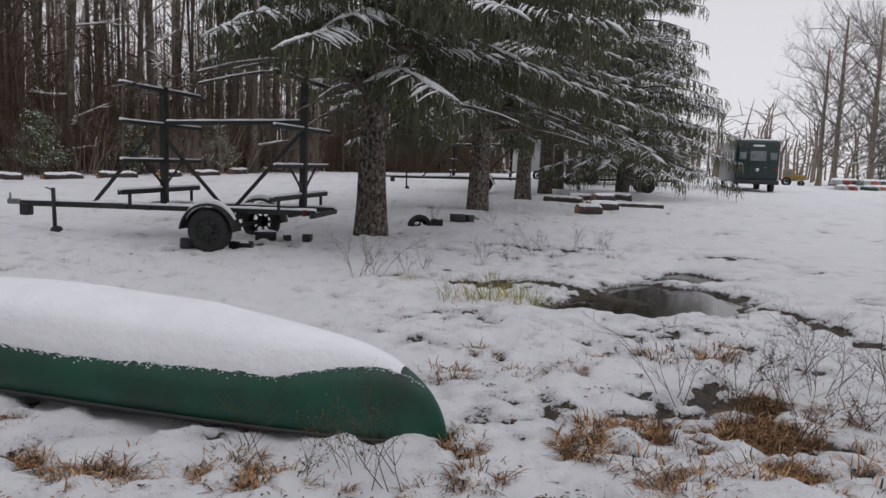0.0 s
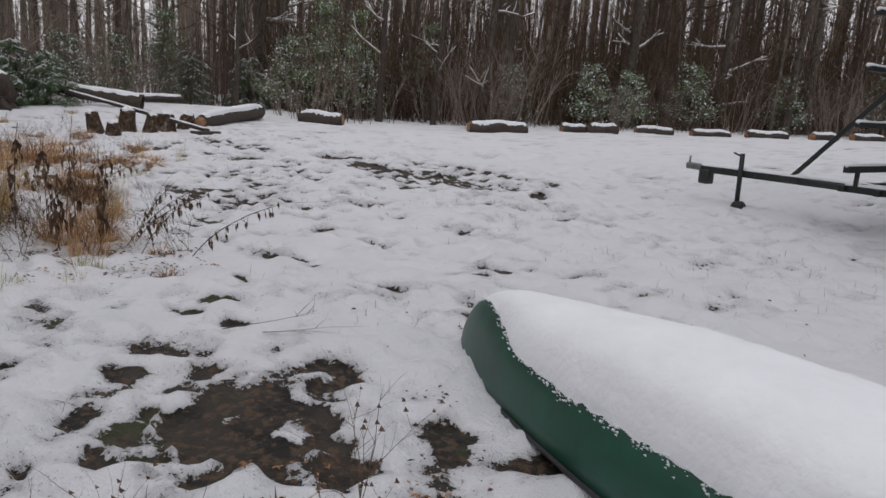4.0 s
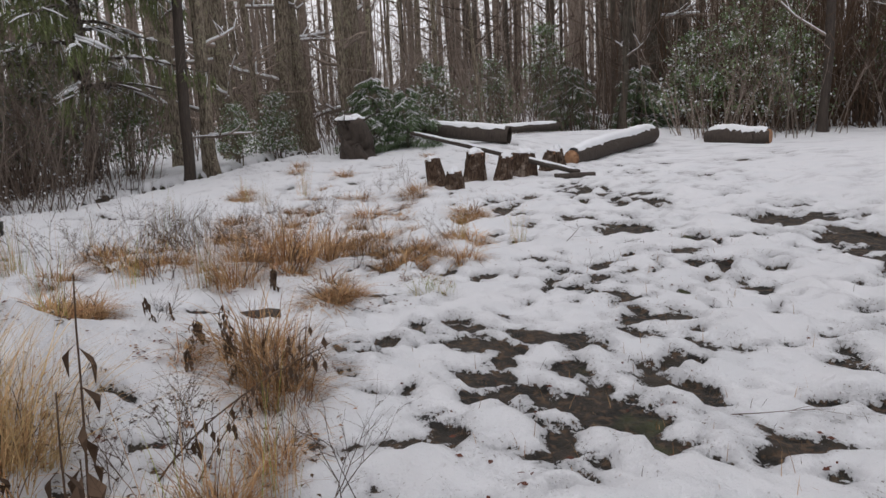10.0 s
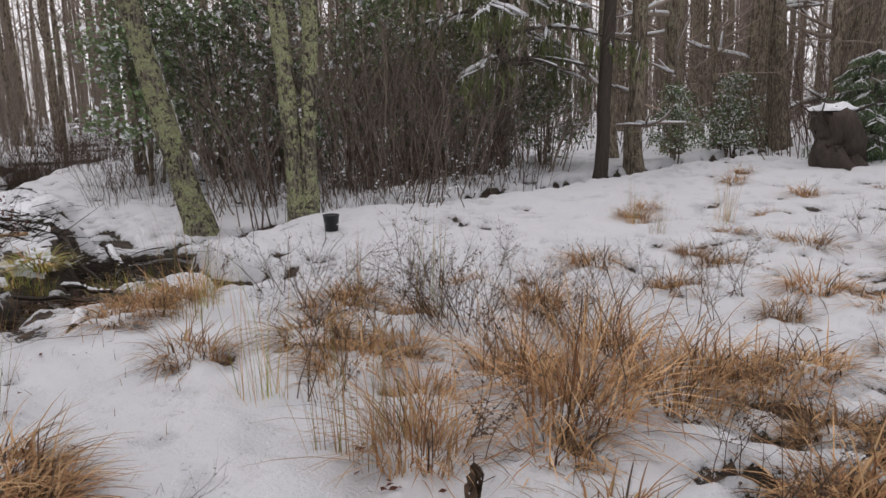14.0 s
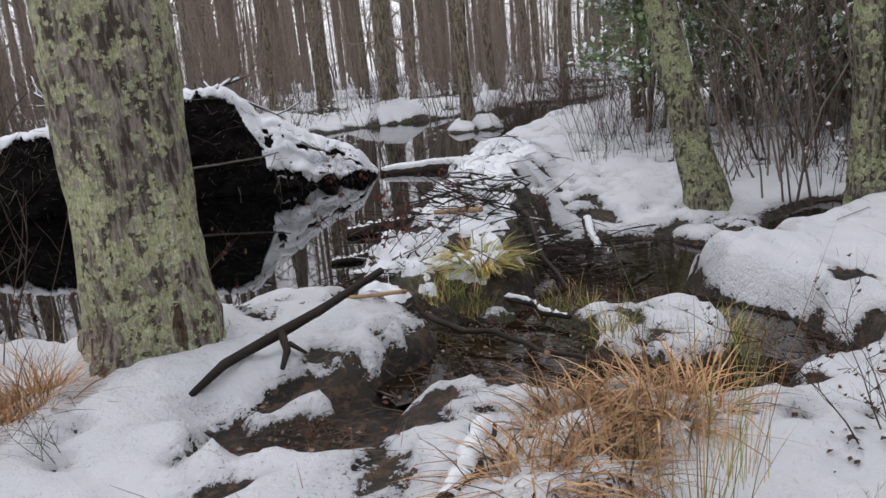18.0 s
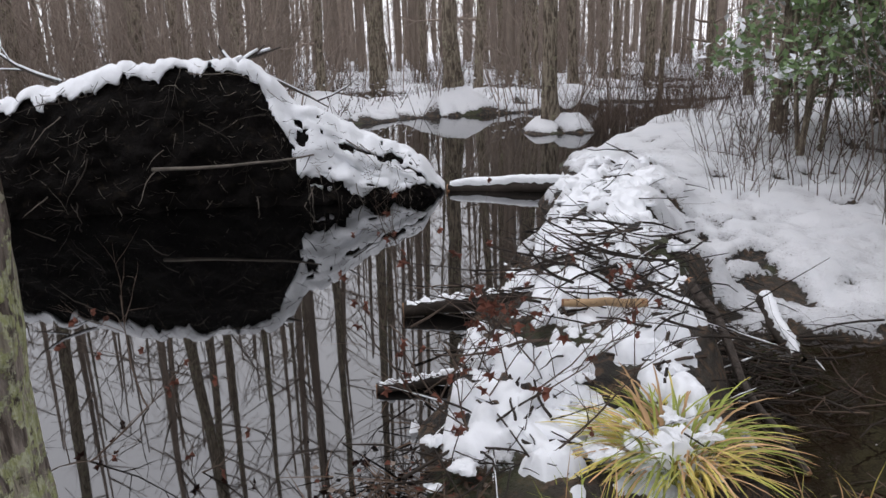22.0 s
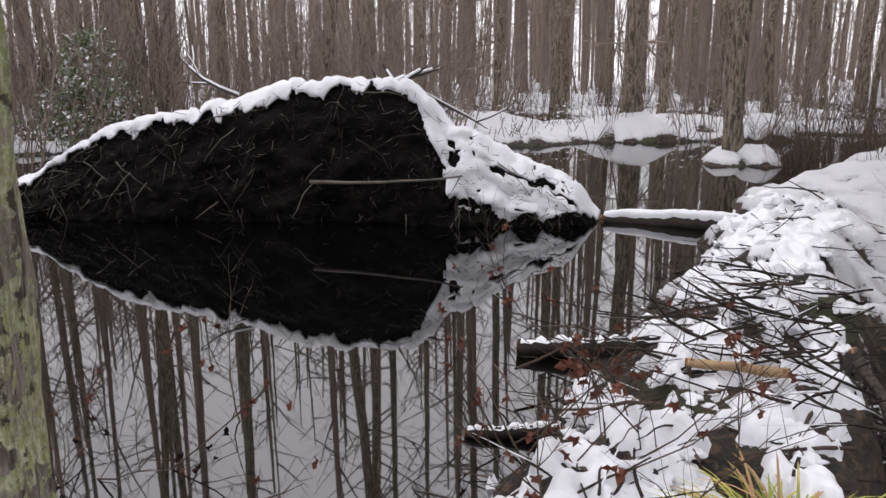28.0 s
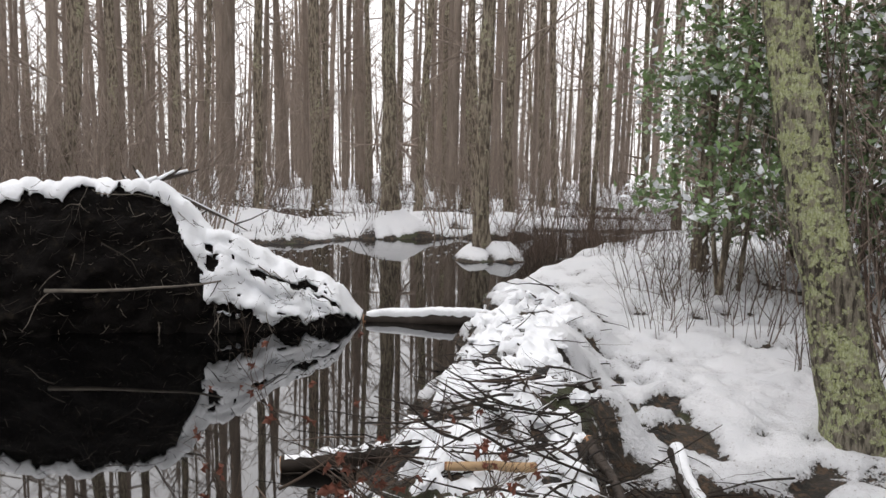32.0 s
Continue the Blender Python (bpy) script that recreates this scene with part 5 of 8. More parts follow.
# ---------------- spruces ----------------
def spruce(m, height, r0, first, spread, seed, label, density=1.0, dense_to=8.0, needle=None, skip_top=0.97, spikes=7):
    r = random.Random(seed)
    th = thing("spruce_tree", m, label, "tree", "row of spruces")
    sh, pts, rad = trunk_shape(height, r0, (r.uniform(-0.01, 0.01), r.uniform(-0.01, 0.01)), r, 30, 34, flare=1.18, crook=0.01, ridge=0.02, top=0.12)
    part("trunk", sh, BARK_SPRUCE, th)
    wood, leaf, snow = Shape(), Shape(), Shape()

    def spray(p, ln, rr):
        q = p + Vector((r.uniform(-0.12, 0.12), r.uniform(-0.12, 0.12), -ln))
        mid = p.lerp(q, 0.45) + Vector((r.uniform(-0.03, 0.03), r.uniform(-0.03, 0.03), 0))
        leaf.tube([p, mid, q], [rr * 0.6, rr, rr * 0.3], 3, 0, cap=False)
        if r.random() < 0.28:
            snow.tube([p + Vector((0, 0, 0.012)), p.lerp(q, 0.18) + Vector((0.006, 0.006, 0)), p.lerp(q, 0.4)], [0.010, rr * 0.9, 0.004], 3, 0, cap=False)
        for _ in range(spikes):
            c = p.lerp(q, r.uniform(0.02, 0.98))
            a = r.uniform(0, 6.28)
            d = Vector((math.cos(a), math.sin(a), -0.9)) * r.uniform(0.06, 0.13)
            w = Vector((-math.sin(a), math.cos(a), 0)) * 0.014
            leaf.add([c - w, c + w, c + d], [(0, 1, 2)])
    h = first
    while h < height * skip_top:
        k = max(0.0, 1 - (h - first) / (height - first))
        L = spread * (0.25 + 0.75 * k ** 0.8)
        for _ in range(r.choice((3, 4, 4)) if h < dense_to else 2):
            a = r.uniform(0, 6.28)
            ln = L * r.uniform(0.65, 1.1)
            d0 = Vector((math.cos(a), math.sin(a), 0.15))
            p = Vector((0, 0, h + r.uniform(-0.15, 0.15)))
            pp = [p]
            n = 8
            for i in range(n):
                t = i / n
                d = Vector((d0.x, d0.y, 0.20 - 0.85 * t + 0.55 * max(0, t - 0.6) * 2))
                p = p + d.normalized() * (ln / n) + Vector((r.uniform(-1, 1), r.uniform(-1, 1), 0)) * 0.04
                pp.append(p)
            wood.tube(pp, [max(0.035 * (1 - 0.85 * i / n) * (0.5 + k), 0.006) for i in range(n + 1)], 4, 0, cap=False)
            bare = first > 1.5 and h < first + 0.8 and r.random() < 0.5
            if r.random() < 0.9:
                s0 = r.randint(1, 3)
                if not bare:
                    for i in range(s0, n):
                        if r.random() < 0.72:
                            c, e = pp[i], pp[i].lerp(pp[i + 1], r.uniform(0.5, 1.0))
                            snow.tube([c + Vector((0, 0, 0.02)), c.lerp(e, 0.5) + Vector((0, 0, 0.03)), e + Vector((0, 0, 0.02))], [0.012, 0.036 * r.uniform(0.5, 1.4), 0.010], 4)
                else:
                    snow.tube([q + Vector((0, 0, 0.02)) for q in pp[2:7]], [0.014 for _ in pp[2:7]], 4)
            steps = int((14 if bare else 30) * density * max(ln / 4, 0.3))
            for j in range(steps):
                t = 0.18 + 0.82 * (j + r.random()) / steps
                i = min(int(t * n), n - 1)
                q = pp[i].lerp(pp[i + 1], t * n - i)
                side = r.choice((-1, 1))
                tip = (0.75 - 0.45 * t) * r.uniform(0.5, 1.1)
                e = q + Vector((-d0.y * side * tip + d0.x * tip * 0.5, d0.x * side * tip + d0.y * tip * 0.5, -0.42 * tip))
                if bare:
                    wood.tube([q, e], [0.006, 0.003], 3, 0, cap=False)
                    continue
                wood.tube([q, e], [0.008, 0.004], 3, 0, cap=False)
                for z in range(4):
                    spray(q.lerp(e, (z + r.random()) / 4), r.uniform(0.15, 0.6) * (0.6 + 0.5 * k), r.uniform(0.009, 0.018))
                if r.random() < (0.8 if needle is None else 0.35):
                    mid = q.lerp(e, 0.55) + Vector((0, 0, 0.02))
                    snow.tube([q + Vector((0, 0, 0.02)), mid, e + Vector((0, 0, -0.02))], [0.012, 0.026 * r.uniform(0.5, 1.4), 0.010], 4)
        h += r.uniform(0.22, 0.40) / density * (1 if h < dense_to else 2.2)
    part("branchwork", wood, BARK_SPRUCE, th)
    tagged(part("foliage", leaf, needle or NEEDLE, th, "drooping dark green needle sprays"), kind="stuff")
    tagged(part("branch_snow", snow, SNOW, th, "snow lining the branches"), kind="stuff")
    return th


sp_a = spruce(pose(-1.32, 13.25, 0.09), 17, 0.255, 2.3, 4.9, 21, "tall spruce with rough brown trunk and drooping snowy branches", 1.15, 6.5)
sp_b = spruce(pose(0.92, 20.4, 0.18), 17, 0.27, 2.2, 5.0, 22, "tall spruce with drooping snow-lined branches", 1.0, 8)
sp_h = spruce(pose(7.6, 31.5, 0.32), 16, 0.26, 0.9, 4.8, 23, "spruce with branches sweeping nearly to the snow", 0.85, 10, spikes=4)
sp_c = spruce(pose(2.75, 25.8, 0.25), 17, 0.27, 2.2, 5.0, 24, "spruce in a row with drooping snowy branches", 0.7, 9, spikes=3)
for x, y, s, rz in ((4.2, 30.8, 1.05, 150), (5.5, 36.2, 1.0, 230), (7.3, 42.5, 1.1, 310), (9.3, 49.0, 1.15, 20)):
    copy_thing(sp_c, pose(x, y, gz(x, y) - 0.02, 0, 0, rz) @ Matrix.Scale(s, 4))
copy_thing(sp_h, pose(12.0, 47.0, 0.48, 0, 0, 130))
copy_thing(sp_h, pose(50.0, 82.0, 0.5, 0, 0, 40) @ Matrix.Scale(1.1, 4))


# ---------------- root plate of the fallen tree ----------------
def build_root_plate():
    a, b = Vector((-10.75, -5.25, 0)), Vector((-15.85, -3.57, 0))
    d = (b - a).normalized()
    nrm = Vector((d.y, -d.x, 0))
    if nrm.y < 0:
        nrm = -nrm
    m = Matrix((( d.x, nrm.x, 0, a.x), (d.y, nrm.y, 0, a.y), (0, 0, 1, 0), (0, 0, 0, 1)))
    th = thing("root_plate", m, "upturned root plate of black peat capped with snow", "root plate")
    r = random.Random(31)
    Ls = (b - a).length
    KS = [0, 0.15, 0.7, 1.35, 2.05, 2.75, 3.25, 3.80, 4.1, 4.6, 5.1, 5.3]
    KH = [0.05, 0.24, 0.56, 0.84, 0.97, 1.15, 1.20, 1.14, 0.84, 0.60, 0.36, 0.05]
    NU, NF, NB = 230, 44, 18
    face, cap = Shape(), Shape()
    rows = NF + NB + 1
    us = np.linspace(0, 5.3, NU + 1)
    crest = np.interp(us, KS, KH) + 0.025 * vn(us, us * 0, 0.18, 41) + 0.02 * vn(us, us * 0 + 3, 0.07, 42)

    def pt(i, j):
        u, h = float(us[i]), max(float(crest[i]), 0.03)
        rough = float(vn(u, j * 0.042, 0.22, 43)) * 0.10 + float(vn(u, j * 0.042, 0.08, 44)) * 0.06
        if j <= NF:
            t = j / NF
            z = -0.25 + (h + 0.25) * t
            bulge = 0.16 * math.sin(math.pi * t) + rough * (1 - 0.5 * t) - 0.10 * t
            return Vector((u, bulge, z))
        t = (j - NF) / NB
        return Vector((u + 0.25 * t, -0.10 - 1.5 * t + rough * 0.4, h - (h + 0.25) * t ** 1.7))
    grid = [[pt(i, j) for j in range(rows)] for i in range(NU + 1)]
    for row in grid:
        face.v.extend(map(tuple, row))
    face.f = [(i * rows + j, (i + 1) * rows + j, (i + 1) * rows + j + 1, i * rows + j + 1) for i in range(NU) for j in range(rows - 1)]
    face.m = [0] * len(face.f)
    part("peat_wall", face, PEAT, th, "wall of wet black peat full of rootlets")
    # snow over the crest, hanging further down on the low flank
    lo = []
    for i, u in enumerate(us):
        k = 2.3 + 1.8 * float(vn(u, 0.0, 0.22, 45)) + 2.0 * float(vn(u, 0.0, 0.08, 46)) + r.uniform(-0.3, 0.5)
        if u > 3.86:
            k = 34 * min(1, (u - 3.80) / 0.4) * (0.8 + 0.4 * float(vn(u, 1.0, 0.13, 47)))
            k = min(k, 26)
        lo.append(max(1, int(NF - k)))
    base = min(lo)
    for i in range(NU):
        for j in range(base, rows - 1):
            if j < lo[i]:
                continue
            q = [grid[i][j], grid[i + 1][j], grid[i + 1][j + 1], grid[i][j + 1]]
            if q[0].x > 3.7 and j < NF and q[0].z < 0.13 + 0.07 * float(vn(q[0].x, 2.0, 0.1, 52)):
                continue
            if j < NF and float(vn(q[0].x, j * 0.04, 0.045, 53)) > 0.86:
                continue
            if q[0].x > 3.8 and j < NF - 1 and float(vn(q[0].x, j * 0.05, 0.19, 48)) + 0.6 * float(vn(q[0].x, j * 0.05, 0.08, 49)) > 0.60:
                continue
            up = []
            for c, jj in zip(q, (j, j, j + 1, j + 1)):
                wig = 0.018 * float(vn(c.x * 1.0, c.y + c.z, 0.12, 49))
                out = Vector((0, 0.016, 0.008)) if jj < NF else Vector((0, 0.008, 0.030))
                up.append(c + out + Vector((0, wig, wig)))
            n = len(cap.v)
            cap.v.extend(map(tuple, up))
            cap.f.append((n, n + 1, n + 2, n + 3))
    cap.m = [0] * len(cap.f)
    bm = bmesh.new()
    me = cap.mesh("snow_cap", [SNOW])
    bm.from_mesh(me)
    bmesh.ops.remove_doubles(bm, verts=bm.verts, dist=0.004)
    for _ in range(1):
        bmesh.ops.smooth_vert(bm, verts=bm.verts, factor=0.5, use_axis_x=True, use_axis_y=True, use_axis_z=True)
    for v in bm.verts:
        v.co.z += 0.016 * float(vn(v.co.x, v.co.y + v.co.z, 0.05, 50)) + 0.010 * float(vn(v.co.x, v.co.y - v.co.z, 0.025, 51))
    bm.to_mesh(me)
    bm.free()
    me.polygons.foreach_set("use_smooth", [True] * len(me.polygons))
    ob = part("snow_cap", me, SNOW, th, "ragged blanket of snow along the crest")
    so = ob.modifiers.new("thickness", "SOLIDIFY")
    so.thickness, so.offset = 0.016, -1
    # dangling roots
    for k in range(60):
        u = r.uniform(0.4, 4.6)
        h = float(np.interp(u, KS, KH))
        z = r.uniform(0.1, max(h - 0.02, 0.15))
        ln = r.uniform(0.08, 0.5)
        g = Shape()
        dirn = Vector((r.uniform(-1, 1), r.uniform(0.1, 0.5), r.uniform(-1.2, 0.2)))
        base = Vector((u, 0.16 * math.sin(math.pi * (z + 0.25) / (h + 0.25)) - 0.02, z))
        pts = bent(base, dirn, ln, 5, 0.3, r, 0.15)
        pts = [Vector((p.x, max(p.y, base.y + 0.02 * i), p.z)) for i, p in enumerate(pts)]
        rr = r.uniform(0.002, 0.007)
        g.tube(pts, [rr * (1 - 0.7 * i / 5) for i in range(6)], 5)
        part("root", g, ROOT if r.random() < 0.6 else WETWOOD, th)
    g = Shape()
    g.tube(bent((3.0, 0.22, 0.42), (1, 0.1, 0.03), 1.25, 8, 0.06, r), [0.016 - 0.0012 * i for i in range(9)], 7)
    part("root", g, ROOT, th, "long pale root")
    # fine hairs
    g = Shape()
    for k in range(900):
        u = r.uniform(0.1, 5.1)
        h = float(np.interp(u, KS, KH))
        z = r.uniform(0.02, max(h, 0.1))
        base = Vector((u, 0.16 * math.sin(math.pi * min(1, (z + 0.25) / (h + 0.25))) - 0.04, z))
        ln = r.uniform(0.04, 0.16)
        e = base + Vector((r.uniform(-1, 1), r.uniform(0.3, 1.0), r.uniform(-1, 0.5))).normalized() * ln
        g.tube([base, base.lerp(e, 0.5) + Vector((0, 0.01, -0.01)), e], [0.003, 0.002, 0.001], 3, r.random() < 0.25, cap=False)
    tagged(part("root_hair", g, [WETWOOD, ROOT], th), kind="stuff")
    # broken limbs of the fallen trunk behind the crest
    g, s = Shape(), Shape()
    r = random.Random(37)
    limb(g, (3.35, -0.35, 1.05), (0.9, -0.3, 0.32), 0.5, 0.05, r, 1, 0, s, 7)
    limb(g, (3.7, -0.5, 1.15), (0.8, -0.3, -0.35), 0.9, 0.022, r, 1, 0, s, 6)
    limb(g, (2.3, -0.2, 1.08), (-0.6, -0.2, 0.10), 0.8, 0.018, r, 1, 0, s, 5)
    tagged(part("broken_limb", g, BARK_DARK, th), kind="stuff")
    part("limb_snow", s, SNOW, th)
    # fallen trunk running back from the plate
    g = Shape()
    g.tube([(2.7, -0.9, 0.6), (2.4, -4, 0.5), (2.1, -9, 0.35)], [0.3, 0.26, 0.16], 12)
    part("fallen_trunk", g, BARK_DARK, th)


build_root_plate()

# ---------------- beaver dam ----------------
def stick_mesh(seed, n=8, wander=0.26):
    r = random.Random(seed)
    sh = Shape()
    pts = bent((-0.5, 0, 0), (1, 0, 0), 1.0, n, wander, r)
    sh.tube(pts, [0.02 * (1 - 0.45 * i / n) * r.uniform(0.85, 1.15) for i in range(n + 1)], 6)
    return sh


def snow_strip_mesh(seed):
    r = random.Random(seed)
    sh = Shape()
    pts = [(-0.42 + 0.84 * i / 8, r.uniform(-0.006, 0.006), 0.018) for i in range(9)]
    sh.tube(pts, [0.004] + [0.016 * r.uniform(0.5, 1.3) for _ in range(7)] + [0.004], 6)
    return sh


def lump_mesh(seed, flat=0.5):
    """A rounded uneven lump, about one metre across."""
    r = random.Random(seed)
    ph = [r.uniform(0, 6.28) for _ in range(4)]
    sh = Shape()
    K, R = 30, 7
    for j in range(R + 1):
        t = j / R * math.pi / 2
        for k in range(K):
            a = 2 * math.pi * k / K
            c, n = math.cos(t) ** 0.7, seed * 3.1
            q = 0.5 * (1 + 0.22 * math.sin(2 * a + ph[0]) + 0.12 * math.sin(3 * a + ph[1]) + 0.30 * float(vn(math.cos(a) + n, math.sin(a) + j * 0.1, 0.33, 3)) + 0.2 * float(vn(math.cos(a) + n, math.sin(a), 0.14, 4)))
            x, y = q * c * math.cos(a), q * c * math.sin(a)
            sh.v.append((x, y, flat * math.sin(t) * (1 + 0.5 * float(vn(x + n, y, 0.2, 5)) + 0.3 * float(vn(x + n, y, 0.09, 6))) - 0.05))
    sh.f = [(j * K + k, j * K + (k + 1) % K, (j + 1) * K + (k + 1) % K, (j + 1) * K + k) for j in range(R) for k in range(K)]
    sh.m = [0] * len(sh.f)
    return sh


STICKS = [stick_mesh(500 + k).mesh("stick", [WETWOOD]) for k in range(6)]
STRIPS = [snow_strip_mesh(520 + k).mesh("stick_snow", [SNOW]) for k in range(4)]
LUMPS = [lump_mesh(540 + k, 0.24).mesh("snow_lump", [SNOW]) for k in range(5)]
dam = thing("beaver_dam", pose(-15.0, -0.8, 0), "snowy beaver dam of dark sticks and mud", "dam")
r = random.Random(61)
DAM = [Vector(p) for p in ((-14.1, 0.25, 0), (-14.5, -0.1, 0), (-15.25, -0.85, 0), (-16.0, -1.75, 0), (-16.8, -2.7, 0), (-17.6, -3.5, 0))]


def dam_point(t):
    t *= len(DAM) - 1
    i = min(int(t), len(DAM) - 2)
    return DAM[i].lerp(DAM[i + 1], t - i), (DAM[i + 1] - DAM[i]).normalized()


def local_to(th, m):
    return th.matrix_basis.inverted() @ m


def put_stick(x, y, dz, ln, thick, rz, ry, snowy, parent=dam):
    m = pose(x, y, gz(x, y) + dz, 0, ry, rz) @ Matrix.Diagonal((ln, thick, thick, 1))
    ob = part("stick", r.choice(STICKS), WETWOOD, parent, m=local_to(parent, m))
    if snowy:
        part("stick_snow", r.choice(STRIPS), SNOW, ob)


for k in range(210):
    p, d = dam_point(r.random() ** 1.1)
    side = Vector((-d.y, d.x, 0))
    off = r.gauss(0.05, 0.30)
    p = p + side * (-off if side.y < 0 else off)
    along = math.degrees(math.atan2(d.y, d.x))
    rz = along + r.gauss(75, 45) if r.random() < 0.55 else along + r.gauss(0, 40)
    put_stick(p.x, p.y, r.uniform(-0.02, 0.035), r.choice((0.12, 0.16, 0.22, 0.3, 0.4, 0.6)) * r.uniform(0.8, 1.2), r.choice((0.1, 0.12, 0.15, 0.18, 0.25, 0.45)), rz, r.uniform(-10, 10), r.random() < 0.4)
for k in range(150):  # brushy tangle on the downstream face
    x, y = r.gauss(-15.45, 0.34), r.gauss(-0.28, 0.26)
    put_stick(x, y, r.uniform(0.0, 0.13), r.uniform(0.15, 0.55), r.choice((0.1, 0.12, 0.15, 0.25)), r.gauss(-25, 45), r.gauss(8, 14), r.random() < 0.15)
for k in range(45):  # sticks along the creek's far bank
    x = r.uniform(-16.6, -15.6)
    y = -0.45 - (x + 16.1) * 0.9 + r.gauss(0, 0.12)
    put_stick(x, y, r.uniform(0.0, 0.06), r.uniform(0.15, 0.5), r.choice((0.12, 0.2, 0.3)), r.uniform(0, 180), r.gauss(0, 8), r.random() < 0.3)
for k in range(45):  # litter at the outlet
    x, y = r.gauss(-13.84, 0.2), r.gauss(0.32, 0.12)
    put_stick(x, y, r.uniform(0.0, 0.06) + max(0, POND - gz(x, y)), r.uniform(0.12, 0.4), r.choice((0.1, 0.14, 0.2)), r.uniform(0, 180), r.gauss(0, 10), r.random() < 0.12)


sh = Shape()
rb = random.Random(64)
for k in range(620):  # fine dark brush packed into the dam
    if k < 520:
        x, y = rb.gauss(-15.6, 0.45), rb.gauss(-0.5, 0.38)
        a = rb.gauss(-0.5, 0.7)
    else:
        p, d = dam_point(rb.random())
        x, y, a = p.x + rb.gauss(0, 0.33), p.y + rb.gauss(0, 0.33), rb.uniform(0, 6.28)
    z = max(gz(x, y), POND if y < shore(x) else -0.33) + rb.uniform(0.0, 0.10)
    ln = rb.uniform(0.12, 0.6)
    pts = bent((x, y, z), (math.cos(a), math.sin(a), rb.gauss(0.0, 0.2)), ln, 4, 0.22, rb)
    w = rb.choice((0.0015, 0.002, 0.003, 0.004, 0.007))
    sh.tube([dam.matrix_basis.inverted() @ q for q in pts], [w, w, w * 0.8, w * 0.6, w * 0.4], 4, rb.choice((0, 0, 0, 1)), cap=False)
tagged(part("brush", sh, [WETWOOD, TWIG], dam, "fine wet black brush"), kind="stuff")


def snow_sheet(parent, pts, width, step, thick, bare, seed):
    """Snow lying in rounded, broken patches along a line."""
    xs = np.arange(min(p[0] for p in pts) - width, max(p[0] for p in pts) + width, step)
    ys = np.arange(min(p[1] for p in pts) - width, max(p[1] for p in pts) + width, step)
    X, Y = np.meshgrid(xs, ys)
    d, _ = near_line(X, Y, pts)
    G = np.maximum(ground_z(X, Y), np.where(Y < shore(X) + 0.1, POND - 0.01, -1))
    gy, gx = np.gradient(G, step)
    n = 0.5 * vn(X, Y, 0.21, seed) + 0.62 * vn(X, Y, 0.1, seed + 1) + 0.6 * vn(X, Y, 0.045, seed + 2) - bare - 1.0 * smooth(0.5, 0.8, d / width) - 3.0 * smooth(0.75, 1.0, d / width)
    n = n - 1.6 * smooth(0.35, 0.8, np.hypot(gx, gy))
    n = np.where(ground_z(X, Y) < POND - 0.015, -1.0, n)
    h = thick * np.clip(n / 0.4, 0, 1) ** 0.6 * (1 + 0.4 * vn(X, Y, 0.08, seed + 3) + 0.5 * vn(X, Y, 0.04, seed + 4))
    Z = G + np.where(n > 0, h + 0.006, -0.012)
    ids, sh = {}, Shape()
    live = n > 0
    for j in range(len(ys) - 1):
        for i in range(len(xs) - 1):
            if live[j:j + 2, i:i + 2].any() and np.ptp(G[j:j + 2, i:i + 2]) < 0.03:
                q = []
                for jj, ii in ((j, i), (j, i + 1), (j + 1, i + 1), (j + 1, i)):
                    if (jj, ii) not in ids:
                        ids[jj, ii] = len(sh.v)
                        sh.v.append(parent.matrix_basis.inverted() @ Vector((xs[ii], ys[jj], Z[jj, ii])))
                    q.append(ids[jj, ii])
                sh.f.append(tuple(q))
    sh.m = [0] * len(sh.f)
    return part("snow_blanket", sh, SNOW, parent, "broken white snow cover")


snow_sheet(dam, [(p.x, p.y, 0) for p in DAM], 0.8, 0.018, 0.046, -0.14, 61)
for k in range(45):
    p, d = dam_point(r.random())
    p = p + Vector((r.gauss(0, 0.2), r.gauss(0, 0.2), 0))
    if gz(p.x, p.y) < POND - 0.01:
        continue
    s = r.uniform(0.05, 0.12)
    part("snow_lump", r.choice(LUMPS), SNOW, dam, m=local_to(dam, pose(p.x, p.y, max(gz(p.x, p.y), POND if p.y < shore(p.x) else -1) + r.uniform(0.02, 0.06), 0, 0, r.uniform(0, 360)) @ Matrix.Diagonal((s, s * r.uniform(0.5, 1), s * r.uniform(0.5, 1.0), 1))))


for x, y, s in ((-17.05, -0.05, 0.4), (-16.9, 0.2, 0.3), (-17.3, 0.15, 0.3), (-16.5, -1.0, 0.3), (-16.75, -0.6, 0.35), (-16.3, -0.42, 0.2), (-16.05, -0.62, 0.16), (-15.9, -0.75, 0.22), (-16.5, -0.2, 0.18), (-16.65, 0.0, 0.24), (-15.75, -0.9, 0.15), (-16.15, -0.85, 0.25), (-16.4, -0.65, 0.14)):
    if gz(x, y) < -0.02:
        continue
    ob = new("snow_mound", LUMPS[int(s * 100) % 5])
    ob.matrix_basis = pose(x, y, max(gz(x, y), -0.27), 0, 0, 200 * s) @ Matrix.Diagonal((s, s * 0.75, s * 0.9, 1))
    tagged(ob, "rounded snow mound beside the creek", "snow", "snow mounds by the creek")


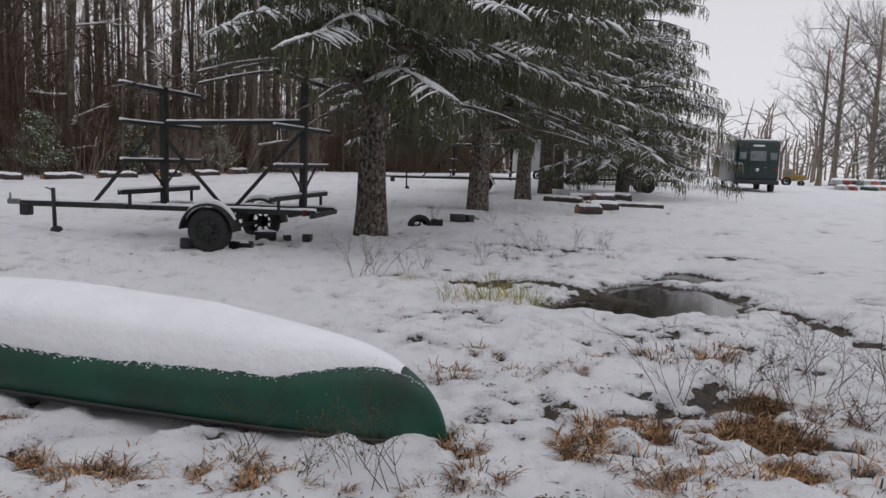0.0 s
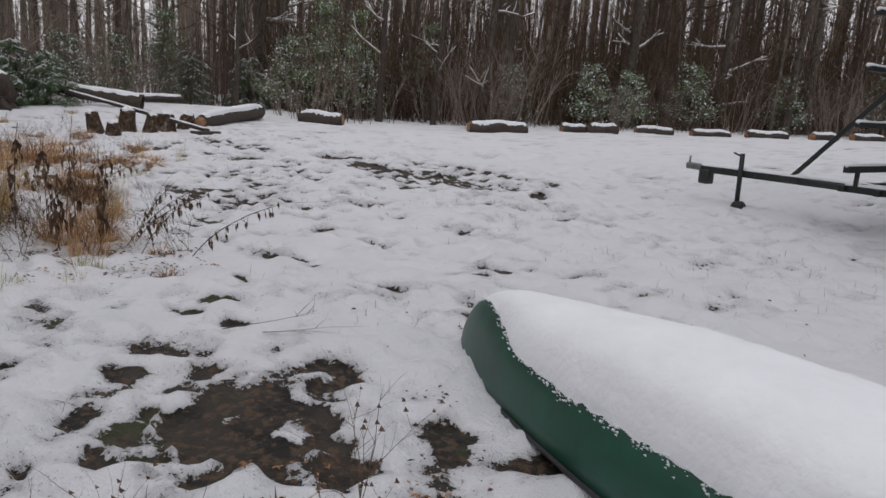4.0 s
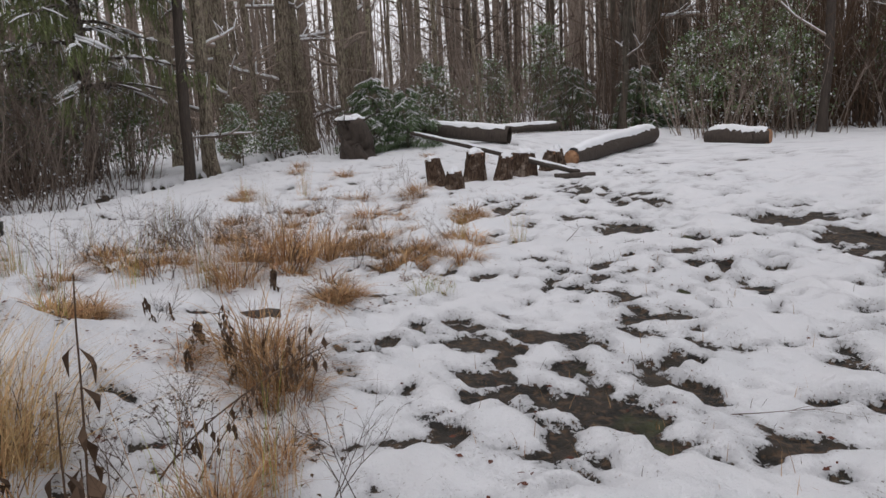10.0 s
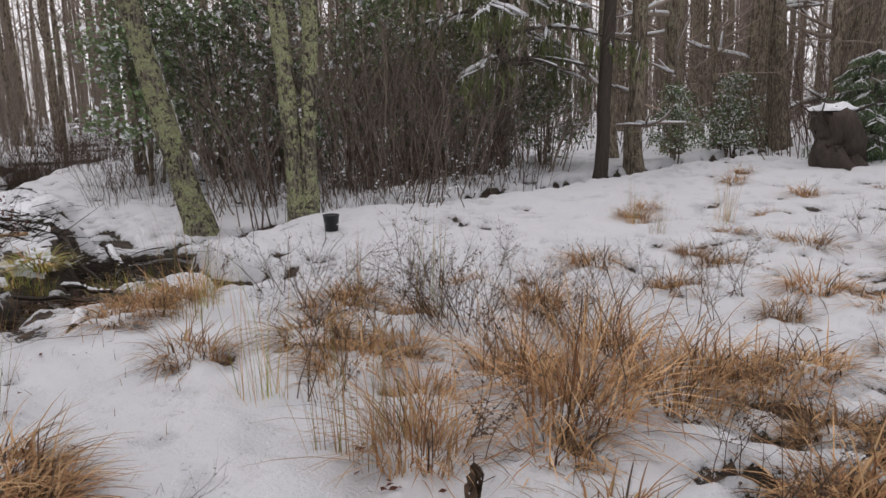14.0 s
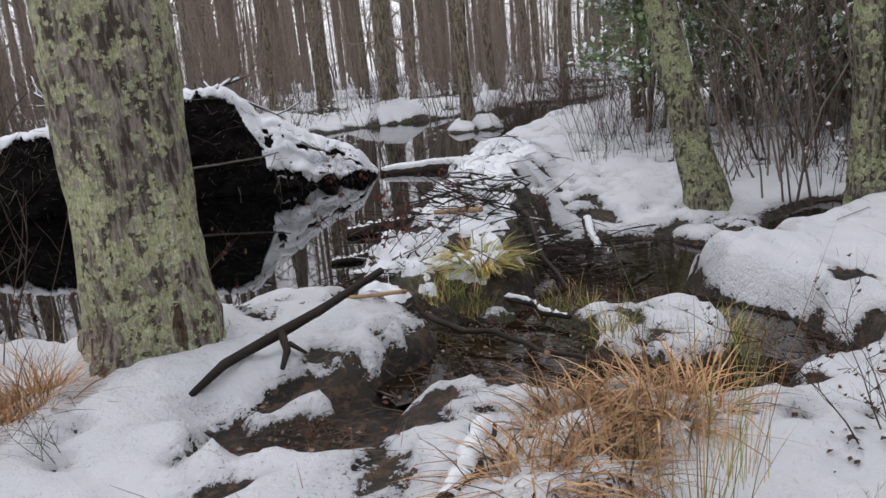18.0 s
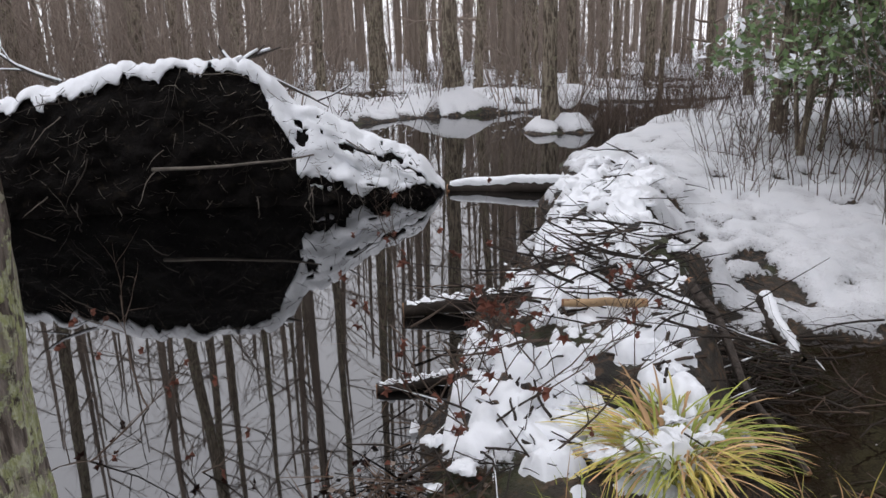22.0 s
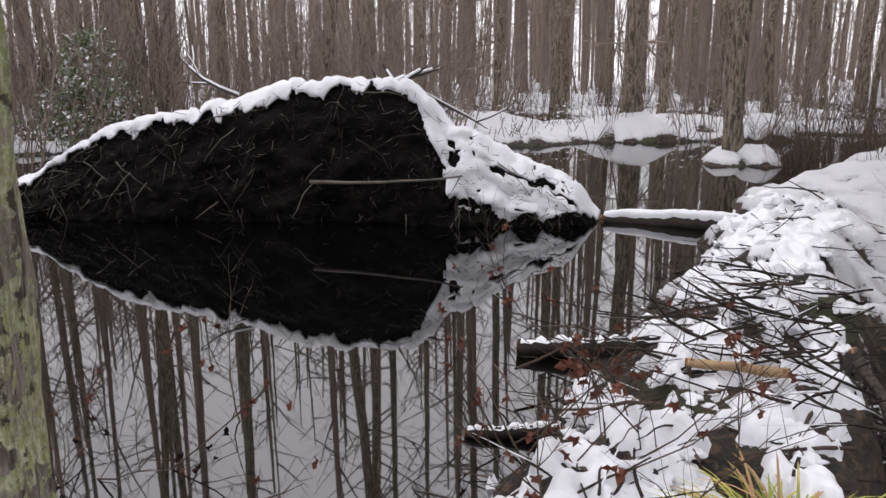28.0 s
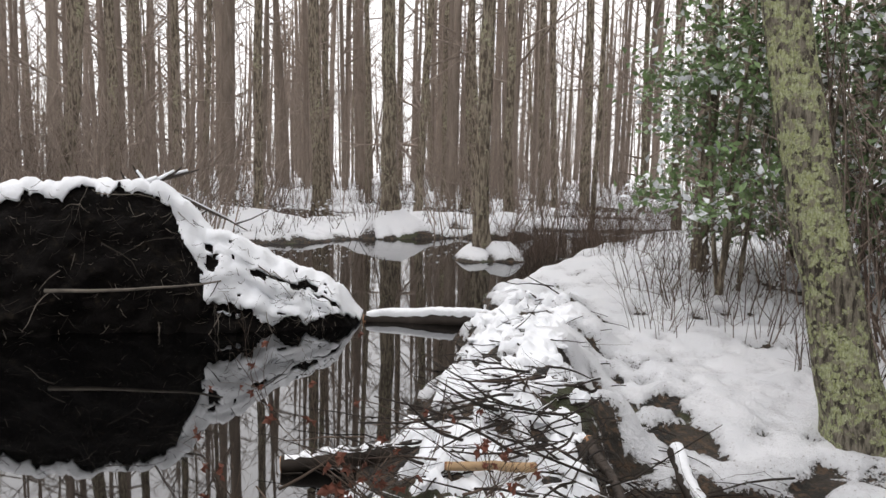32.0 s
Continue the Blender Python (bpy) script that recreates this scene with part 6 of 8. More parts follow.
def log_thing(name, a, b, ra, rb, mat, label, category="log", snow=0.0, group="", sides=16, cut=True, seed=0, wob=0.06, crook=0.06, patchy=False):
    """A lying log from a to b, with cut faces and snow along the top."""
    r = random.Random(seed)
    a, b = Vector(a), Vector(b)
    mid = (a + b) / 2
    th = thing(name, Matrix.Translation(mid), label, category, group)
    n = 14
    w0 = [r.uniform(0, 6.28) for _ in range(3)]
    pts = [(a - mid).lerp(b - mid, i / n) + Vector((math.sin(i * 0.62 + w0[0]) + 0.4 * math.sin(i * 1.5), math.sin(i * 0.55 + w0[1]) + 0.4 * math.sin(i * 1.3 + 1), 0.4 * math.sin(i * 0.7 + w0[2]))) * ra * crook for i in range(n + 1)]
    rad = [(ra + (rb - ra) * i / n) for i in range(n + 1)]
    sh = Shape()
    ph = [r.uniform(0, 6.28) for _ in range(3)]
    sh.tube(pts, rad, sides, 0, False, 0, lambda t, i: 1 + wob * math.sin(3 * t + ph[0] + i * 0.4) + wob * 0.6 * math.sin(7 * t + ph[1] + i))
    part("bark", sh, mat, th)
    if cut:
        d = (b - a).normalized()
        for p, q, rr in ((pts[0], -1, ra), (pts[-1], 1, rb)):
            c = Shape()
            c.tube([p - d * 0.02 * q, p + d * 0.006 * q], [rr * 0.97, rr * 0.93], sides)
            part("cut_face", c, CUTWOOD, th, "sawn reddish cut face")
    if snow:
        s = Shape()
        m = 30
        K = 7
        for i in range(m + 1):
            t = 0.02 + 0.96 * i / m
            u = min(int(t * n), n - 1)
            p = pts[u].lerp(pts[u + 1], t * n - u)
            if patchy:
                e_p = 1.0 if math.sin(i * 1.7 + ph[0]) + 0.8 * math.sin(i * 0.6 + ph[1]) > -0.1 else -0.6
            rr = ra + (rb - ra) * t
            ax = (b - a).normalized()
            sd = Vector((-ax.y, ax.x, 0)).normalized()
            e = min(1, 6 * min(t, 1 - t)) ** 0.5 * (e_p if patchy else 1)
            w = 0.55 + 0.5 * r.random()
            for k in range(K):
                an = math.pi * (0.5 + (k / (K - 1) - 0.5) * 0.58 * w)
                q = rr + snow * math.sin(math.pi * k / (K - 1)) ** 0.6 * e * r.uniform(0.85, 1.1)
                s.v.append(p + sd * (q * math.cos(an)) + Vector((0, 0, q * math.sin(an) + 0.004)))
        s.f = [(i * K + k, i * K + k + 1, (i + 1) * K + k + 1, (i + 1) * K + k) for i in range(m) for k in range(K - 1)]
        s.m = [0] * len(s.f)
        ob = part("log_snow", s, SNOW, th, "thick line of snow")
    return th


def lz(x, y, up):
    return (x, y, gz(x, y) + up)


log_thing("drift_log", (-14.30, -1.08, 0.09), (-14.92, -0.83, 0.13), 0.036, 0.045, WETWOOD, "black waterlogged log with a line of snow", snow=0.012, seed=1, crook=0.2, patchy=True)
log_thing("drift_log", (-13.89, -0.41, 0.07), (-14.20, -0.31, 0.09), 0.018, 0.024, WETWOOD, "short black waterlogged stick in the pond", snow=0.010, seed=2, crook=0.2, patchy=True)
log_thing("drift_log", (-15.90, -3.74, 0.06), (-16.78, -3.12, 0.10), 0.05, 0.06, WETWOOD, "snow-covered log lying across the pond's end", snow=0.05, seed=3, crook=0.35)
log_thing("peeled_stick", (-14.68, -0.37, 0.27), (-14.97, -0.23, 0.26), 0.016, 0.018, PALEWOOD, "peeled pale stick on the dam", "stick", seed=4, crook=0.3)
log_thing("peeled_stick", (-13.47, 0.64, 0.175), (-13.82, 0.78, 0.165), 0.009, 0.011, PALEWOOD, "peeled yellow-brown stick on the snow", "stick", seed=5, crook=0.3)
log_thing("sunken_branch", (-13.86, 0.88, 0.05), (-14.16, 1.52, -0.03), 0.016, 0.011, WETWOOD, "thin wet branch lying across the mud", "branch", snow=0.0, seed=6, crook=1.6, patchy=True)
log_thing("sunken_branch", (-15.44, -0.46, 0.22), (-15.15, 0.40, -0.22), 0.022, 0.014, BARK_DARK, "slanting stick running down to the creek", "branch", snow=0.0, seed=7, crook=0.9, patchy=True)
log_thing("sunken_branch", (-14.16, 1.52, -0.03), (-14.35, 1.95, -0.05), 0.011, 0.006, WETWOOD, "thin wet branch lying across the mud", "branch", snow=0.0, seed=8, crook=1.8, patchy=True)
log_thing("snowy_log", (-14.12, 0.13, 0.09), (-14.40, 0.62, 0.0), 0.04, 0.032, WETWOOD, "wet log under broken snow beside the sedge", snow=0.03, seed=13, crook=0.5, cut=False)
log_thing("snowy_log", (-14.40, 0.62, -0.02), (-14.62, 1.12, -0.10), 0.02, 0.014, WETWOOD, "thin wet log under broken snow below the sedge", snow=0.014, seed=14, crook=1.2, cut=False, patchy=True)
log_thing("bank_log", lz(-16.55, -0.95, 0.05), lz(-16.22, -0.45, 0.06), 0.05, 0.045, WETWOOD, "log under smooth snow at the creek", snow=0.02, seed=9, crook=0.2, cut=False)
log_thing("bank_log", lz(-16.17, -0.55, 0.03), (-15.95, -0.2, -0.2), 0.016, 0.012, BARK, "grey broken stick at the creek", snow=0.0, seed=10, crook=0.6, patchy=True, cut=False)
log_thing("meadow_log", (-11.64, 4.58, 0.10), (-11.50, 5.06, 0.10), 0.045, 0.05, BARK_DARK, "rotting dark log in the meadow grass", seed=11, wob=0.12, crook=0.15, cut=False)
log_thing("meadow_log", lz(-13.0, 2.56, 0.04), lz(-13.32, 2.24, 0.04), 0.042, 0.045, BARK_DARK, "short log under snow among grass", snow=0.022, seed=12, cut=False, crook=0.5, patchy=True)

# forked black branch by the maple
th = thing("fallen_branch", pose(-12.70, 1.17, 0.02), "wet black forked branch thrust into the snow", "branch")
g = Shape()
g.tube([(0.06, 0.03, 0.10), (-0.10, -0.02, 0.17), (-0.34, -0.07, 0.22), (-0.52, -0.06, 0.27), (-0.87, -0.10, 0.375)], [0.013, 0.02, 0.024, 0.021, 0.015], 9, 0, True, 0.2, lambda t, i: 1 + 0.16 * math.sin(3 * t + i * 2.1))
part("stem", g, WETWOOD, th)
g = Shape()
g.tube([(-0.36, -0.06, 0.225), (-0.35, 0.02, 0.17), (-0.30, 0.09, 0.13)], [0.02, 0.016, 0.01], 7)
g.tube([(-0.37, -0.01, 0.19), (-0.42, 0.05, 0.15)], [0.013, 0.007], 6)
part("fork", g, WETWOOD, th)

# ---------------- logs and stumps of the clearing ----------------
ROW = [((-17.85, 18.6), (-17.15, 20.4), 0.20), ((-17.6, 22.9), (-17.1, 23.7), 0.16), ((-17.0, 23.7), (-16.5, 24.6), 0.19), ((-16.8, 26.3), (-15.9, 27.5), 0.15), ((-15.4, 28.0), (-14.8, 29.7), 0.14), ((-14.4, 30.3), (-13.3, 31.6), 0.16), ((-12.9, 32.8), (-12.5, 34.4), 0.17), ((-12.2, 35.5), (-11.6, 37.2), 0.16), ((-11.5, 39), (-11.2, 41), 0.18), ((-10.8, 43), (-10.2, 45), 0.18), ((-21.15, 14.75), (-20.0, 15.5), 0.2)]
for k, ((x0, y0), (x1, y1), rr) in enumerate(ROW):
    log_thing("cut_log", lz(x0, y0, rr * 0.75), lz(x1, y1, rr * 0.75), rr, rr * 0.92, BARK_DARK, "dark cut log topped with snow at the clearing's edge", snow=0.07, group="row of logs at the wood's edge", seed=70 + k, wob=0.10, crook=0.25)
log_thing("felled_trunk", lz(-19.0, 10.5, 0.14), lz(-21.6, 13.6, 0.24), 0.15, 0.19, BARK_DARK, "long felled trunk under snow, sawn at its end", snow=0.10, seed=90)
log_thing("fallen_tree", lz(-24.6, 7.9, 0.65), lz(-22.6, 10.6, 0.22), 0.12, 0.20, BARK_DARK, "leaning fallen trunk dusted with snow", snow=0.06, seed=91, cut=False)
log_thing("fallen_tree", lz(-25.0, 9.6, 0.25), lz(-24.2, 12.5, 0.2), 0.08, 0.1, BARK_DARK, "thin fallen trunk under snow", snow=0.06, seed=92, cut=False)
log_thing("propped_pole", lz(-17.35, 9.9, 0.10), lz(-19.5, 7.7, 0.75), 0.045, 0.03, BARK_DARK, "thin pole leaning over the stumps", "pole", snow=0.02, seed=93, cut=False)
log_thing("bent_branch", lz(-17.4, 9.5, 0.06), lz(-17.2, 10.1, 0.05), 0.06, 0.05, BARK_DARK, "dark branch lying by the stumps", "branch", seed=94, cut=False)


def stump(x, y, h, rr, seed, lean=(0, 0), label="sawn tree stump with pale reddish sides"):
    r = random.Random(seed)
    th = thing("stump", pose(x, y, gz(x, y) - 0.02), label, "stump", "stumps by the meadow")
    ph = r.uniform(0, 6)
    pts = [(lean[0] * i / 6, lean[1] * i / 6, h * i / 6) for i in range(7)]
    sh = Shape().tube(pts, [rr * (1.25 - 0.06 * i) for i in range(7)], 20, 0, False, 0, lambda t, i: 1 + 0.07 * math.sin(5 * t + ph) + 0.05 * math.sin(11 * t + i) + r.uniform(-0.03, 0.03))
    part("bark", sh, STUMPBARK, th)
    top = Shape().tube([(lean[0], lean[1], h - 0.05), (lean[0], lean[1], h - 0.004)], [rr * 0.86, rr * 0.82], 20)
    part("cut_face", top, CUTWOOD, th)
    s = lump_mesh(seed + 9, 0.22)
    part("stump_snow", s, SNOW, th, "cushion of snow", m=pose(lean[0], lean[1], h) @ Matrix.Diagonal((rr * 1.5, rr * 1.5, 0.35, 1)))


for x, y, h, rr, sd, ln in ((-17.95, 7.75, 0.52, 0.16, 1, (-0.12, -0.05)), (-17.3, 7.85, 0.36, 0.15, 2, (0, 0)), (-17.95, 8.35, 0.58, 0.19, 3, (0.02, 0.03)), (-17.75, 8.75, 0.5, 0.15, 4, (0, 0.08)), (-18.1, 9.25, 0.5, 0.24, 5, (0, 0)), (-18.35, 9.75, 0.46, 0.14, 6, (0.05, 0.1)), (-18.7, 10.15, 0.42, 0.12, 7, (0, -0.05))):
    stump(x, y, 0.88 * h, 0.84 * rr, sd, ln)

# snag: dark broken trunk
th = thing("snag", pose(-22.6, 7.1, gz(-22.6, 7.1) - 0.05), "black rotten snag capped with snow", "stump")
r2 = random.Random(8)
sh = Shape().tube([(0.05 * math.sin(i * 0.8), 0.07 * math.cos(i * 0.7), 0.98 * i / 16) for i in range(17)], [0.44, 0.38, 0.33, 0.31, 0.30, 0.29, 0.30, 0.32, 0.31, 0.29, 0.30, 0.31, 0.28, 0.27, 0.25, 0.19, 0.08], 34, 0, True, 0, lambda t, i: 1 + 0.20 * math.sin(3 * t + i * 0.35) + 0.12 * math.sin(7 * t - i * 0.8) + r2.uniform(-0.12, 0.12))
part("trunk", sh, BARK_DARK, th)
part("snow_cap", lump_mesh(77, 0.3), SNOW, th, "cushion of snow", m=pose(0.04, -0.08, 0.93) @ Matrix.Diagonal((0.40, 0.50, 0.3, 1)))
for k in range(5):
    g = Shape()
    limb(g, (0, 0, 0.25 + 0.13 * k), (math.cos(1.9 * k), math.sin(1.9 * k), 0.35), 0.65, 0.035, r2, 1, 0, None, 6)
    part("broken_root", g, BARK_DARK, th)

# bucket
th = thing("bucket", pose(-17.11, 1.69, top_z(-17.11, 1.69) - 0.01) @ Matrix.Scale(0.82, 4), "black plastic bucket standing in the snow", "bucket")
sh = Shape()
prof = [(0.085, 0.0), (0.105, 0.20), (0.112, 0.20), (0.112, 0.215), (0.098, 0.215), (0.08, 0.02)]
for rr, z in prof:
    for k in range(24):
        sh.v.append((rr * math.cos(k * math.pi / 12), rr * math.sin(k * math.pi / 12), z))
sh.f = [(j * 24 + k, j * 24 + (k + 1) % 24, (j + 1) * 24 + (k + 1) % 24, (j + 1) * 24 + k) for j in range(5) for k in range(24)] + [tuple(range(23, -1, -1)), tuple(range(120, 144))]
sh.m = [0] * len(sh.f)
part("pail", sh, BLACKPL, th)
part("rim_snow", lump_mesh(5, 0.1), SNOW, th, "snow filling the bucket", m=pose(0, 0, 0.10) @ Matrix.Diagonal((0.15, 0.15, 0.35, 1)))

# sign
SIGN = (-10.6, 3.43)
th = thing("sign", pose(SIGN[0], SIGN[1], gz(*SIGN) + 0.04, 0, 22, 98) @ Matrix.Scale(0.66, 4), "brown wooden sign with routed pale lettering", "sign")
wood = material("brown_sign_board", (0.045, 0.026, 0.018), rough=0.7, var=0.35, scale=6, stretch=(1, 1, 8), bump=0.3, bscale=20)
paint = material("pale_letter_paint", (0.55, 0.45, 0.28), rough=0.7, var=0.2, scale=20, bump=0.1)
part("board", Shape().box((0, 0, 0.62), (0.52, 0.03, 0.30), None, 0, 0.006), wood, th, smooth_faces=False)
part("post", Shape().box((0.03, 0.045, 0.08), (0.07, 0.05, 1.44), None, 0, 0.008), wood, th, smooth_faces=False)
sn = Shape().tube([(-0.255 + 0.51 * i / 10, 0, 0.773) for i in range(11)], [0.016 + 0.005 * math.sin(i * 2.3) for i in range(11)], 7)
part("board_snow", sn, SNOW, th)


def words(text, size, x, y, z, parent, mat):
    cu = bpy.data.curves.new("lettering", "FONT")
    cu.body, cu.size, cu.extrude, cu.align_x = text, size, 0.003, "CENTER"
    cu.materials.append(mat)
    ob = new("lettering", cu)
    ob.parent = parent
    ob.matrix_basis = pose(x, y, z, 90, 0, 0)
    return ob


words("NO", 0.12, 0.04, -0.018, 0.65, th, paint)
words("SWIMMING", 0.092, 0.0, -0.018, 0.52, th, paint)

# ---------------- vegetation ----------------
def blade(sh, base, azim, tilt, ln, w, r, droop=0.5, seg=3, mat=0):
    """A curved ribbon of grass."""
    p = Vector(base)
    d = Vector((math.cos(azim) * math.sin(tilt), math.sin(azim) * math.sin(tilt), math.cos(tilt)))
    s = Vector((-math.sin(azim), math.cos(azim), 0)) * w * 0.5
    vs = []
    for i in range(seg + 1):
        k = 1 - i / seg
        if i < seg:
            vs += [p - s * (0.35 + 0.65 * k), p + s * (0.35 + 0.65 * k)]
        else:
            vs.append(p)
        p = p + d * (ln / seg)
        d = (d + Vector((math.cos(azim), math.sin(azim), -0.6)) * droop / seg).normalized()
    fs = [(2 * i, 2 * i + 1, 2 * i + 3, 2 * i + 2) for i in range(seg - 1)] + [(2 * seg - 2, 2 * seg - 1, 2 * seg)]
    sh.add(vs, fs, mat)


def grass_mesh(seed, n, ln, rad, droop, w=0.005, tiltmax=0.6, mats=None, mix=0.25):
    r = random.Random(seed)
    sh = Shape()
    for _ in range(n):
        a = r.uniform(0, 6.28)
        q = rad * math.sqrt(r.random())
        az = a + r.gauss(0, 0.7)
        if r.random() < 0.25:
            az = r.uniform(0, 6.28)
        blade(sh, (q * math.cos(a), q * math.sin(a), -0.03), az, abs(r.gauss(0.0, tiltmax)), ln * r.choice((0.45, 0.6, 0.8, 1.0, 1.1)) * r.uniform(0.8, 1.1), w * r.uniform(0.6, 1.3), r, droop * r.uniform(0.3, 1.6), 4 if ln > 0.3 else 3, 0 if r.random() > mix else r.choice((1, 1, (len(mats) if mats else 2) - 1)))
    return sh.mesh("grass_clump", mats or [DRY, DRY_RED], False)


TRODDEN = [(-6.0, 4.7, 0), (-8.5, 5.7, 0), (-10.3, 5.75, 0), (-11.5, 5.1, 0), (-12.2, 4.0, 0), (-12.6, 2.9, 0), (-13.15, 1.75, 0), (-13.4, 1.8, 0)]


def veg(name, me, x, y, s, rz, label, cat, group, dz=0.0, tilt=0.0, sz=1.0):
    """A plant at its place, unless that lies on the trodden way."""
    if near_line(np.array([x]), np.array([y]), TRODDEN)[0][0] < 0.42:
        return None
    ob = new(name, me)
    ob.matrix_basis = pose(x, y, max(gz(x, y) + 0.015, top_z(x, y) - 0.025) + dz, tilt, 0, rz) @ Matrix.Diagonal((s, s, s * sz, 1))
    return tagged(ob, label, cat, group)


FLOP = [grass_mesh(600 + k, 340, 0.34, 0.17, 2.6, 0.008, 0.95, [DRY, DRY_RED, STALK], 0.5) for k in range(3)]
TALL = [grass_mesh(610 + k, 300, 0.50, 0.17, 1.7, 0.006, 0.62, [DRY, DRY_RED, STALK], 0.55) for k in range(3)]
RUSS = [grass_mesh(620 + k, 330, 0.14, 0.16, 2.6, 0.009, 0.95, [DRY_RED, STALK, DRY], 0.55) for k in range(3)]
RUSH = [grass_mesh(630 + k, 40, 0.75, 0.12, 0.15, 0.004, 0.2, [DRY, GREEN], 0.35) for k in range(2)]
STRAW = material("pale_straw", (0.60, 0.45, 0.25), rough=0.9, var=0.3, scale=4, bump=0, rand=0.45, spec=0.15)
PALE = [grass_mesh(635 + k, 260, 0.80, 0.17, 1.0, 0.006, 0.38, [STRAW, DRY, STALK], 0.35) for k in range(2)]
GRN = [grass_mesh(640 + k, 90, 0.26, 0.18, 0.9, 0.006, 0.6, [GREEN, DRY], 0.3) for k in range(2)]
r = random.Random(62)
TALLSPOTS = [(-10.35, 4.95, 0.95), (-10.15, 5.05, 0.8), (-13.01, 5.20, 1.25), (-13.42, 5.52, 1.2), (-13.84, 5.16, 1.1), (-13.32, 4.85, 1.05), (-10.80, 4.89, 1.05), (-10.53, 5.01, 0.95), (-11.36, 4.60, 0.9), (-12.49, 4.75, 1.0), (-11.77, 4.34, 0.9), (-14.56, 4.65, 0.8), (-8.36, 4.39, 0.95), (-8.62, 4.18, 0.9), (-8.05, 4.23, 0.8), (-12.13, 0.88, 0.7), (-11.87, 1.24, 0.7), (-8.88, 4.54, 0.8), (-9.29, 4.75, 0.7), (-9.60, 4.96, 0.6)]
FLOPSPOTS = [(-13.05, 2.75), (-13.2, 2.55), (-13.6, 2.4), (-13.75, 2.5), (-14.07, 3.46), (-11.76, 3.64), (-10.07, 3.56), (-9.04, 3.45), (-8.82, 3.64), (-11.83, 4.02), (-9.57, 3.39), (-9.9, 3.75), (-9.3, 3.7), (-12.45, 4.27), (-12.55, 4.1), (-12.35, 4.4), (-11.61, 3.82), (-11.5, 3.7), (-11.89, 5.38), (-12.0, 5.5), (-12.71, 6.15), (-12.9, 6.52), (-13.55, 6.93), (-13.34, 4.31), (-13.86, 5.77), (-12.75, 3.52), (-12.9, 3.4), (-13.39, 2.7), (-18.65, 4.73), (-17.72, 5.67), (-15.06, 7.36), (-15.18, 6.56), (-12.71, 6.65), (-13.52, 4.33), (-14.71, 4.54), (-16.72, 5.46), (-18.48, 4.75), (-18.69, 6.06), (-13.55, 6.51), (-13.92, 6.91), (-15.14, 7.38), (-11.94, 5.48), (-12.76, 6.19), (-13.95, 6.04), (-13.06, 4.09), (-12.80, 3.55), (-14.63, 7.35), (-13.94, 2.53), (-14.20, 3.51), (-13.84, 2.22), (-12.04, 5.49), (-11.87, 4.07), (-14.77, 7.24), (-13.70, 5.87), (-13.17, 6.16), (-16.28, 5.71), (-19.00, 4.81), (-13.04, 6.40), (-10.43, 5.21), (-11.40, 5.02), (-10.84, 5.27), (-12.29, 3.72), (-15.08, 4.03), (-15.90, 4.75), (-17.35, 6.09), (-15.49, 6.20), (-16.11, 6.82), (-16.93, 7.12), (-17.55, 7.43), (-15.39, 5.37), (-12.18, 3.20), (-11.57, 3.91), (-12.91, 4.54), (-13.32, 3.82), (-14.04, 4.03), (-10.95, 4.54), (-11.98, 1.03), (-11.77, 0.72), (-14.87, 6.09), (-14.35, 6.51), (-17.04, 6.40), (-20.14, 6.51), (-21.07, 5.78), (-21.89, 5.78), (-20.45, 7.43), (-21.68, 8.47), (-20.86, 9.29), (-12.60, 5.16), (-12.39, 5.47), (-13.53, 4.85)]
for k, (x, y, s) in enumerate(TALLSPOTS):
    veg("grass_clump", TALL[k % 3], x, y, s, r.uniform(0, 360), "tall clump of dry straw-coloured grass in snow", "grass", "dry grass clumps", tilt=r.uniform(-8, 8))
for k, (x, y, s) in enumerate([(-9.95, 3.72, 0.9), (-9.72, 3.8, 1.0), (-9.55, 3.9, 1.0), (-9.8, 4.0, 0.8)]):
    veg("grass_clump", PALE[k % 2], x, y, s, r.uniform(0, 360), "tall pale straw bending over the snow", "grass", "dry grass clumps", tilt=r.uniform(-10, 10))
for k, (x, y) in enumerate(FLOPSPOTS):
    veg("grass_clump", FLOP[k % 3], x + r.uniform(-0.08, 0.08), y + r.uniform(-0.08, 0.08), r.uniform(0.6, 1.1), r.uniform(0, 360), "flattened clump of tawny dead grass in snow", "grass", "dry grass clumps", sz=r.uniform(0.7, 1.1))
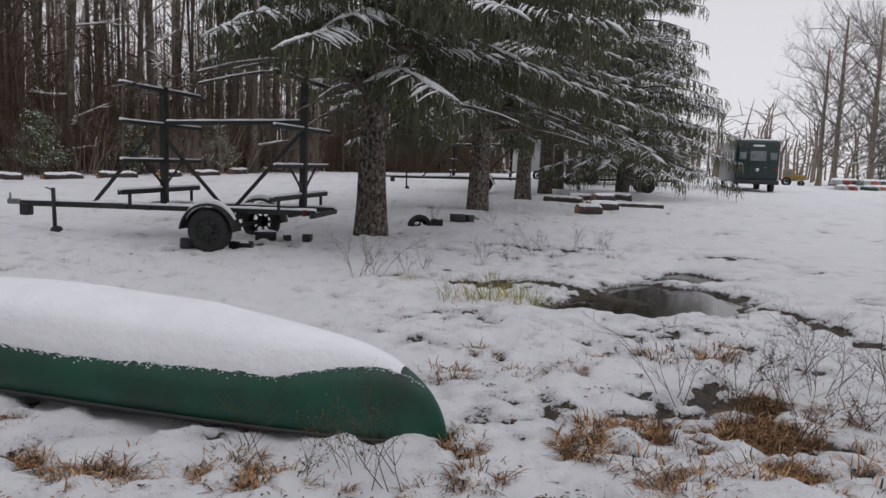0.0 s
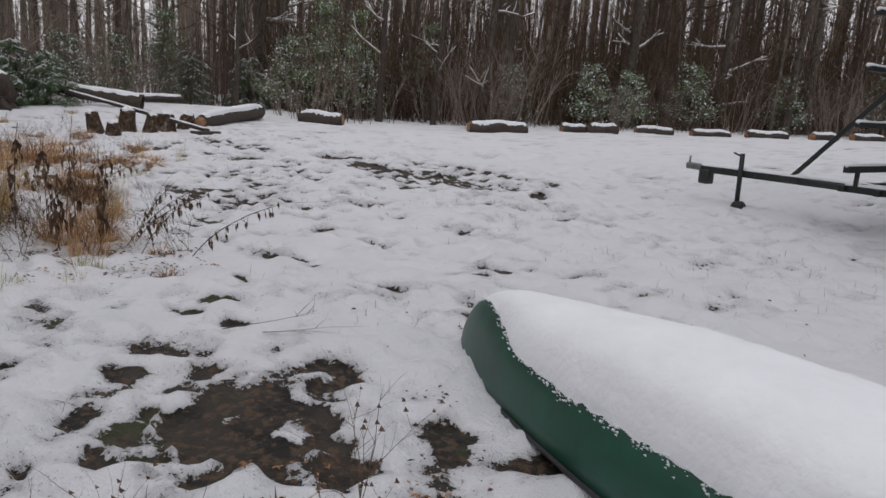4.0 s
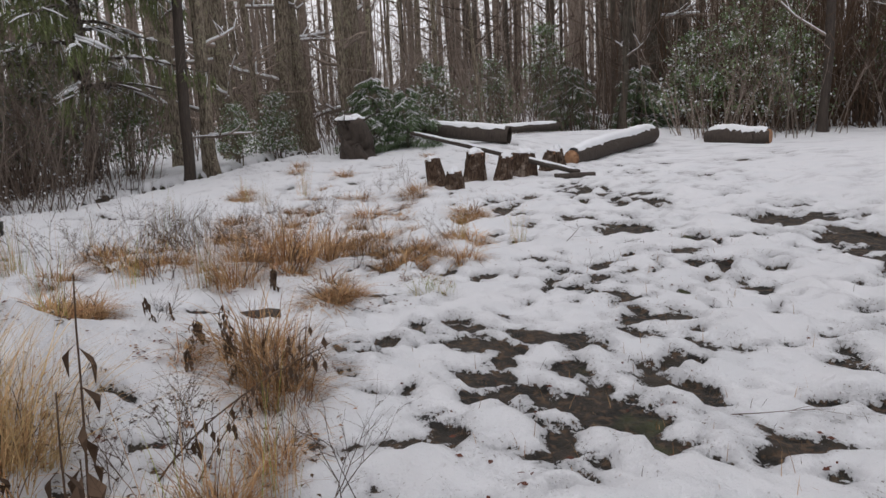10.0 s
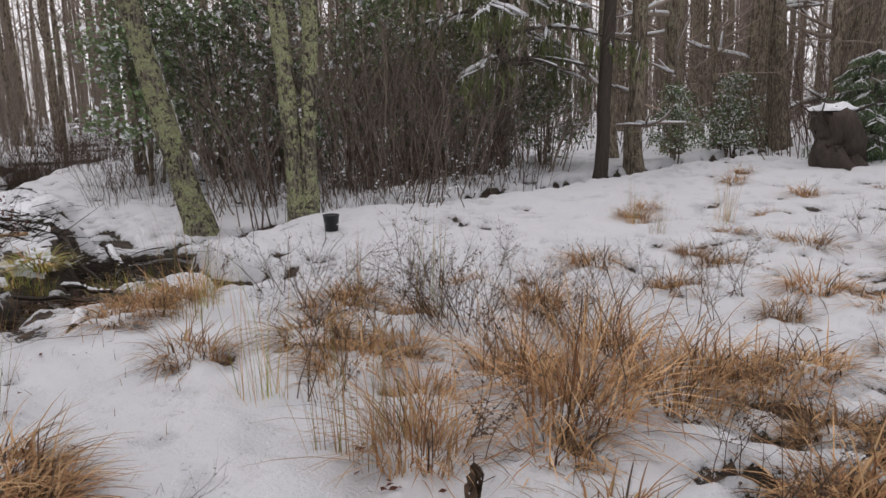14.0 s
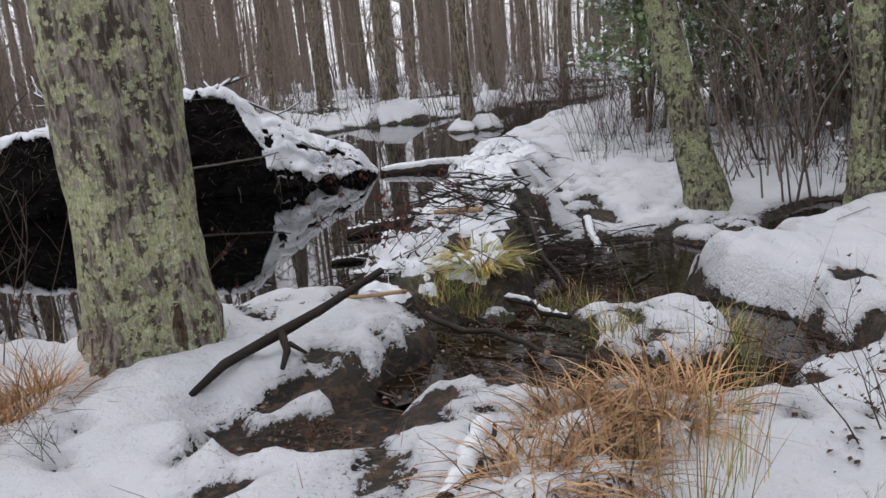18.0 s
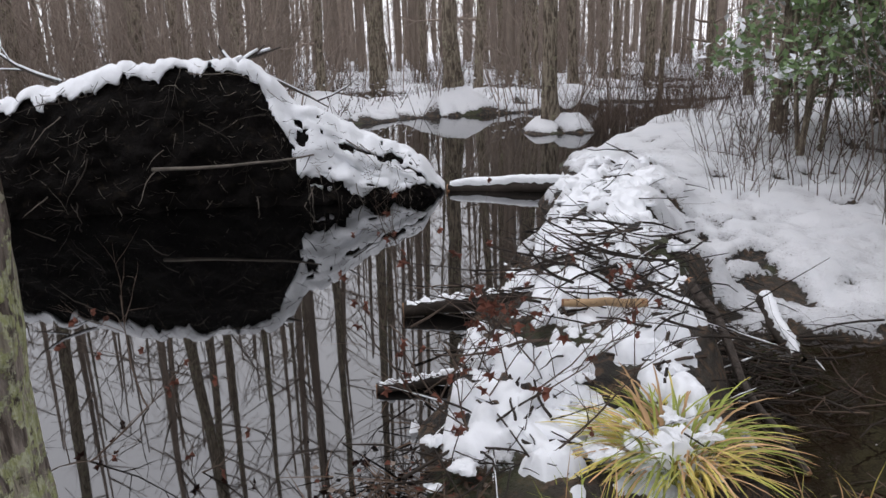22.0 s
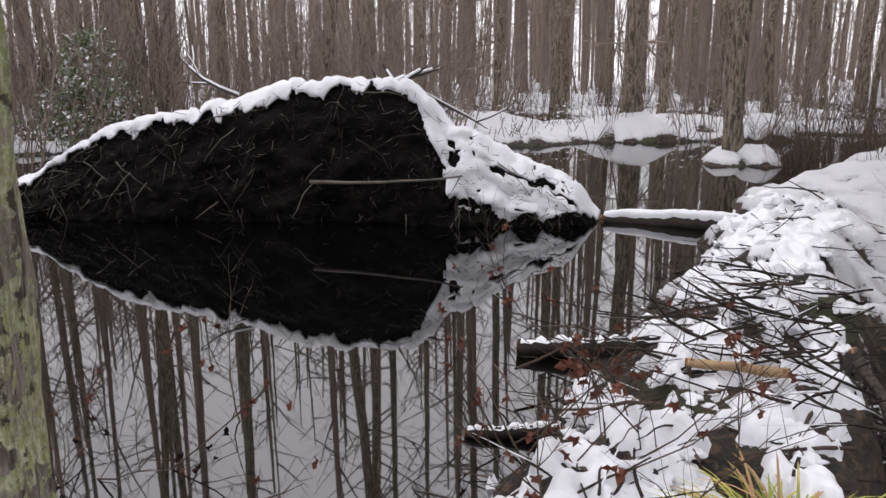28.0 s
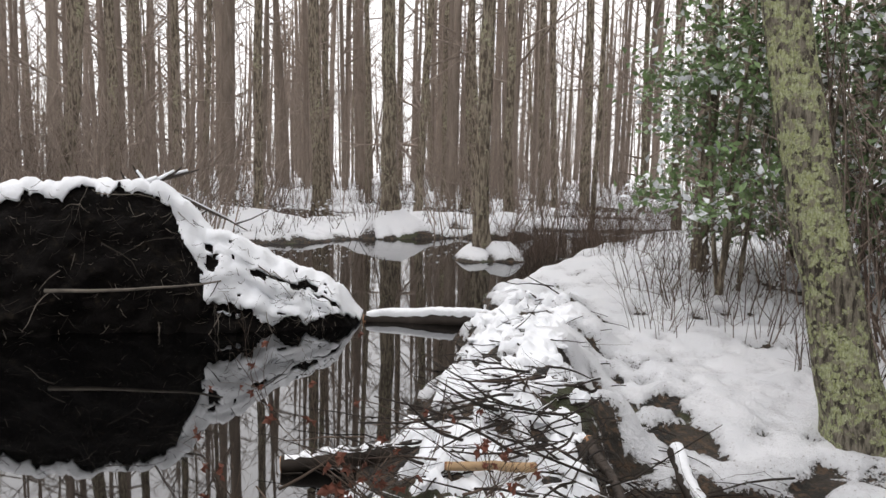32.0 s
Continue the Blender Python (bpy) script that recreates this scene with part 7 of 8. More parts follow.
RUSSET = [(1.73, 5.7), (2.11, 5.65), (0.96, 5.08), (0.17, 4.98), (1.13, 3.98), (0.82, 3.79), (1.93, 4.39), (1.88, 4.06), (2.31, 4.72), (1.13, 3.33), (1.53, 3.41), (1.35, 3.44), (1.92, 3.54), (2.67, 4.33), (1.6, 3.34), (0.18, 3.77), (0.52, 5.03), (2.39, 5.91), (0.99, 3.2), (2.5, 4.5), (-0.89, 6.31), (0.09, 5.05), (1.00, 5.16), (1.14, 5.32), (1.73, 5.73), (2.31, 5.81), (1.92, 4.32), (1.85, 3.78), (1.93, 3.57), (2.70, 4.40), (1.01, 3.29), (-0.78, 3.32), (-1.15, 3.29), (-0.53, 3.28), (0.14, 3.78), (0.75, 3.76), (1.16, 4.05), (-3.38, 2.97), (-3.23, 3.29), (-2.65, 3.83), (-2.25, 3.71), (-2.46, 3.19), (-3.31, 2.61), (-3.81, 3.07), (-3.54, 2.59), (-2.25, 3.06), (-3.61, 3.15), (-3.10, 2.89), (-3.46, 3.20), (2.07, 4.03), (2.27, 4.23), (1.55, 3.61), (1.34, 3.41), (1.65, 4.03), (2.48, 3.92), (2.37, 3.61), (1.24, 3.10), (0.52, 10.12), (1.24, 10.95), (1.86, 11.46), (2.68, 11.26), (-0.31, 4.75), (0.31, 5.58), (0.21, 3.30), (-1.65, 3.20), (-7.54, 4.13), (-7.12, 4.44), (-7.85, 4.75), (-9.29, 5.37), (-8.98, 5.16), (-9.71, 5.47), (-12.18, 6.20), (-10.22, 3.10), (-9.19, 3.30)]
RUSSET += [(r.gauss(-3.35, 0.4), r.gauss(2.95, 0.3)) for _ in range(22)] + [(r.gauss(-1.2, 0.9), r.gauss(3.25, 0.12)) for _ in range(12)] + [(r.gauss(1.7, 0.6), r.gauss(3.8, 0.5)) for _ in range(14)]
for k, (x, y) in enumerate(RUSSET):
    veg("weed_tuft", RUSS[k % 3], x + r.uniform(-0.06, 0.06), y + r.uniform(-0.06, 0.06), r.uniform(0.6, 1.2), r.uniform(0, 360), "low tuft of russet dead weeds poking through snow", "grass", "russet weed tufts")
for k, (x, y, s) in enumerate([(-7.99, 3.44, 0.6), (-8.19, 3.35, 0.6), (-7.32, 3.87, 0.5), (0.46, 7.54, 1.4), (0.15, 7.85, 1.2), (0.83, 7.95, 1.4), (0.6, 7.7, 1.3), (0.95, 7.6, 1.2), (-0.41, 8.67, 0.7), (0.62, 9.19, 0.7), (-7.33, 3.46, 0.6), (-7.18, 3.25, 0.6), (-7.58, 4.04, 0.7), (-11.87, 6.12, 0.7), (-11.84, 6.25, 0.6), (-14.56, 1.50, 0.9), (-14.97, 1.81, 0.9), (-14.06, 0.64, 0.8), (-14.87, 0.77, 0.9), (-13.73, 1.76, 0.6), (-15.28, 1.55, 0.8), (-14.20, 0.77, 0.7), (-13.94, 2.07, 0.6), (-14.66, 0.93, 0.6)]):
    veg("green_grass", GRN[k % 2], x, y, s, r.uniform(0, 360), "fresh green grass tuft showing through the snow", "grass", "green grass tufts")
for k in range(26):
    x, y = r.choice(TALLSPOTS + [(a, b, 1) for a, b in FLOPSPOTS[:40]])[:2]
    veg("rush_clump", RUSH[k % 2], x + r.gauss(0, 0.4), y + r.gauss(0, 0.4), r.uniform(0.6, 1.0), r.uniform(0, 360), "sparse upright dry rushes in snow", "grass", "dry rushes")

# sedge tussock on the dam
th = thing("sedge_tussock", pose(-14.47, 0.47, 0.07) @ Matrix.Scale(0.80, 4), "arching yellow-green sedge tussock sprinkled with snow", "sedge")
sh = Shape()
r = random.Random(65)
for _ in range(430):
    a = r.uniform(0, 6.28)
    q = 0.17 * math.sqrt(r.random())
    blade(sh, (q * math.cos(a), q * math.sin(a), 0.0), a + r.gauss(0, 0.5), abs(r.gauss(0.5, 0.3)), r.uniform(0.18, 0.42), r.uniform(0.007, 0.016), r, r.uniform(1.6, 3.0), 6, 0 if r.random() < 0.8 else 1)
part("foliage", sh, [GREEN, DRY], th)
for k in range(8):
    a = r.uniform(0, 6.28)
    q = r.uniform(0.02, 0.2)
    part("snow_clod", LUMPS[k % 5], SNOW, th, m=pose(q * math.cos(a), q * math.sin(a), 0.20 - q * 0.5, r.uniform(-15, 15), r.uniform(-15, 15), r.uniform(0, 360)) @ Matrix.Diagonal((r.uniform(0.05, 0.12), r.uniform(0.03, 0.07), 0.06, 1)))


# dead stalks with hanging leaves
def stalk_mesh(seed, h, leaves):
    r = random.Random(seed)
    sh = Shape()
    pts = bent((0, 0, -0.03), (r.uniform(-0.15, 0.15), r.uniform(-0.15, 0.15), 1), h, 6, 0.06, r)
    sh.tube(pts, [0.005 * (1 - 0.5 * i / 6) for i in range(7)], 4, 0, cap=False)
    for _ in range(leaves):
        t = r.uniform(0.12, 1.0)
        i = min(int(t * 6), 5)
        p = pts[i].lerp(pts[i + 1], t * 6 - i)
        a = r.uniform(0, 6.28)
        d = Vector((math.cos(a), math.sin(a), 0))
        ln = r.uniform(0.06, 0.17)
        w = Vector((-d.y, d.x, 0)) * ln * r.uniform(0.12, 0.24)
        k = p + d * r.uniform(0.015, 0.055)
        sh.add([p, k - w + Vector((0, 0, -ln * 0.35)), k + w + Vector((0, 0, -ln * 0.35)), k + d * 0.012 + Vector((0, 0, -ln * 0.5)), k + Vector((0, 0, -ln))], [(0, 1, 3, 2), (1, 4, 3), (3, 4, 2)])
    return sh.mesh("dead_stalk", [STALK], False)


STK = [stalk_mesh(660 + k, 0.72 + 0.1 * k, 15 - 2 * k) for k in range(4)]
STKS = [stalk_mesh(670 + k, 0.38, 14) for k in range(3)]
r = random.Random(66)
for k, (x, y) in enumerate([(-8.42, 4.24), (-8.20, 4.37), (-8.90, 4.23), (-8.33, 4.09), (-8.06, 4.25), (-8.57, 4.44), (-8.78, 4.03), (-8.47, 4.44), (-8.21, 4.13), (-8.38, 4.30), (-9.28, 4.06), (-9.09, 4.34)]):
    veg("dead_stalk", STK[k % 4], x + r.uniform(-0.05, 0.05), y + r.uniform(-0.05, 0.05), r.uniform(0.7, 1.05), r.uniform(0, 360), "dead brown stalk with shrivelled hanging leaves", "plant", "dead stalks by the path", tilt=r.uniform(-9, 9))
for k in range(18):
    x, y = r.gauss(-11.3, 0.6), r.gauss(4.6, 0.25)
    veg("dead_stalk", STKS[k % 3], x, y, r.uniform(0.4, 0.8), r.uniform(0, 360), "short dead stalk with dark seed head", "plant", "dead stalks by the path", tilt=r.uniform(-9, 9))


# arching stems with leaves, and wiry weeds
def arch_mesh(seed, ln, leafy):
    r = random.Random(seed)
    sh = Shape()
    pts = bent((0, 0, -0.02), (0.5, 0, 0.8), ln, 7, 0.07, r, 0.10)
    sh.tube(pts, [0.004 * (1 - 0.5 * i / 7) for i in range(8)], 4, 0, cap=False)
    for k in range(leafy):
        t = 0.25 + 0.75 * (k + r.random()) / leafy
        i = min(int(t * 7), 6)
        p = pts[i].lerp(pts[i + 1], t * 7 - i)
        q = p + Vector((r.uniform(-0.04, 0.04), r.uniform(-0.06, 0.06), r.uniform(-0.05, 0.02)))
        sh.tube([p, q], [0.002, 0.0015], 3, 0, cap=False)
        w = Vector((r.uniform(-1, 1), r.uniform(-1, 1), 0)).normalized() * 0.011
        sh.add([q, q + w + Vector((0, 0, -0.02)), q + Vector((0.004, 0.004, -0.055)), q - w + Vector((0, 0, -0.02))], [(0, 1, 2), (0, 2, 3)])
    return sh.mesh("arching_stem", [STALK], False)


ARCH = [arch_mesh(680 + k, 0.85, 22) for k in range(3)]
for k, (x, y, rz) in enumerate([(-8.26, 4.65, 20), (-8.36, 4.70, 10), (-8.16, 4.54, 35), (-10.69, 5.32, 60), (-10.53, 5.37, 45), (-10.17, 5.41, 50), (-10.02, 5.47, 70), (-10.71, 5.71, 40), (-10.01, 5.62, 75), (-9.59, 4.48, 80), (-9.50, 4.65, 120), (-11.46, 5.58, 60), (-7.43, 4.75, 30), (-7.85, 4.54, 20)]):
    veg("arching_stem", ARCH[k % 3], x, y, r.uniform(0.7, 1.1), rz, "thin arching stem with small dark leaves", "plant", "arching stems")


def weed_mesh(seed, h, n):
    r = random.Random(seed)
    sh = Shape()
    for _ in range(n):
        a = r.uniform(0, 6.28)
        limb(sh, (r.uniform(-0.08, 0.08), r.uniform(-0.08, 0.08), -0.02), (math.cos(a) * 0.5, math.sin(a) * 0.5, 1), h * r.uniform(0.6, 1.1), 0.0028, r, 2, 0, None, 3, 0.2, 0.0)
    for _ in range(n * 22):
        q = r.choice(sh.v)
        p = Vector(q)
        s = r.uniform(0.004, 0.008)
        sh.add([p + Vector((s, 0, 0)), p + Vector((-s * 0.5, s, 0)), p + Vector((-s * 0.5, -s, s))], [(0, 1, 2)])
    return sh.mesh("wiry_weed", [STALK], False)


WEED = [weed_mesh(690 + k, 0.42, 5) for k in range(3)]
WSP = [(-8.89, 3.7), (-8.66, 3.92), (-7.74, 3.44), (-8.4, 3.5), (-8.0, 3.7), (1.96, 4.44), (2.27, 4.65), (2.58, 4.75), (1.76, 4.13), (2.07, 3.92), (2.79, 4.13), (2.99, 4.54), (2.48, 4.23), (1.55, 4.65), (2.68, 5.16), (-0.62, 3.25), (-0.41, 3.41), (-0.93, 3.51), (-0.21, 3.30), (1.65, 11.87), (2.27, 12.18), (2.79, 12.39), (1.34, 11.36), (2.48, 11.57), (-3.51, 2.79), (-3.20, 2.99), (-3.72, 2.89), (-3.41, 2.58), (-2.99, 2.68), (-3.92, 2.68), (-3.61, 3.30), (-0.83, 9.09), (-0.52, 9.29), (-0.21, 9.50), (-1.03, 8.88), (0.52, 10.22), (0.93, 10.53), (-13.73, 4.34), (-14.66, 5.58), (-14.97, 5.27), (-14.46, 5.06), (-15.28, 5.78), (-14.25, 4.85), (-14.15, 2.99), (-14.35, 3.20), (-14.25, 3.51), (-13.94, 3.41), (-14.04, 3.72), (-14.46, 3.82), (-13.63, 3.30), (-14.25, 2.48), (-16.83, 6.40), (-17.55, 6.82), (-18.17, 7.23), (-15.80, 4.03), (1.03, 16.01), (-0.21, 15.08), (3.10, 4.96), (3.30, 4.34)]
for k, (x, y) in enumerate(WSP):
    veg("wiry_weed", WEED[k % 3], x, y, r.uniform(0.7, 1.3), r.uniform(0, 360), "wiry leafless brown weed branching above the snow", "plant", "wiry weeds")

for k in range(13):
    x, y = r.gauss(-13.6, 0.4), r.gauss(4.5, 0.4)
    veg("wiry_weed", WEED[k % 3], x, y, r.uniform(0.9, 1.3), r.uniform(0, 360), "dark wiry shrub with tiny dried seed heads", "plant", "wiry weeds")
for k in range(30):
    x, y, _ = r.choice(TALLSPOTS)
    veg("wiry_weed", WEED[k % 3], x + r.gauss(0, 0.5), y + r.gauss(0, 0.5), r.uniform(0.6, 1.2), r.uniform(0, 360), "wiry leafless brown weed branching above the snow", "plant", "wiry weeds")

# leafy sapling leaning from the dam
def sapling(place, stems, reach, leaves, seed, label, spread=(-0.35, 0.25)):
    th = thing("maple_sapling", place, label, "sapling", "leafy saplings by the pond")
    sh = Shape()
    r = random.Random(seed)
    for _ in range(stems):
        a = r.uniform(2.2, 7.4)
        limb(sh, (r.uniform(*spread), r.uniform(-0.4, 0.35), 0), (math.cos(a) * 0.7, math.sin(a) * 0.7, 0.45), r.uniform(0.5, 1.0) * reach, 0.0042, r, 2, 0, None, 4, 0.22)
    part("branchwork", sh, TWIG, th)
    for k in range(leaves):
        p = Vector(r.choice(sh.v[20:]))
        s = r.uniform(0.016, 0.032)
        a, b = r.uniform(0, 6.28), r.uniform(-0.5, 0.5)
        m = Matrix.Translation(p) @ Euler((1.2 + b, b, a)).to_matrix().to_4x4()
        pts = []
        for q in range(10):
            rr = s * (1.0 if q % 2 == 0 else 0.55) * (0.8 + 0.2 * math.cos(q))
            pts.append(m @ Vector((rr * math.cos(q * math.pi / 5), rr * math.sin(q * math.pi / 5) - s, 0.008 * math.sin(q * 2.1))))
        g = Shape().add(pts + [m @ Vector((0, -s, 0.006))], [(q, (q + 1) % 10, 10) for q in range(10)])
        part("leaf", g, LEAF, th, smooth_faces=False)


sapling(pose(-14.15, 0.0, 0.08), 17, 0.8, 95, 67, "thin sapling with withered red-brown leaves")
sapling(pose(-12.75, -0.45, 0.0), 11, 0.55, 34, 68, "twiggy drowned branch with a few red-brown leaves", (-0.5, 0.5))


# ---------------- shrubs and hollies of the wood ----------------
def shrub_mesh(seed, h, n, spread, rad=0.012, depth=1):
    r = random.Random(seed)
    sh = Shape()
    for _ in range(n):
        a = r.uniform(0, 6.28)
        q = spread * 0.35 * math.sqrt(r.random())
        limb(sh, (q * math.cos(a), q * math.sin(a), -0.1), (math.cos(a) * r.uniform(0, 0.45), math.sin(a) * r.uniform(0, 0.45), 1), h * r.uniform(0.5, 1.1), rad * r.uniform(0.5, 1.2), r, depth, 0, None, 4, 0.16, 0.0)
    return sh


BUSH = []
for k in range(4):
    sh = shrub_mesh(700 + k, 2.6, 30, 2.6, 0.012, 1)
    BUSH.append(sh.mesh("shrub", [TWIG_GREY if k % 4 else TWIG]))
BRIAR = [shrub_mesh(710 + k, 1.1, 22, 1.4, 0.007, 1).mesh("shrub", [TWIG]) for k in range(3)]


def holly(seed, h, w, nleaf, snowy=0.16):
    r = random.Random(seed)
    th = thing("holly_bush", pose(0, 0, 0), "dark glossy holly with snow on its leaves", "shrub", "hollies in the wood")
    st, lf, sn = Shape(), Shape(), Shape()
    tips = []
    for _ in range(5):
        a = r.uniform(0, 6.28)
        st.tube(bent((r.uniform(-0.2, 0.2), r.uniform(-0.2, 0.2), -0.1), (math.cos(a) * 0.12, math.sin(a) * 0.12, 1), h * r.uniform(0.7, 1), 6, 0.05, r), [0.03 * (1 - i / 8) for i in range(7)], 5, 0, cap=False)
    for _ in range(70):
        z = h * r.uniform(0.08, 1.0) ** 0.8
        a = r.uniform(0, 6.28)
        q = w * (1 - 0.75 * (z / h) ** 1.5) * r.uniform(0.55, 1.0)
        b = Vector((0.1 * math.cos(a), 0.1 * math.sin(a), z - 0.15))
        e = Vector((q * math.cos(a), q * math.sin(a), z + r.uniform(-0.1, 0.15)))
        st.tube([b, b.lerp(e, 0.5) + Vector((0, 0, 0.05)), e], [0.01, 0.007, 0.003], 3, 0, cap=False)
        tips.append((b, e))
    for _ in range(nleaf):
        b, e = r.choice(tips)
        p = b.lerp(e, r.uniform(0.35, 1.08)) + Vector((r.gauss(0, 0.12), r.gauss(0, 0.12), r.gauss(0, 0.08)))
        m = Matrix.Translation(p) @ Euler((r.gauss(0, 0.6), r.gauss(0, 0.6), r.uniform(0, 6.28))).to_matrix().to_4x4()
        s = r.uniform(0.036, 0.062)
        white = r.random() < snowy
        (sn if white else lf).add([m @ Vector(v) for v in ((-s, 0, -0.01), (0, s * 0.55, 0.008), (s, 0, -0.012), (0, -s * 0.55, 0.008), (0, 0, 0.0))], [(0, 4, 1), (1, 4, 2), (2, 4, 3), (3, 4, 0)])
    part("branchwork", st, BARK, th)
    tagged(part("foliage", lf, HOLLY, th), kind="stuff")
    tagged(part("leaf_snow", sn, SNOW, th), kind="stuff")
    return th


h1, h2 = holly(720, 3.8, 1.5, 3600, 0.2), holly(721, 2.4, 1.3, 2600, 0.28)
h1.matrix_basis = at(-24.0, 17.6)
h2.matrix_basis = at(-22.4, 17.9)
HB = [(-25.2, 17.0, 1, 1.1), (-23.2, 18.5, 0, 0.95), (-19.7, -3.3, 0, 1.0), (-20.6, -2.6, 0, 1.1), (-21.3, -1.6, 1, 1.3), (-22.2, -0.4, 0, 1.0), (-23.2, 0.6, 1, 1.2), (-21.5, -3.6, 1, 1.2), (-24.5, 2.2, 1, 0.9), (-24.2, -1.2, 0, 1.1), (-26.0, 0.5, 0, 1.0), (-25.5, 4.6, 1, 0.6), (-28.0, 5.6, 1, 0.8), (-19.0, 26.5, 1, 1.0), (-20.5, 23.5, 1, 0.9), (-18.3, 28.2, 1, 0.9), (-23.0, 21.5, 0, 0.9), (-17.2, 31, 1, 1.1), (-29.5, 12.5, 1, 1), (-27, 10, 1, 0.9), (-15.0, 35.0, 1, 1.0), (-12.5, 40, 1, 1.1), (-10.6, -10.2, 1, 0.8), (-9.0, -8.2, 1, 0.9), (-7.5, -7.0, 1, 1.0), (-30.0, 14.5, 0, 0.9)]
r = random.Random(68)
for x, y, k, s in HB:
    copy_thing((h1, h2)[k], at(x, y, 0, r.uniform(0, 360)) @ Matrix.Scale(s, 4))

n = 0
while n < 150:  # thickets along the edges of the wood
    w = r.random()
    if w < 0.35:
        y = r.uniform(15, 48)
        x = float(np.interp(y, [14, 20, 28, 37, 46, 60], [-22.5, -19.6, -17.3, -12.4, -8.5, -2])) - abs(r.gauss(0.8, 2.0))
    elif w < 0.55:
        x, y = r.uniform(-24, -18.6), r.uniform(-3.5, 2.2)
        if x > -19.2 and y > 0:
            continue
    elif w < 0.75:
        x, y = r.uniform(-34, -25), r.uniform(3, 18)
    else:
        x, y = r.uniform(-30, -4), r.uniform(-26, -8)
        if y > -13 and (-19 < x < -12):
            continue
    if near_line(np.array([x]), np.array([y]), DITCH)[0][0] < 0.7:
        continue
    me = BUSH[n % 4] if r.random() < 0.7 else BRIAR[n % 3]
    veg("shrub", me, x, y, r.uniform(0.7, 1.3), r.uniform(0, 360), "leafless brown shrub at the wood's edge", "shrub", "leafless shrubs")
    n += 1
for k, (x, y, s) in enumerate([(-18.7, 0.9, 0.8), (-19.2, 1.6, 0.9), (-19.6, 0.6, 1.0), (-20.1, 1.2, 1.0), (-20.8, 2.0, 0.9), (-18.9, -0.2, 0.8), (-18.5, -1.2, 0.7), (-18.8, -2.2, 0.7), (-18.2, -2.6, 0.6), (-19.3, -1.0, 0.9), (-21.6, 2.6, 0.9), (-11.75, 0.1, 0.9), (-11.5, -0.2, 1.0), (-11.2, 0.1, 0.9), (-20.3, -5.6, 0.7), (-21.3, -6.4, 0.7), (-19.6, -5.9, 0.6), (-22.3, -7.0, 0.7)]):
    veg("shrub", BRIAR[k % 3], x, y, s, r.uniform(0, 360), "thin leafless stems standing in the snow", "shrub", "thin stems by the water")

# low twiggy undergrowth far in the wood
sh = Shape()
r = random.Random(69)
n = 0
while n < 6500:
    x, y = r.uniform(-60, 6), r.uniform(-48, 70)
    d = math.hypot(x + 15, y - 4)
    if not wooded(x, y) or d > 58 or d < 13 or (y < -9 and r.random() < 0.85):
        continue
    n += 1
    z = gz(x, y)
    h = r.uniform(0.8, 6.5)
    p, q = Vector((x, y, z - 0.05)), Vector((x + r.gauss(0, 0.5), y + r.gauss(0, 0.5), z + h))
    mid = p.lerp(q, 0.5) + Vector((r.gauss(0, 0.15), r.gauss(0, 0.15), 0))
    k = r.random() < 0.4 or y < -8
    sh.tube([p, mid, q], [0.014, 0.010, 0.003], 3, k, cap=False)
    for _ in range(3):
        t = r.uniform(0.25, 0.95)
        w = (p.lerp(mid, t * 2) if t < 0.5 else mid.lerp(q, t * 2 - 1))
        sh.tube([w, w + Vector((r.uniform(-0.7, 0.7), r.uniform(-0.7, 0.7), r.uniform(0.0, 0.8)))], [0.006, 0.002], 3, k, cap=False)
tagged(part("undergrowth", sh, [TWIG, TWIG_GREY]), "tangled leafless undergrowth of saplings and twigs", "undergrowth", kind="stuff")

# low snowy growth on the floor of the flooded wood
sh = Shape()
r = random.Random(71)
for k in range(2400):
    x, y = (r.uniform(-44, 0), r.uniform(-42, -9)) if k % 9 else (r.uniform(-25, -18.7), r.uniform(-4, 2.4))
    z = gz(x, y)
    if z < POND - 0.02 and r.random() < 0.8:
        continue
    z = max(z, POND)
    for _ in range(5):
        a = r.uniform(0, 6.28)
        h = r.uniform(0.1, 0.5)
        q = Vector((x + r.gauss(0, 0.25), y + r.gauss(0, 0.25), z - 0.02))
        e = q + Vector((math.cos(a) * h * 0.6, math.sin(a) * h * 0.6, h))
        sh.tube([q, e], [0.008, 0.003], 3, 0, cap=False)
        for _ in range(2):
            c = q.lerp(e, r.uniform(0.2, 1.0))
            s = r.uniform(0.015, 0.045)
            w = r.uniform(0, 6.28)
            u, v = Vector((math.cos(w) * s, math.sin(w) * s, 0)), Vector((-math.sin(w) * s * 0.6, math.cos(w) * s * 0.6, 0))
            sh.add([c - u, c - v, c + u, c + v, c + Vector((0, 0, s * 0.6)), c - Vector((0, 0, s * 0.3))], [(0, 1, 4), (1, 2, 4), (2, 3, 4), (3, 0, 4), (1, 0, 5), (2, 1, 5), (3, 2, 5), (0, 3, 5)], 1)
tagged(part("low_growth", sh, [TWIG, SNOW], smooth_faces=False), "low snow-flecked twigs on the flooded forest floor", "undergrowth", kind="stuff")
r = random.Random(72)
for k in range(26):
    x, y = r.gauss(-21.2, 1.0), r.gauss(-6.9, 1.1)
    veg("shrub", BRIAR[k % 3], x, y, r.uniform(0.5, 0.9), r.uniform(0, 360), "reddish leafless brush standing in the water", "shrub", "brush in the flooded wood")
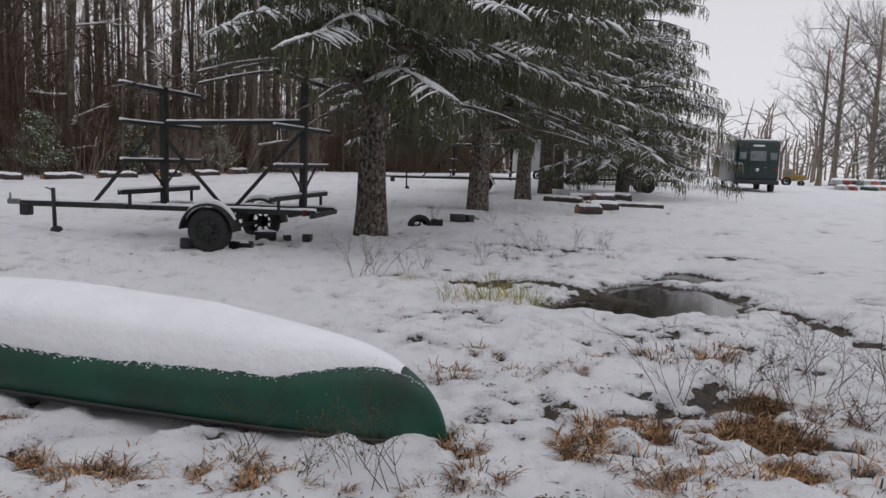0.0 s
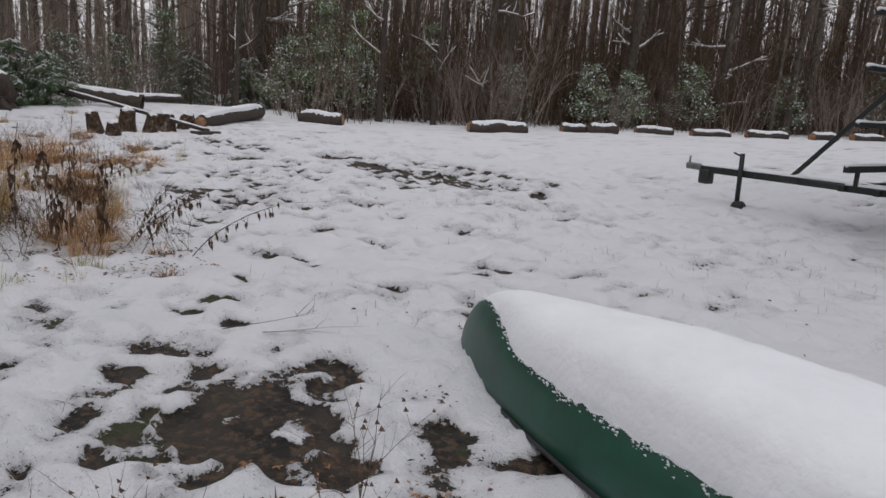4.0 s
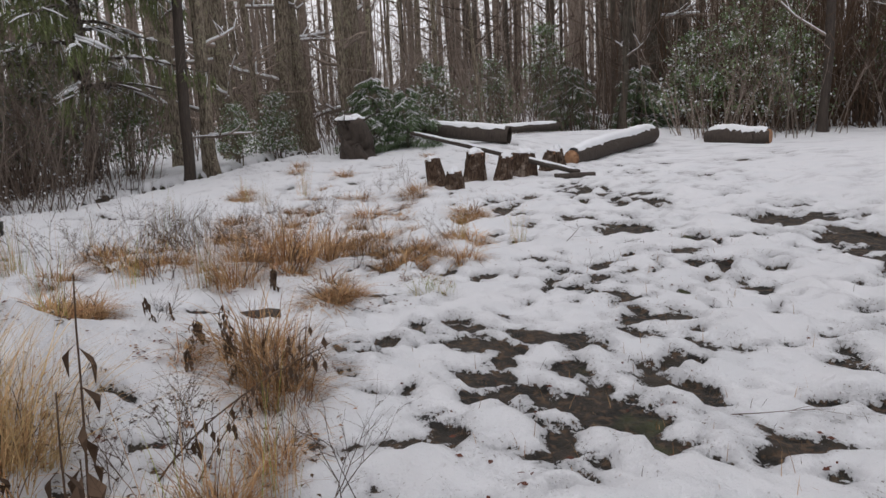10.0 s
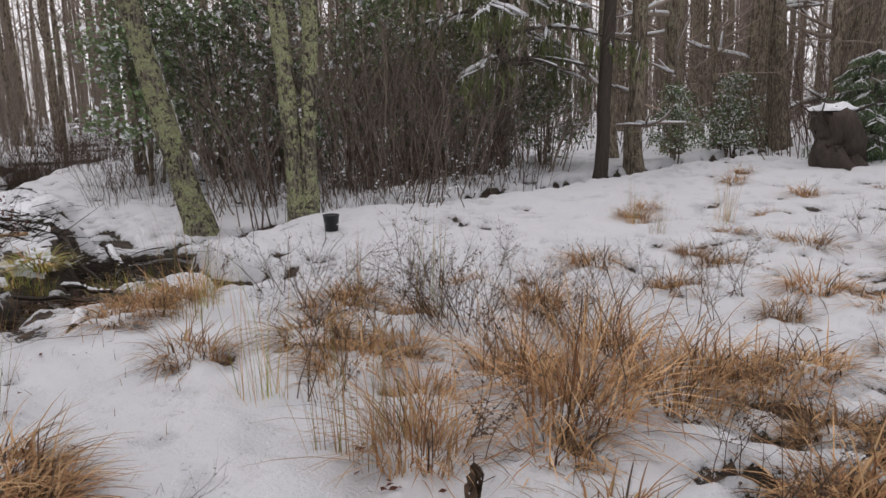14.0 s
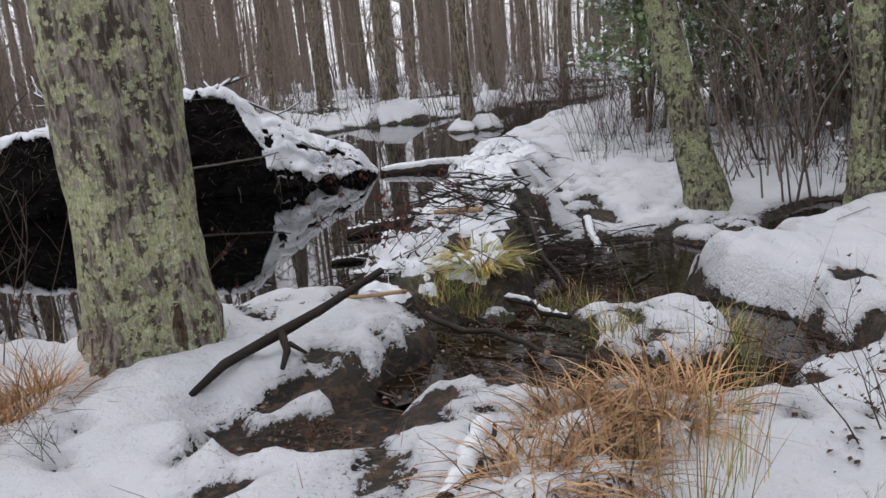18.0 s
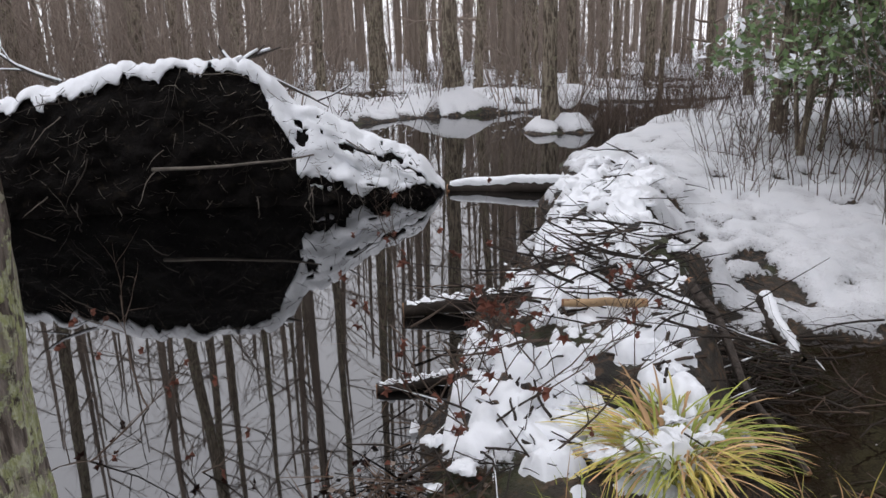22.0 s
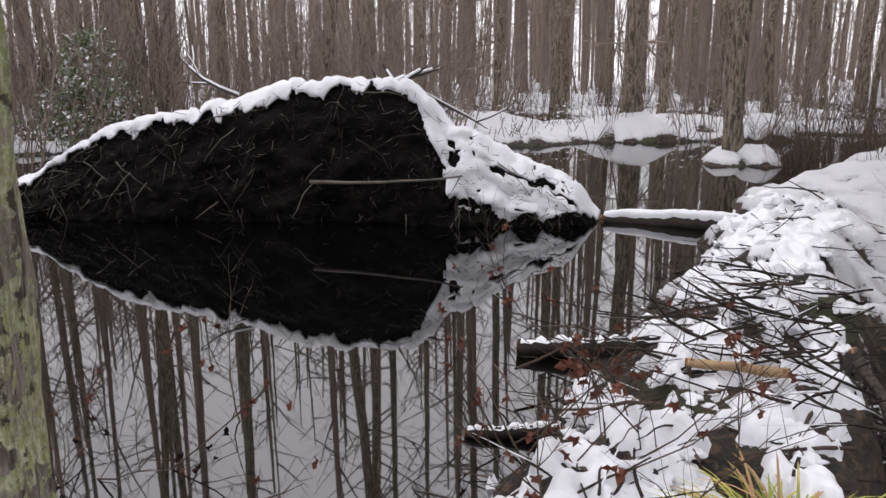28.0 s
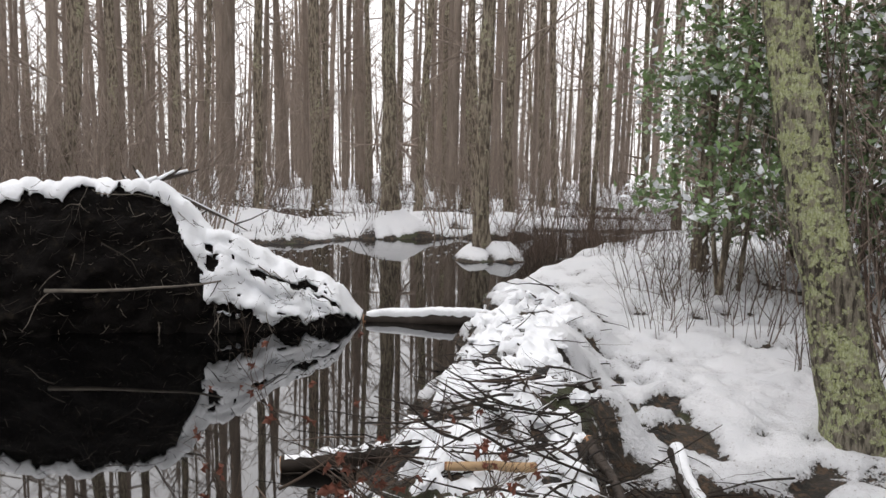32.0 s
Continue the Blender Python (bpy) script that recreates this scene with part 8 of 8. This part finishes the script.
for k in range(30):
    x, y = r.uniform(-16, -6), r.uniform(-17, -8.5)
    veg("shrub", BUSH[k % 4], x, y, r.uniform(0.8, 1.4), r.uniform(0, 360), "tall leafless thicket behind the root plate", "shrub", "brush in the flooded wood")

# wet litter in the hollow below the dam
sh = Shape()
r = random.Random(73)
for k in range(3000):
    w = r.random()
    x, y = (r.uniform(-15.7, -13.3), r.uniform(0.55, 2.4)) if w < 0.6 else (r.gauss(-13.75, 0.3), r.gauss(0.3, 0.14)) if w < 0.8 else (r.gauss(-12.95, 0.15), r.gauss(1.65, 0.18)) if w < 0.9 else (r.gauss(-14.8, 0.1), r.gauss(2.8, 0.25))
    z = gz(x, y)
    lvl = float(stream_level(x, y)) if y > shore(x) + 0.1 else POND
    if z > lvl + 0.09 and w < 0.8:
        continue
    z = max(z, lvl) + r.uniform(0.002, 0.012)
    a = r.uniform(0, 6.28)
    if r.random() < 0.5:
        ln = r.uniform(0.03, 0.16)
        e = Vector((x + math.cos(a) * ln, y + math.sin(a) * ln, z + r.uniform(0, 0.02)))
        sh.tube([(x, y, z), e], [r.uniform(0.0015, 0.004), 0.001], 3, r.choice((0, 0, 1)), cap=False)
    else:
        s = r.uniform(0.006, 0.016)
        c, d = math.cos(a) * s, math.sin(a) * s
        sh.add([(x - c, y - d, z), (x + d * 0.5, y - c * 0.5, z + 0.008), (x + c, y + d, z + 0.003), (x - d * 0.5, y + c * 0.5, z)], [(0, 1, 2, 3)], r.choice((0, 2, 2, 3)))
tagged(part("wet_litter", sh, [STALK, TWIG, LEAF, TWIG_GREY], smooth_faces=False), "wet brown leaves and twigs in the creek bed", "litter", kind="stuff")

# stems of grass and crumbs of leaf poking through the snow
sh = Shape()
r = random.Random(70)
for k in range(9000):
    if r.random() < 0.55:
        x, y = r.uniform(-13, 4), r.uniform(2.2, 9.5)
    else:
        x, y = r.uniform(-18.5, -8), r.uniform(0.5, 9)
    if y < shore(x) + 0.2 or float(vn(x, y, 1.3, 51)) + r.uniform(-0.5, 0.5) < 0:
        continue
    if abs((y - 3.84) * 5.02 + (x - 0.06) * 1.4) / 5.21 < 0.5 and -5 < x < 0.1:
        continue
    z = gz(x, y) + 0.03
    if r.random() < 0.75:
        blade(sh, (x, y, z), r.uniform(0, 6.28), r.uniform(0.1, 0.8), r.uniform(0.03, 0.11), 0.003, r, 0.5, 2, r.choice((0, 0, 1, 2)))
    else:
        s = r.uniform(0.008, 0.022)
        a = r.uniform(0, 6.28)
        c, d = math.cos(a) * s, math.sin(a) * s
        sh.add([(x - c, y - d, z + 0.012), (x + d * 0.5, y - c * 0.5, z + 0.018), (x + c, y + d, z + 0.014), (x - d * 0.5, y + c * 0.5, z + 0.012)], [(0, 1, 2, 3)], 3)
tagged(part("grass_stems", sh, [DRY, DRY_RED, STALK, LEAF], smooth_faces=False), "stray grass stems and leaf crumbs on the snow", "grass", kind="stuff")

# withered leaves gathered in little heaps on the snow
sh = Shape()
r = random.Random(74)
HEAPS = [(-13.13, 0.47), (-13.29, 0.43), (-13.17, 0.58), (-13.4, 0.55), (-13.6, 0.5), (-13.08, 0.4), (-13.5, 0.32), (-13.72, 0.66)]
for k in range(338):
    x, y = HEAPS[k - 330] if k >= 330 else (r.uniform(-11.2, -7.0), r.uniform(3.6, 5.3)) if k < 170 else (r.uniform(-15.5, -11.5), r.uniform(2.3, 6.5)) if k < 250 else (r.uniform(-4.5, 2.8), r.uniform(2.6, 5.4))
    if near_line(np.array([x]), np.array([y]), TRODDEN)[0][0] < 0.3 or abs((y - 3.84) * 5.02 + (x - 0.06) * 1.4) / 5.21 < 0.5 and -5 < x < 0.1:
        continue
    spread, mt = (r.uniform(0.02, 0.09), r.choice((0, 0, 1, 2))) if k < 330 else (0.025, 0)
    for _ in range(r.randint(3, 14) if k < 330 else 40):
        px, py = x + r.gauss(0, spread), y + r.gauss(0, spread * 0.7)
        s, a, c = r.uniform(0.007, 0.02) * (0.7 if k >= 330 else 1), r.uniform(0, 6.28), r.uniform(0.2, 1.4)
        u, v = Vector((math.cos(a), math.sin(a), 0)) * s, Vector((-math.sin(a), math.cos(a), 0)) * s * 0.45
        p = Vector((px, py, top_z(px, py) + r.uniform(0.002, 0.015)))
        up = Vector((0, 0, s * c))
        sh.add([p - u, p - v + up * 0.5, p + u + up * 0.3, p + v + up * 0.5, p + up * 0.15], [(0, 1, 4), (1, 2, 4), (2, 3, 4), (3, 0, 4)], mt)
tagged(part("leaf_litter", sh, [STALK, LEAF, DRY_RED], smooth_faces=False), "withered brown leaves scattered on the snow", "litter", kind="stuff")

# pine and young conifers by the brook
spruce(pose(-23.2, 1.75, -0.05), 13, 0.13, 2.0, 2.6, 25, "olive green pine among bare trees", 0.75, 8, NEEDLE_OLIVE)["group"] = "conifers by the brook"
yc = spruce(at(-23.7, 7.7) @ Matrix.Scale(0.4, 4), 4.2, 0.06, 0.4, 2.9, 26, "young snow-dusted spruce behind the snag", 1.1, 6, material("young_needles", (0.12, 0.17, 0.09), rough=0.7, var=0.35, scale=2.0, bump=0, rand=0.5, spec=0.2))
yc["group"] = "young conifers"
for x, y, s, rz in ((-23.3, 8.4, 0.8, 100), (-29.0, 15.0, 1.2, 200), (-26.8, 16.2, 1.1, 30)):
    copy_thing(yc, at(x, y, 0, rz) @ Matrix.Scale(s, 4))

# ---------------- far end of the field ----------------
BUSG = material("dark_green_bus_paint", (0.010, 0.026, 0.026), rough=0.35, var=0.2, scale=3, bump=0)
# glass base lightened, some of the sky's reflection is painted into it
GLASS = material("sky_pale_window_glass", (0.15, 0.17, 0.18), rough=0.08, var=0.2, scale=2, bump=0)
WHITEP = material("white_panel_paint", (0.62, 0.63, 0.64), rough=0.4, var=0.1, scale=2, bump=0)
YELLOW = material("yellow_machine_paint", (0.28, 0.18, 0.04), rough=0.5, var=0.25, scale=4, bump=0)
REDP = material("rusty_red_paint", (0.16, 0.045, 0.03), rough=0.7, var=0.35, scale=6, bump=0)
REDL = material("red_tail_lens", (0.16, 0.012, 0.01), rough=0.3, var=0.2, bump=0)


def build_bus(m):
    th = thing("bus", m, "dark green short bus with snowy roof, seen from behind", "bus")
    W, H, Ln = 2.35, 2.45, 6.8
    part("body", Shape().box((0, Ln / 2, 0.55 + H / 2), (W, Ln, H), None, 0, 0.16), BUSG, th)
    part("roof_snow", Shape().box((0, Ln / 2, 0.55 + H + 0.02), (W - 0.25, Ln - 0.2, 0.09), None, 0, 0.04), SNOW, th)
    part("rear_window", Shape().box((0, -0.05, 2.1), (0.85, 0.03, 0.55), None, 0, 0.01), GLASS, th)
    for x in (-0.82, 0.82):
        part("rear_window", Shape().box((x, -0.02, 2.1), (0.36, 0.06, 0.4), None, 0, 0.01), GLASS, th)
        part("tail_light", Shape().box((x * 1.2, -0.02, 1.35), (0.16, 0.05, 0.16), None, 0, 0.02), REDL, th)
        part("roof_light", Shape().box((x * 1.15, -0.02, 2.72), (0.14, 0.05, 0.1), None, 0, 0.02), REDL, th)
        for y in (1.0, 5.4):
            wheel(th, (x * 1.2, y, 0.45), Matrix.Rotation(math.pi / 2, 4, "Z"), 0.44, 0.26)
    for k in range(5):
        part("side_window", Shape().box((-W / 2 - 0.005, 1.0 + 1.15 * k, 2.15), (0.03, 0.85, 0.6), None, 0, 0.01), GLASS, th)
    door = part("emergency_door", Shape().box((0, -0.02, 1.55), (1.05, 0.03, 1.9), None, 0, 0.01), BUSG, th)
    part("door_handle", Shape().box((0.4, -0.05, 1.45), (0.12, 0.04, 0.04), None, 0, 0.01), GALV, door)
    part("badge", Shape().tube([(0, -0.05, 1.32), (0, -0.03, 1.32)], 0.10, 16), WHITEP, th, "round white emblem")
    part("name_panel", Shape().box((0, -0.03, 2.68), (0.6, 0.05, 0.11), None, 0, 0.01), WHITEP, th, "pale lettering band")
    part("bumper", Shape().box((0, -0.12, 0.62), (W, 0.2, 0.24), None, 0, 0.04), BLACKPL, th)


build_bus(pose(17.75, 42.0, 0.42, 0, 0, -13))

# white box trailer behind the trunks
th = thing("box_trailer", pose(6.6, 52.5, 0.5, 0, 0, 15), "white box trailer parked under the trees", "trailer")
part("box", Shape().box((0, 0, 1.55), (3.6, 1.9, 2.0), None, 0, 0.08), WHITEP, th)
part("roof_snow", Shape().box((0, 0, 2.58), (3.5, 1.8, 0.08), None, 0, 0.03), SNOW, th)
for x in (-0.45, 0.45):
    wheel(th, (x, -0.98, 0.36), Matrix(), 0.35, 0.2)
part("drawbar", Shape().box((-2.4, 0, 0.5), (1.4, 0.1, 0.1), None, 0, 0.02), FRAME, th)

# low red wagon and yellow machine
th = thing("wagon", pose(9.8, 45.5, 0.46, 0, 0, 10), "rusty red flat wagon under snow", "wagon")
part("deck", Shape().box((0, 0, 0.75), (3.4, 1.7, 0.28), None, 0, 0.03), REDP, th)
part("deck_snow", Shape().box((0, 0, 0.93), (3.3, 1.6, 0.1), None, 0, 0.04), SNOW, th)
for x in (-1.1, 1.1):
    wheel(th, (x, -0.8, 0.36), Matrix(), 0.36, 0.2)
th = thing("tractor", pose(31.0, 66.0, 0.54, 0, 0, -20) @ Matrix.Scale(0.62, 4), "yellow machine parked at the field's end", "tractor")
part("hood", Shape().box((0.9, 0, 1.25), (1.7, 0.9, 0.8), None, 0, 0.1), YELLOW, th)
part("cab", Shape().box((-0.5, 0, 1.7), (1.3, 1.2, 1.5), None, 0, 0.08), YELLOW, th)
part("cab_window", Shape().box((-0.5, -0.61, 1.95), (0.95, 0.03, 0.7), None, 0, 0.01), GLASS, th)
for x, rr in ((-0.6, 0.65), (1.35, 0.42)):
    for y in (-0.75, 0.75):
        wheel(th, (x, y, rr), Matrix.Rotation(0 if y < 0 else math.pi, 4, "Z"), rr, 0.35)

# upturned canoes and boats piled under snow at the far side
r = random.Random(91)
cols = [material("grey_hull", (0.28, 0.29, 0.30), rough=0.5, var=0.15, bump=0), material("faded_red_hull", (0.26, 0.06, 0.04), rough=0.5, var=0.2, bump=0), CANOE]
for k in range(12):
    x, y = 29.0 + 1.35 * (k % 6) + r.uniform(-0.4, 0.4), 53.5 + 2.2 * (k % 6) * 0.4 + (k // 6) * 1.8 + r.uniform(-0.5, 0.5)
    th = thing("stored_boat", pose(x, y, 0.53 + 0.42 * (k // 6), 0, 0, r.uniform(35, 80)), "upturned boat hull covered with snow", "boat", "boats stored in a row")
    sh, sn = Shape(), Shape()
    for i in range(17):
        u = -1 + i / 8
        bm_ = 0.45 * (1 - abs(u) ** 2.4) ** 0.8 + 0.02
        for j in range(9):
            v = math.pi * j / 8
            p = (2.3 * u, bm_ * math.cos(v), (0.4 - 0.2 * max(0, abs(u) - 0.8) * 5 * 0.5) * math.sin(v) ** 0.7)
            sh.v.append(p)
            if 2 <= j <= 6:
                sn.v.append((p[0] * 0.97, p[1], p[2] + 0.07 * math.sin(math.pi * (j - 2) / 4)))
    sh.f = [(i * 9 + j, i * 9 + j + 1, (i + 1) * 9 + j + 1, (i + 1) * 9 + j) for i in range(16) for j in range(8)]
    sn.f = [(i * 5 + j, i * 5 + j + 1, (i + 1) * 5 + j + 1, (i + 1) * 5 + j) for i in range(16) for j in range(4)]
    sh.m, sn.m = [0] * len(sh.f), [0] * len(sn.f)
    part("hull", sh, cols[k % 3], th)
    part("boat_snow", sn, SNOW, th)

# tyres, blocks, logs and planks along the spruces
th = thing("old_tyre", pose(-0.50, 15.1, 0.15, 70, 0, 20), "old black tyre half buried in snow", "tyre")
wheel(th, (0, 0, 0), Matrix.Rotation(math.pi / 2, 4, "X"), 0.26, 0.18, False)
for k, (x, y, s) in enumerate([(-0.15, 15.2, 0.16), (0.30, 16.3, 0.2), (0.55, 16.6, 0.18), (-2.2, 11.75, 0.14), (-2.55, 11.85, 0.1)]):
    th = thing("rubble_block", at(x, y, 0.02, 30 * k), "dark block lying in the snow", "block", "blocks in the snow")
    part("block", Shape().box((0, 0, s * 0.4), (s * 1.6, s, s * 0.9), None, 0, s * 0.15), BLACKPL, th)
    part("block_snow", LUMPS[k % 5], SNOW, th, m=pose(0, 0, s * 0.82) @ Matrix.Diagonal((s * 1.2, s * 0.8, 0.12, 1)))
for k, (x, y) in enumerate([(-3.05, 10.95), (-2.95, 12.05), (-3.7, 10.7)]):
    th = thing("wheel_chock", at(x, y, 0.0, 15 * k), "snow-topped brick beside the trailer wheel", "brick", "bricks by the wheels")
    part("brick", Shape().box((0, 0, 0.07), (0.34, 0.16, 0.16), None, 0, 0.015), BLACKPL, th)
    part("brick_snow", LUMPS[k], SNOW, th, m=pose(0, 0, 0.14) @ Matrix.Diagonal((0.32, 0.15, 0.14, 1)))
for k, (a, b, rr, sn) in enumerate([((3.7, 20.4), (4.4, 20.6), 0.16, 0.06), ((4.3, 21.8), (5.2, 22.2), 0.15, 0.07), ((4.6, 23.8), (7.0, 23.4), 0.10, 0.02), ((3.4, 25.0), (4.6, 24.4), 0.13, 0.05), ((5.4, 26.6), (6.2, 27.2), 0.17, 0.07), ((4.6, 27.2), (5.5, 27.6), 0.14, 0.06), ((6.2, 28.5), (7.2, 28.3), 0.16, 0.07)]):
    log_thing("yard_log", lz(*a, rr * 0.8), lz(*b, rr * 0.8), rr, rr * 0.95, BARK_DARK, "dark log with snow lying beside the spruces", snow=sn, group="logs by the spruces", seed=120 + k)

# small twigs lying on the snow
for k, (x, y, rz, s) in enumerate([(-7.29, 6.34, 20, 0.5), (-12.94, 7.74, 140, 0.7), (-12.6, 7.9, 100, 0.5), (-5.7, 4.12, 80, 0.6), (-5.5, 4.25, 60, 0.4), (-9.3, 6.9, 70, 0.4), (-17.2, 10.9, 30, 0.8), (-13.2, 2.9, -30, 1.2), (-14.3, 3.4, 10, 0.8), (-16.4, 2.0, 200, 1.1), (-15.5, 2.5, 160, 0.9), (-17.0, 1.1, 190, 1.0), (-15.2, 5.4, 20, 1.0)]):
    th = thing("fallen_twig", at(x, y, 0.01, rz), "thin dark twig lying on the snow", "twig", "twigs on the snow")
    th.matrix_basis = th.matrix_basis @ Matrix.Diagonal((1, 1, 0.18, 1))
    g = Shape()
    limb(g, (0, 0, 0.05), (1, 0, 0.12), s, 0.006, random.Random(130 + k), 1, 0, None, 5, 0.16, 0.02)
    part("stem", g, TWIG, th)

# bare trees beyond the field, to the right of the bus
FROST = material("frosted_twigs", (0.25, 0.225, 0.21), rough=0.9, var=0.3, scale=5, bump=0, rand=0.4, spec=0.1)
FIELD = []
for k in range(3):
    rr = random.Random(140 + k)
    FIELD.append(bare_tree("field_tree", pose(38 + 5 * k, 66 + 2 * k, 0.5, 0, 0, 60 * k), 15 + k, 0.30, rr, BARK, "spreading bare tree frosted with snow", crown=True, first=0.10, sides=8, rings=10, branches=30, depth=3, group="bare trees beyond the field", twigmat=FROST, reach=(0.22, 0.42)))
for k, (x, y, s) in enumerate([(35.5, 70, 0.85), (46, 68, 1.15), (50, 72, 1.1), (44.5, 63, 0.8), (55, 74, 1.2), (40, 76, 1.0), (41.5, 61, 0.6), (60, 70, 1.1), (47, 78, 1.3)]):
    copy_thing(FIELD[k % 3], pose(x, y, 0.5, 0, 0, 47 * k) @ Matrix.Scale(s, 4))
sh = Shape()
r = random.Random(92)
for k in range(420):  # distant hedge and woods along the horizon
    a = r.uniform(-0.05, 1.55)
    d = r.uniform(110, 190)
    x, y = d * math.sin(a), d * math.cos(a)
    h = r.uniform(6, 13)
    sh.tube([(x, y, 0.3), (x + r.gauss(0, 0.6), y, 0.5 + h * 0.6), (x + r.gauss(0, 1), y, 0.5 + h)], [0.25, 0.15, 0.04], 4, 0, cap=False)
    for _ in range(10):
        z = h * r.uniform(0.2, 0.95)
        sh.tube([(x, y, z), (x + r.gauss(0, 2.2), y + r.gauss(0, 1.5), z + r.uniform(0.3, 2.5))], [0.08, 0.02], 3, 1, cap=False)
tagged(part("far_hedge", sh, [BARK_HAZED, TWIG_GREY]), "distant line of bare trees along the horizon", "woods", kind="stuff")

# dark thicket of saplings along the north edge
sh = Shape()
r = random.Random(93)
for k in range(5600):
    y = r.uniform(17, 78)
    x = float(np.interp(y, [14, 20, 28, 37, 46, 60, 80], [-23, -20.6, -18.3, -13.6, -9.5, -1, 9])) - abs(r.gauss(0, 5.5)) - 0.3
    z = gz(x, y)
    h = r.uniform(1.0, 9.0) * r.random() ** 0.4
    p, q = Vector((x, y, z - 0.05)), Vector((x + r.gauss(0, 0.7), y + r.gauss(0, 0.7), z + h))
    mid = p.lerp(q, 0.5) + Vector((r.gauss(0, 0.25), r.gauss(0, 0.25), 0))
    sh.tube([p, mid, q], [0.022, 0.016, 0.004], 3, 0, cap=False)
    for _ in range(7):
        t = r.uniform(0.2, 0.98)
        w = p.lerp(mid, t * 2) if t < 0.5 else mid.lerp(q, t * 2 - 1)
        e = w + Vector((r.uniform(-0.9, 0.9), r.uniform(-0.9, 0.9), r.uniform(0.0, 1.0)))
        sh.tube([w, w.lerp(e, 0.5) + Vector((0, 0, 0.08)), e], [0.009, 0.006, 0.002], 3, 0, cap=False)
# the dark stalk colour paints in the shade of the dense wood
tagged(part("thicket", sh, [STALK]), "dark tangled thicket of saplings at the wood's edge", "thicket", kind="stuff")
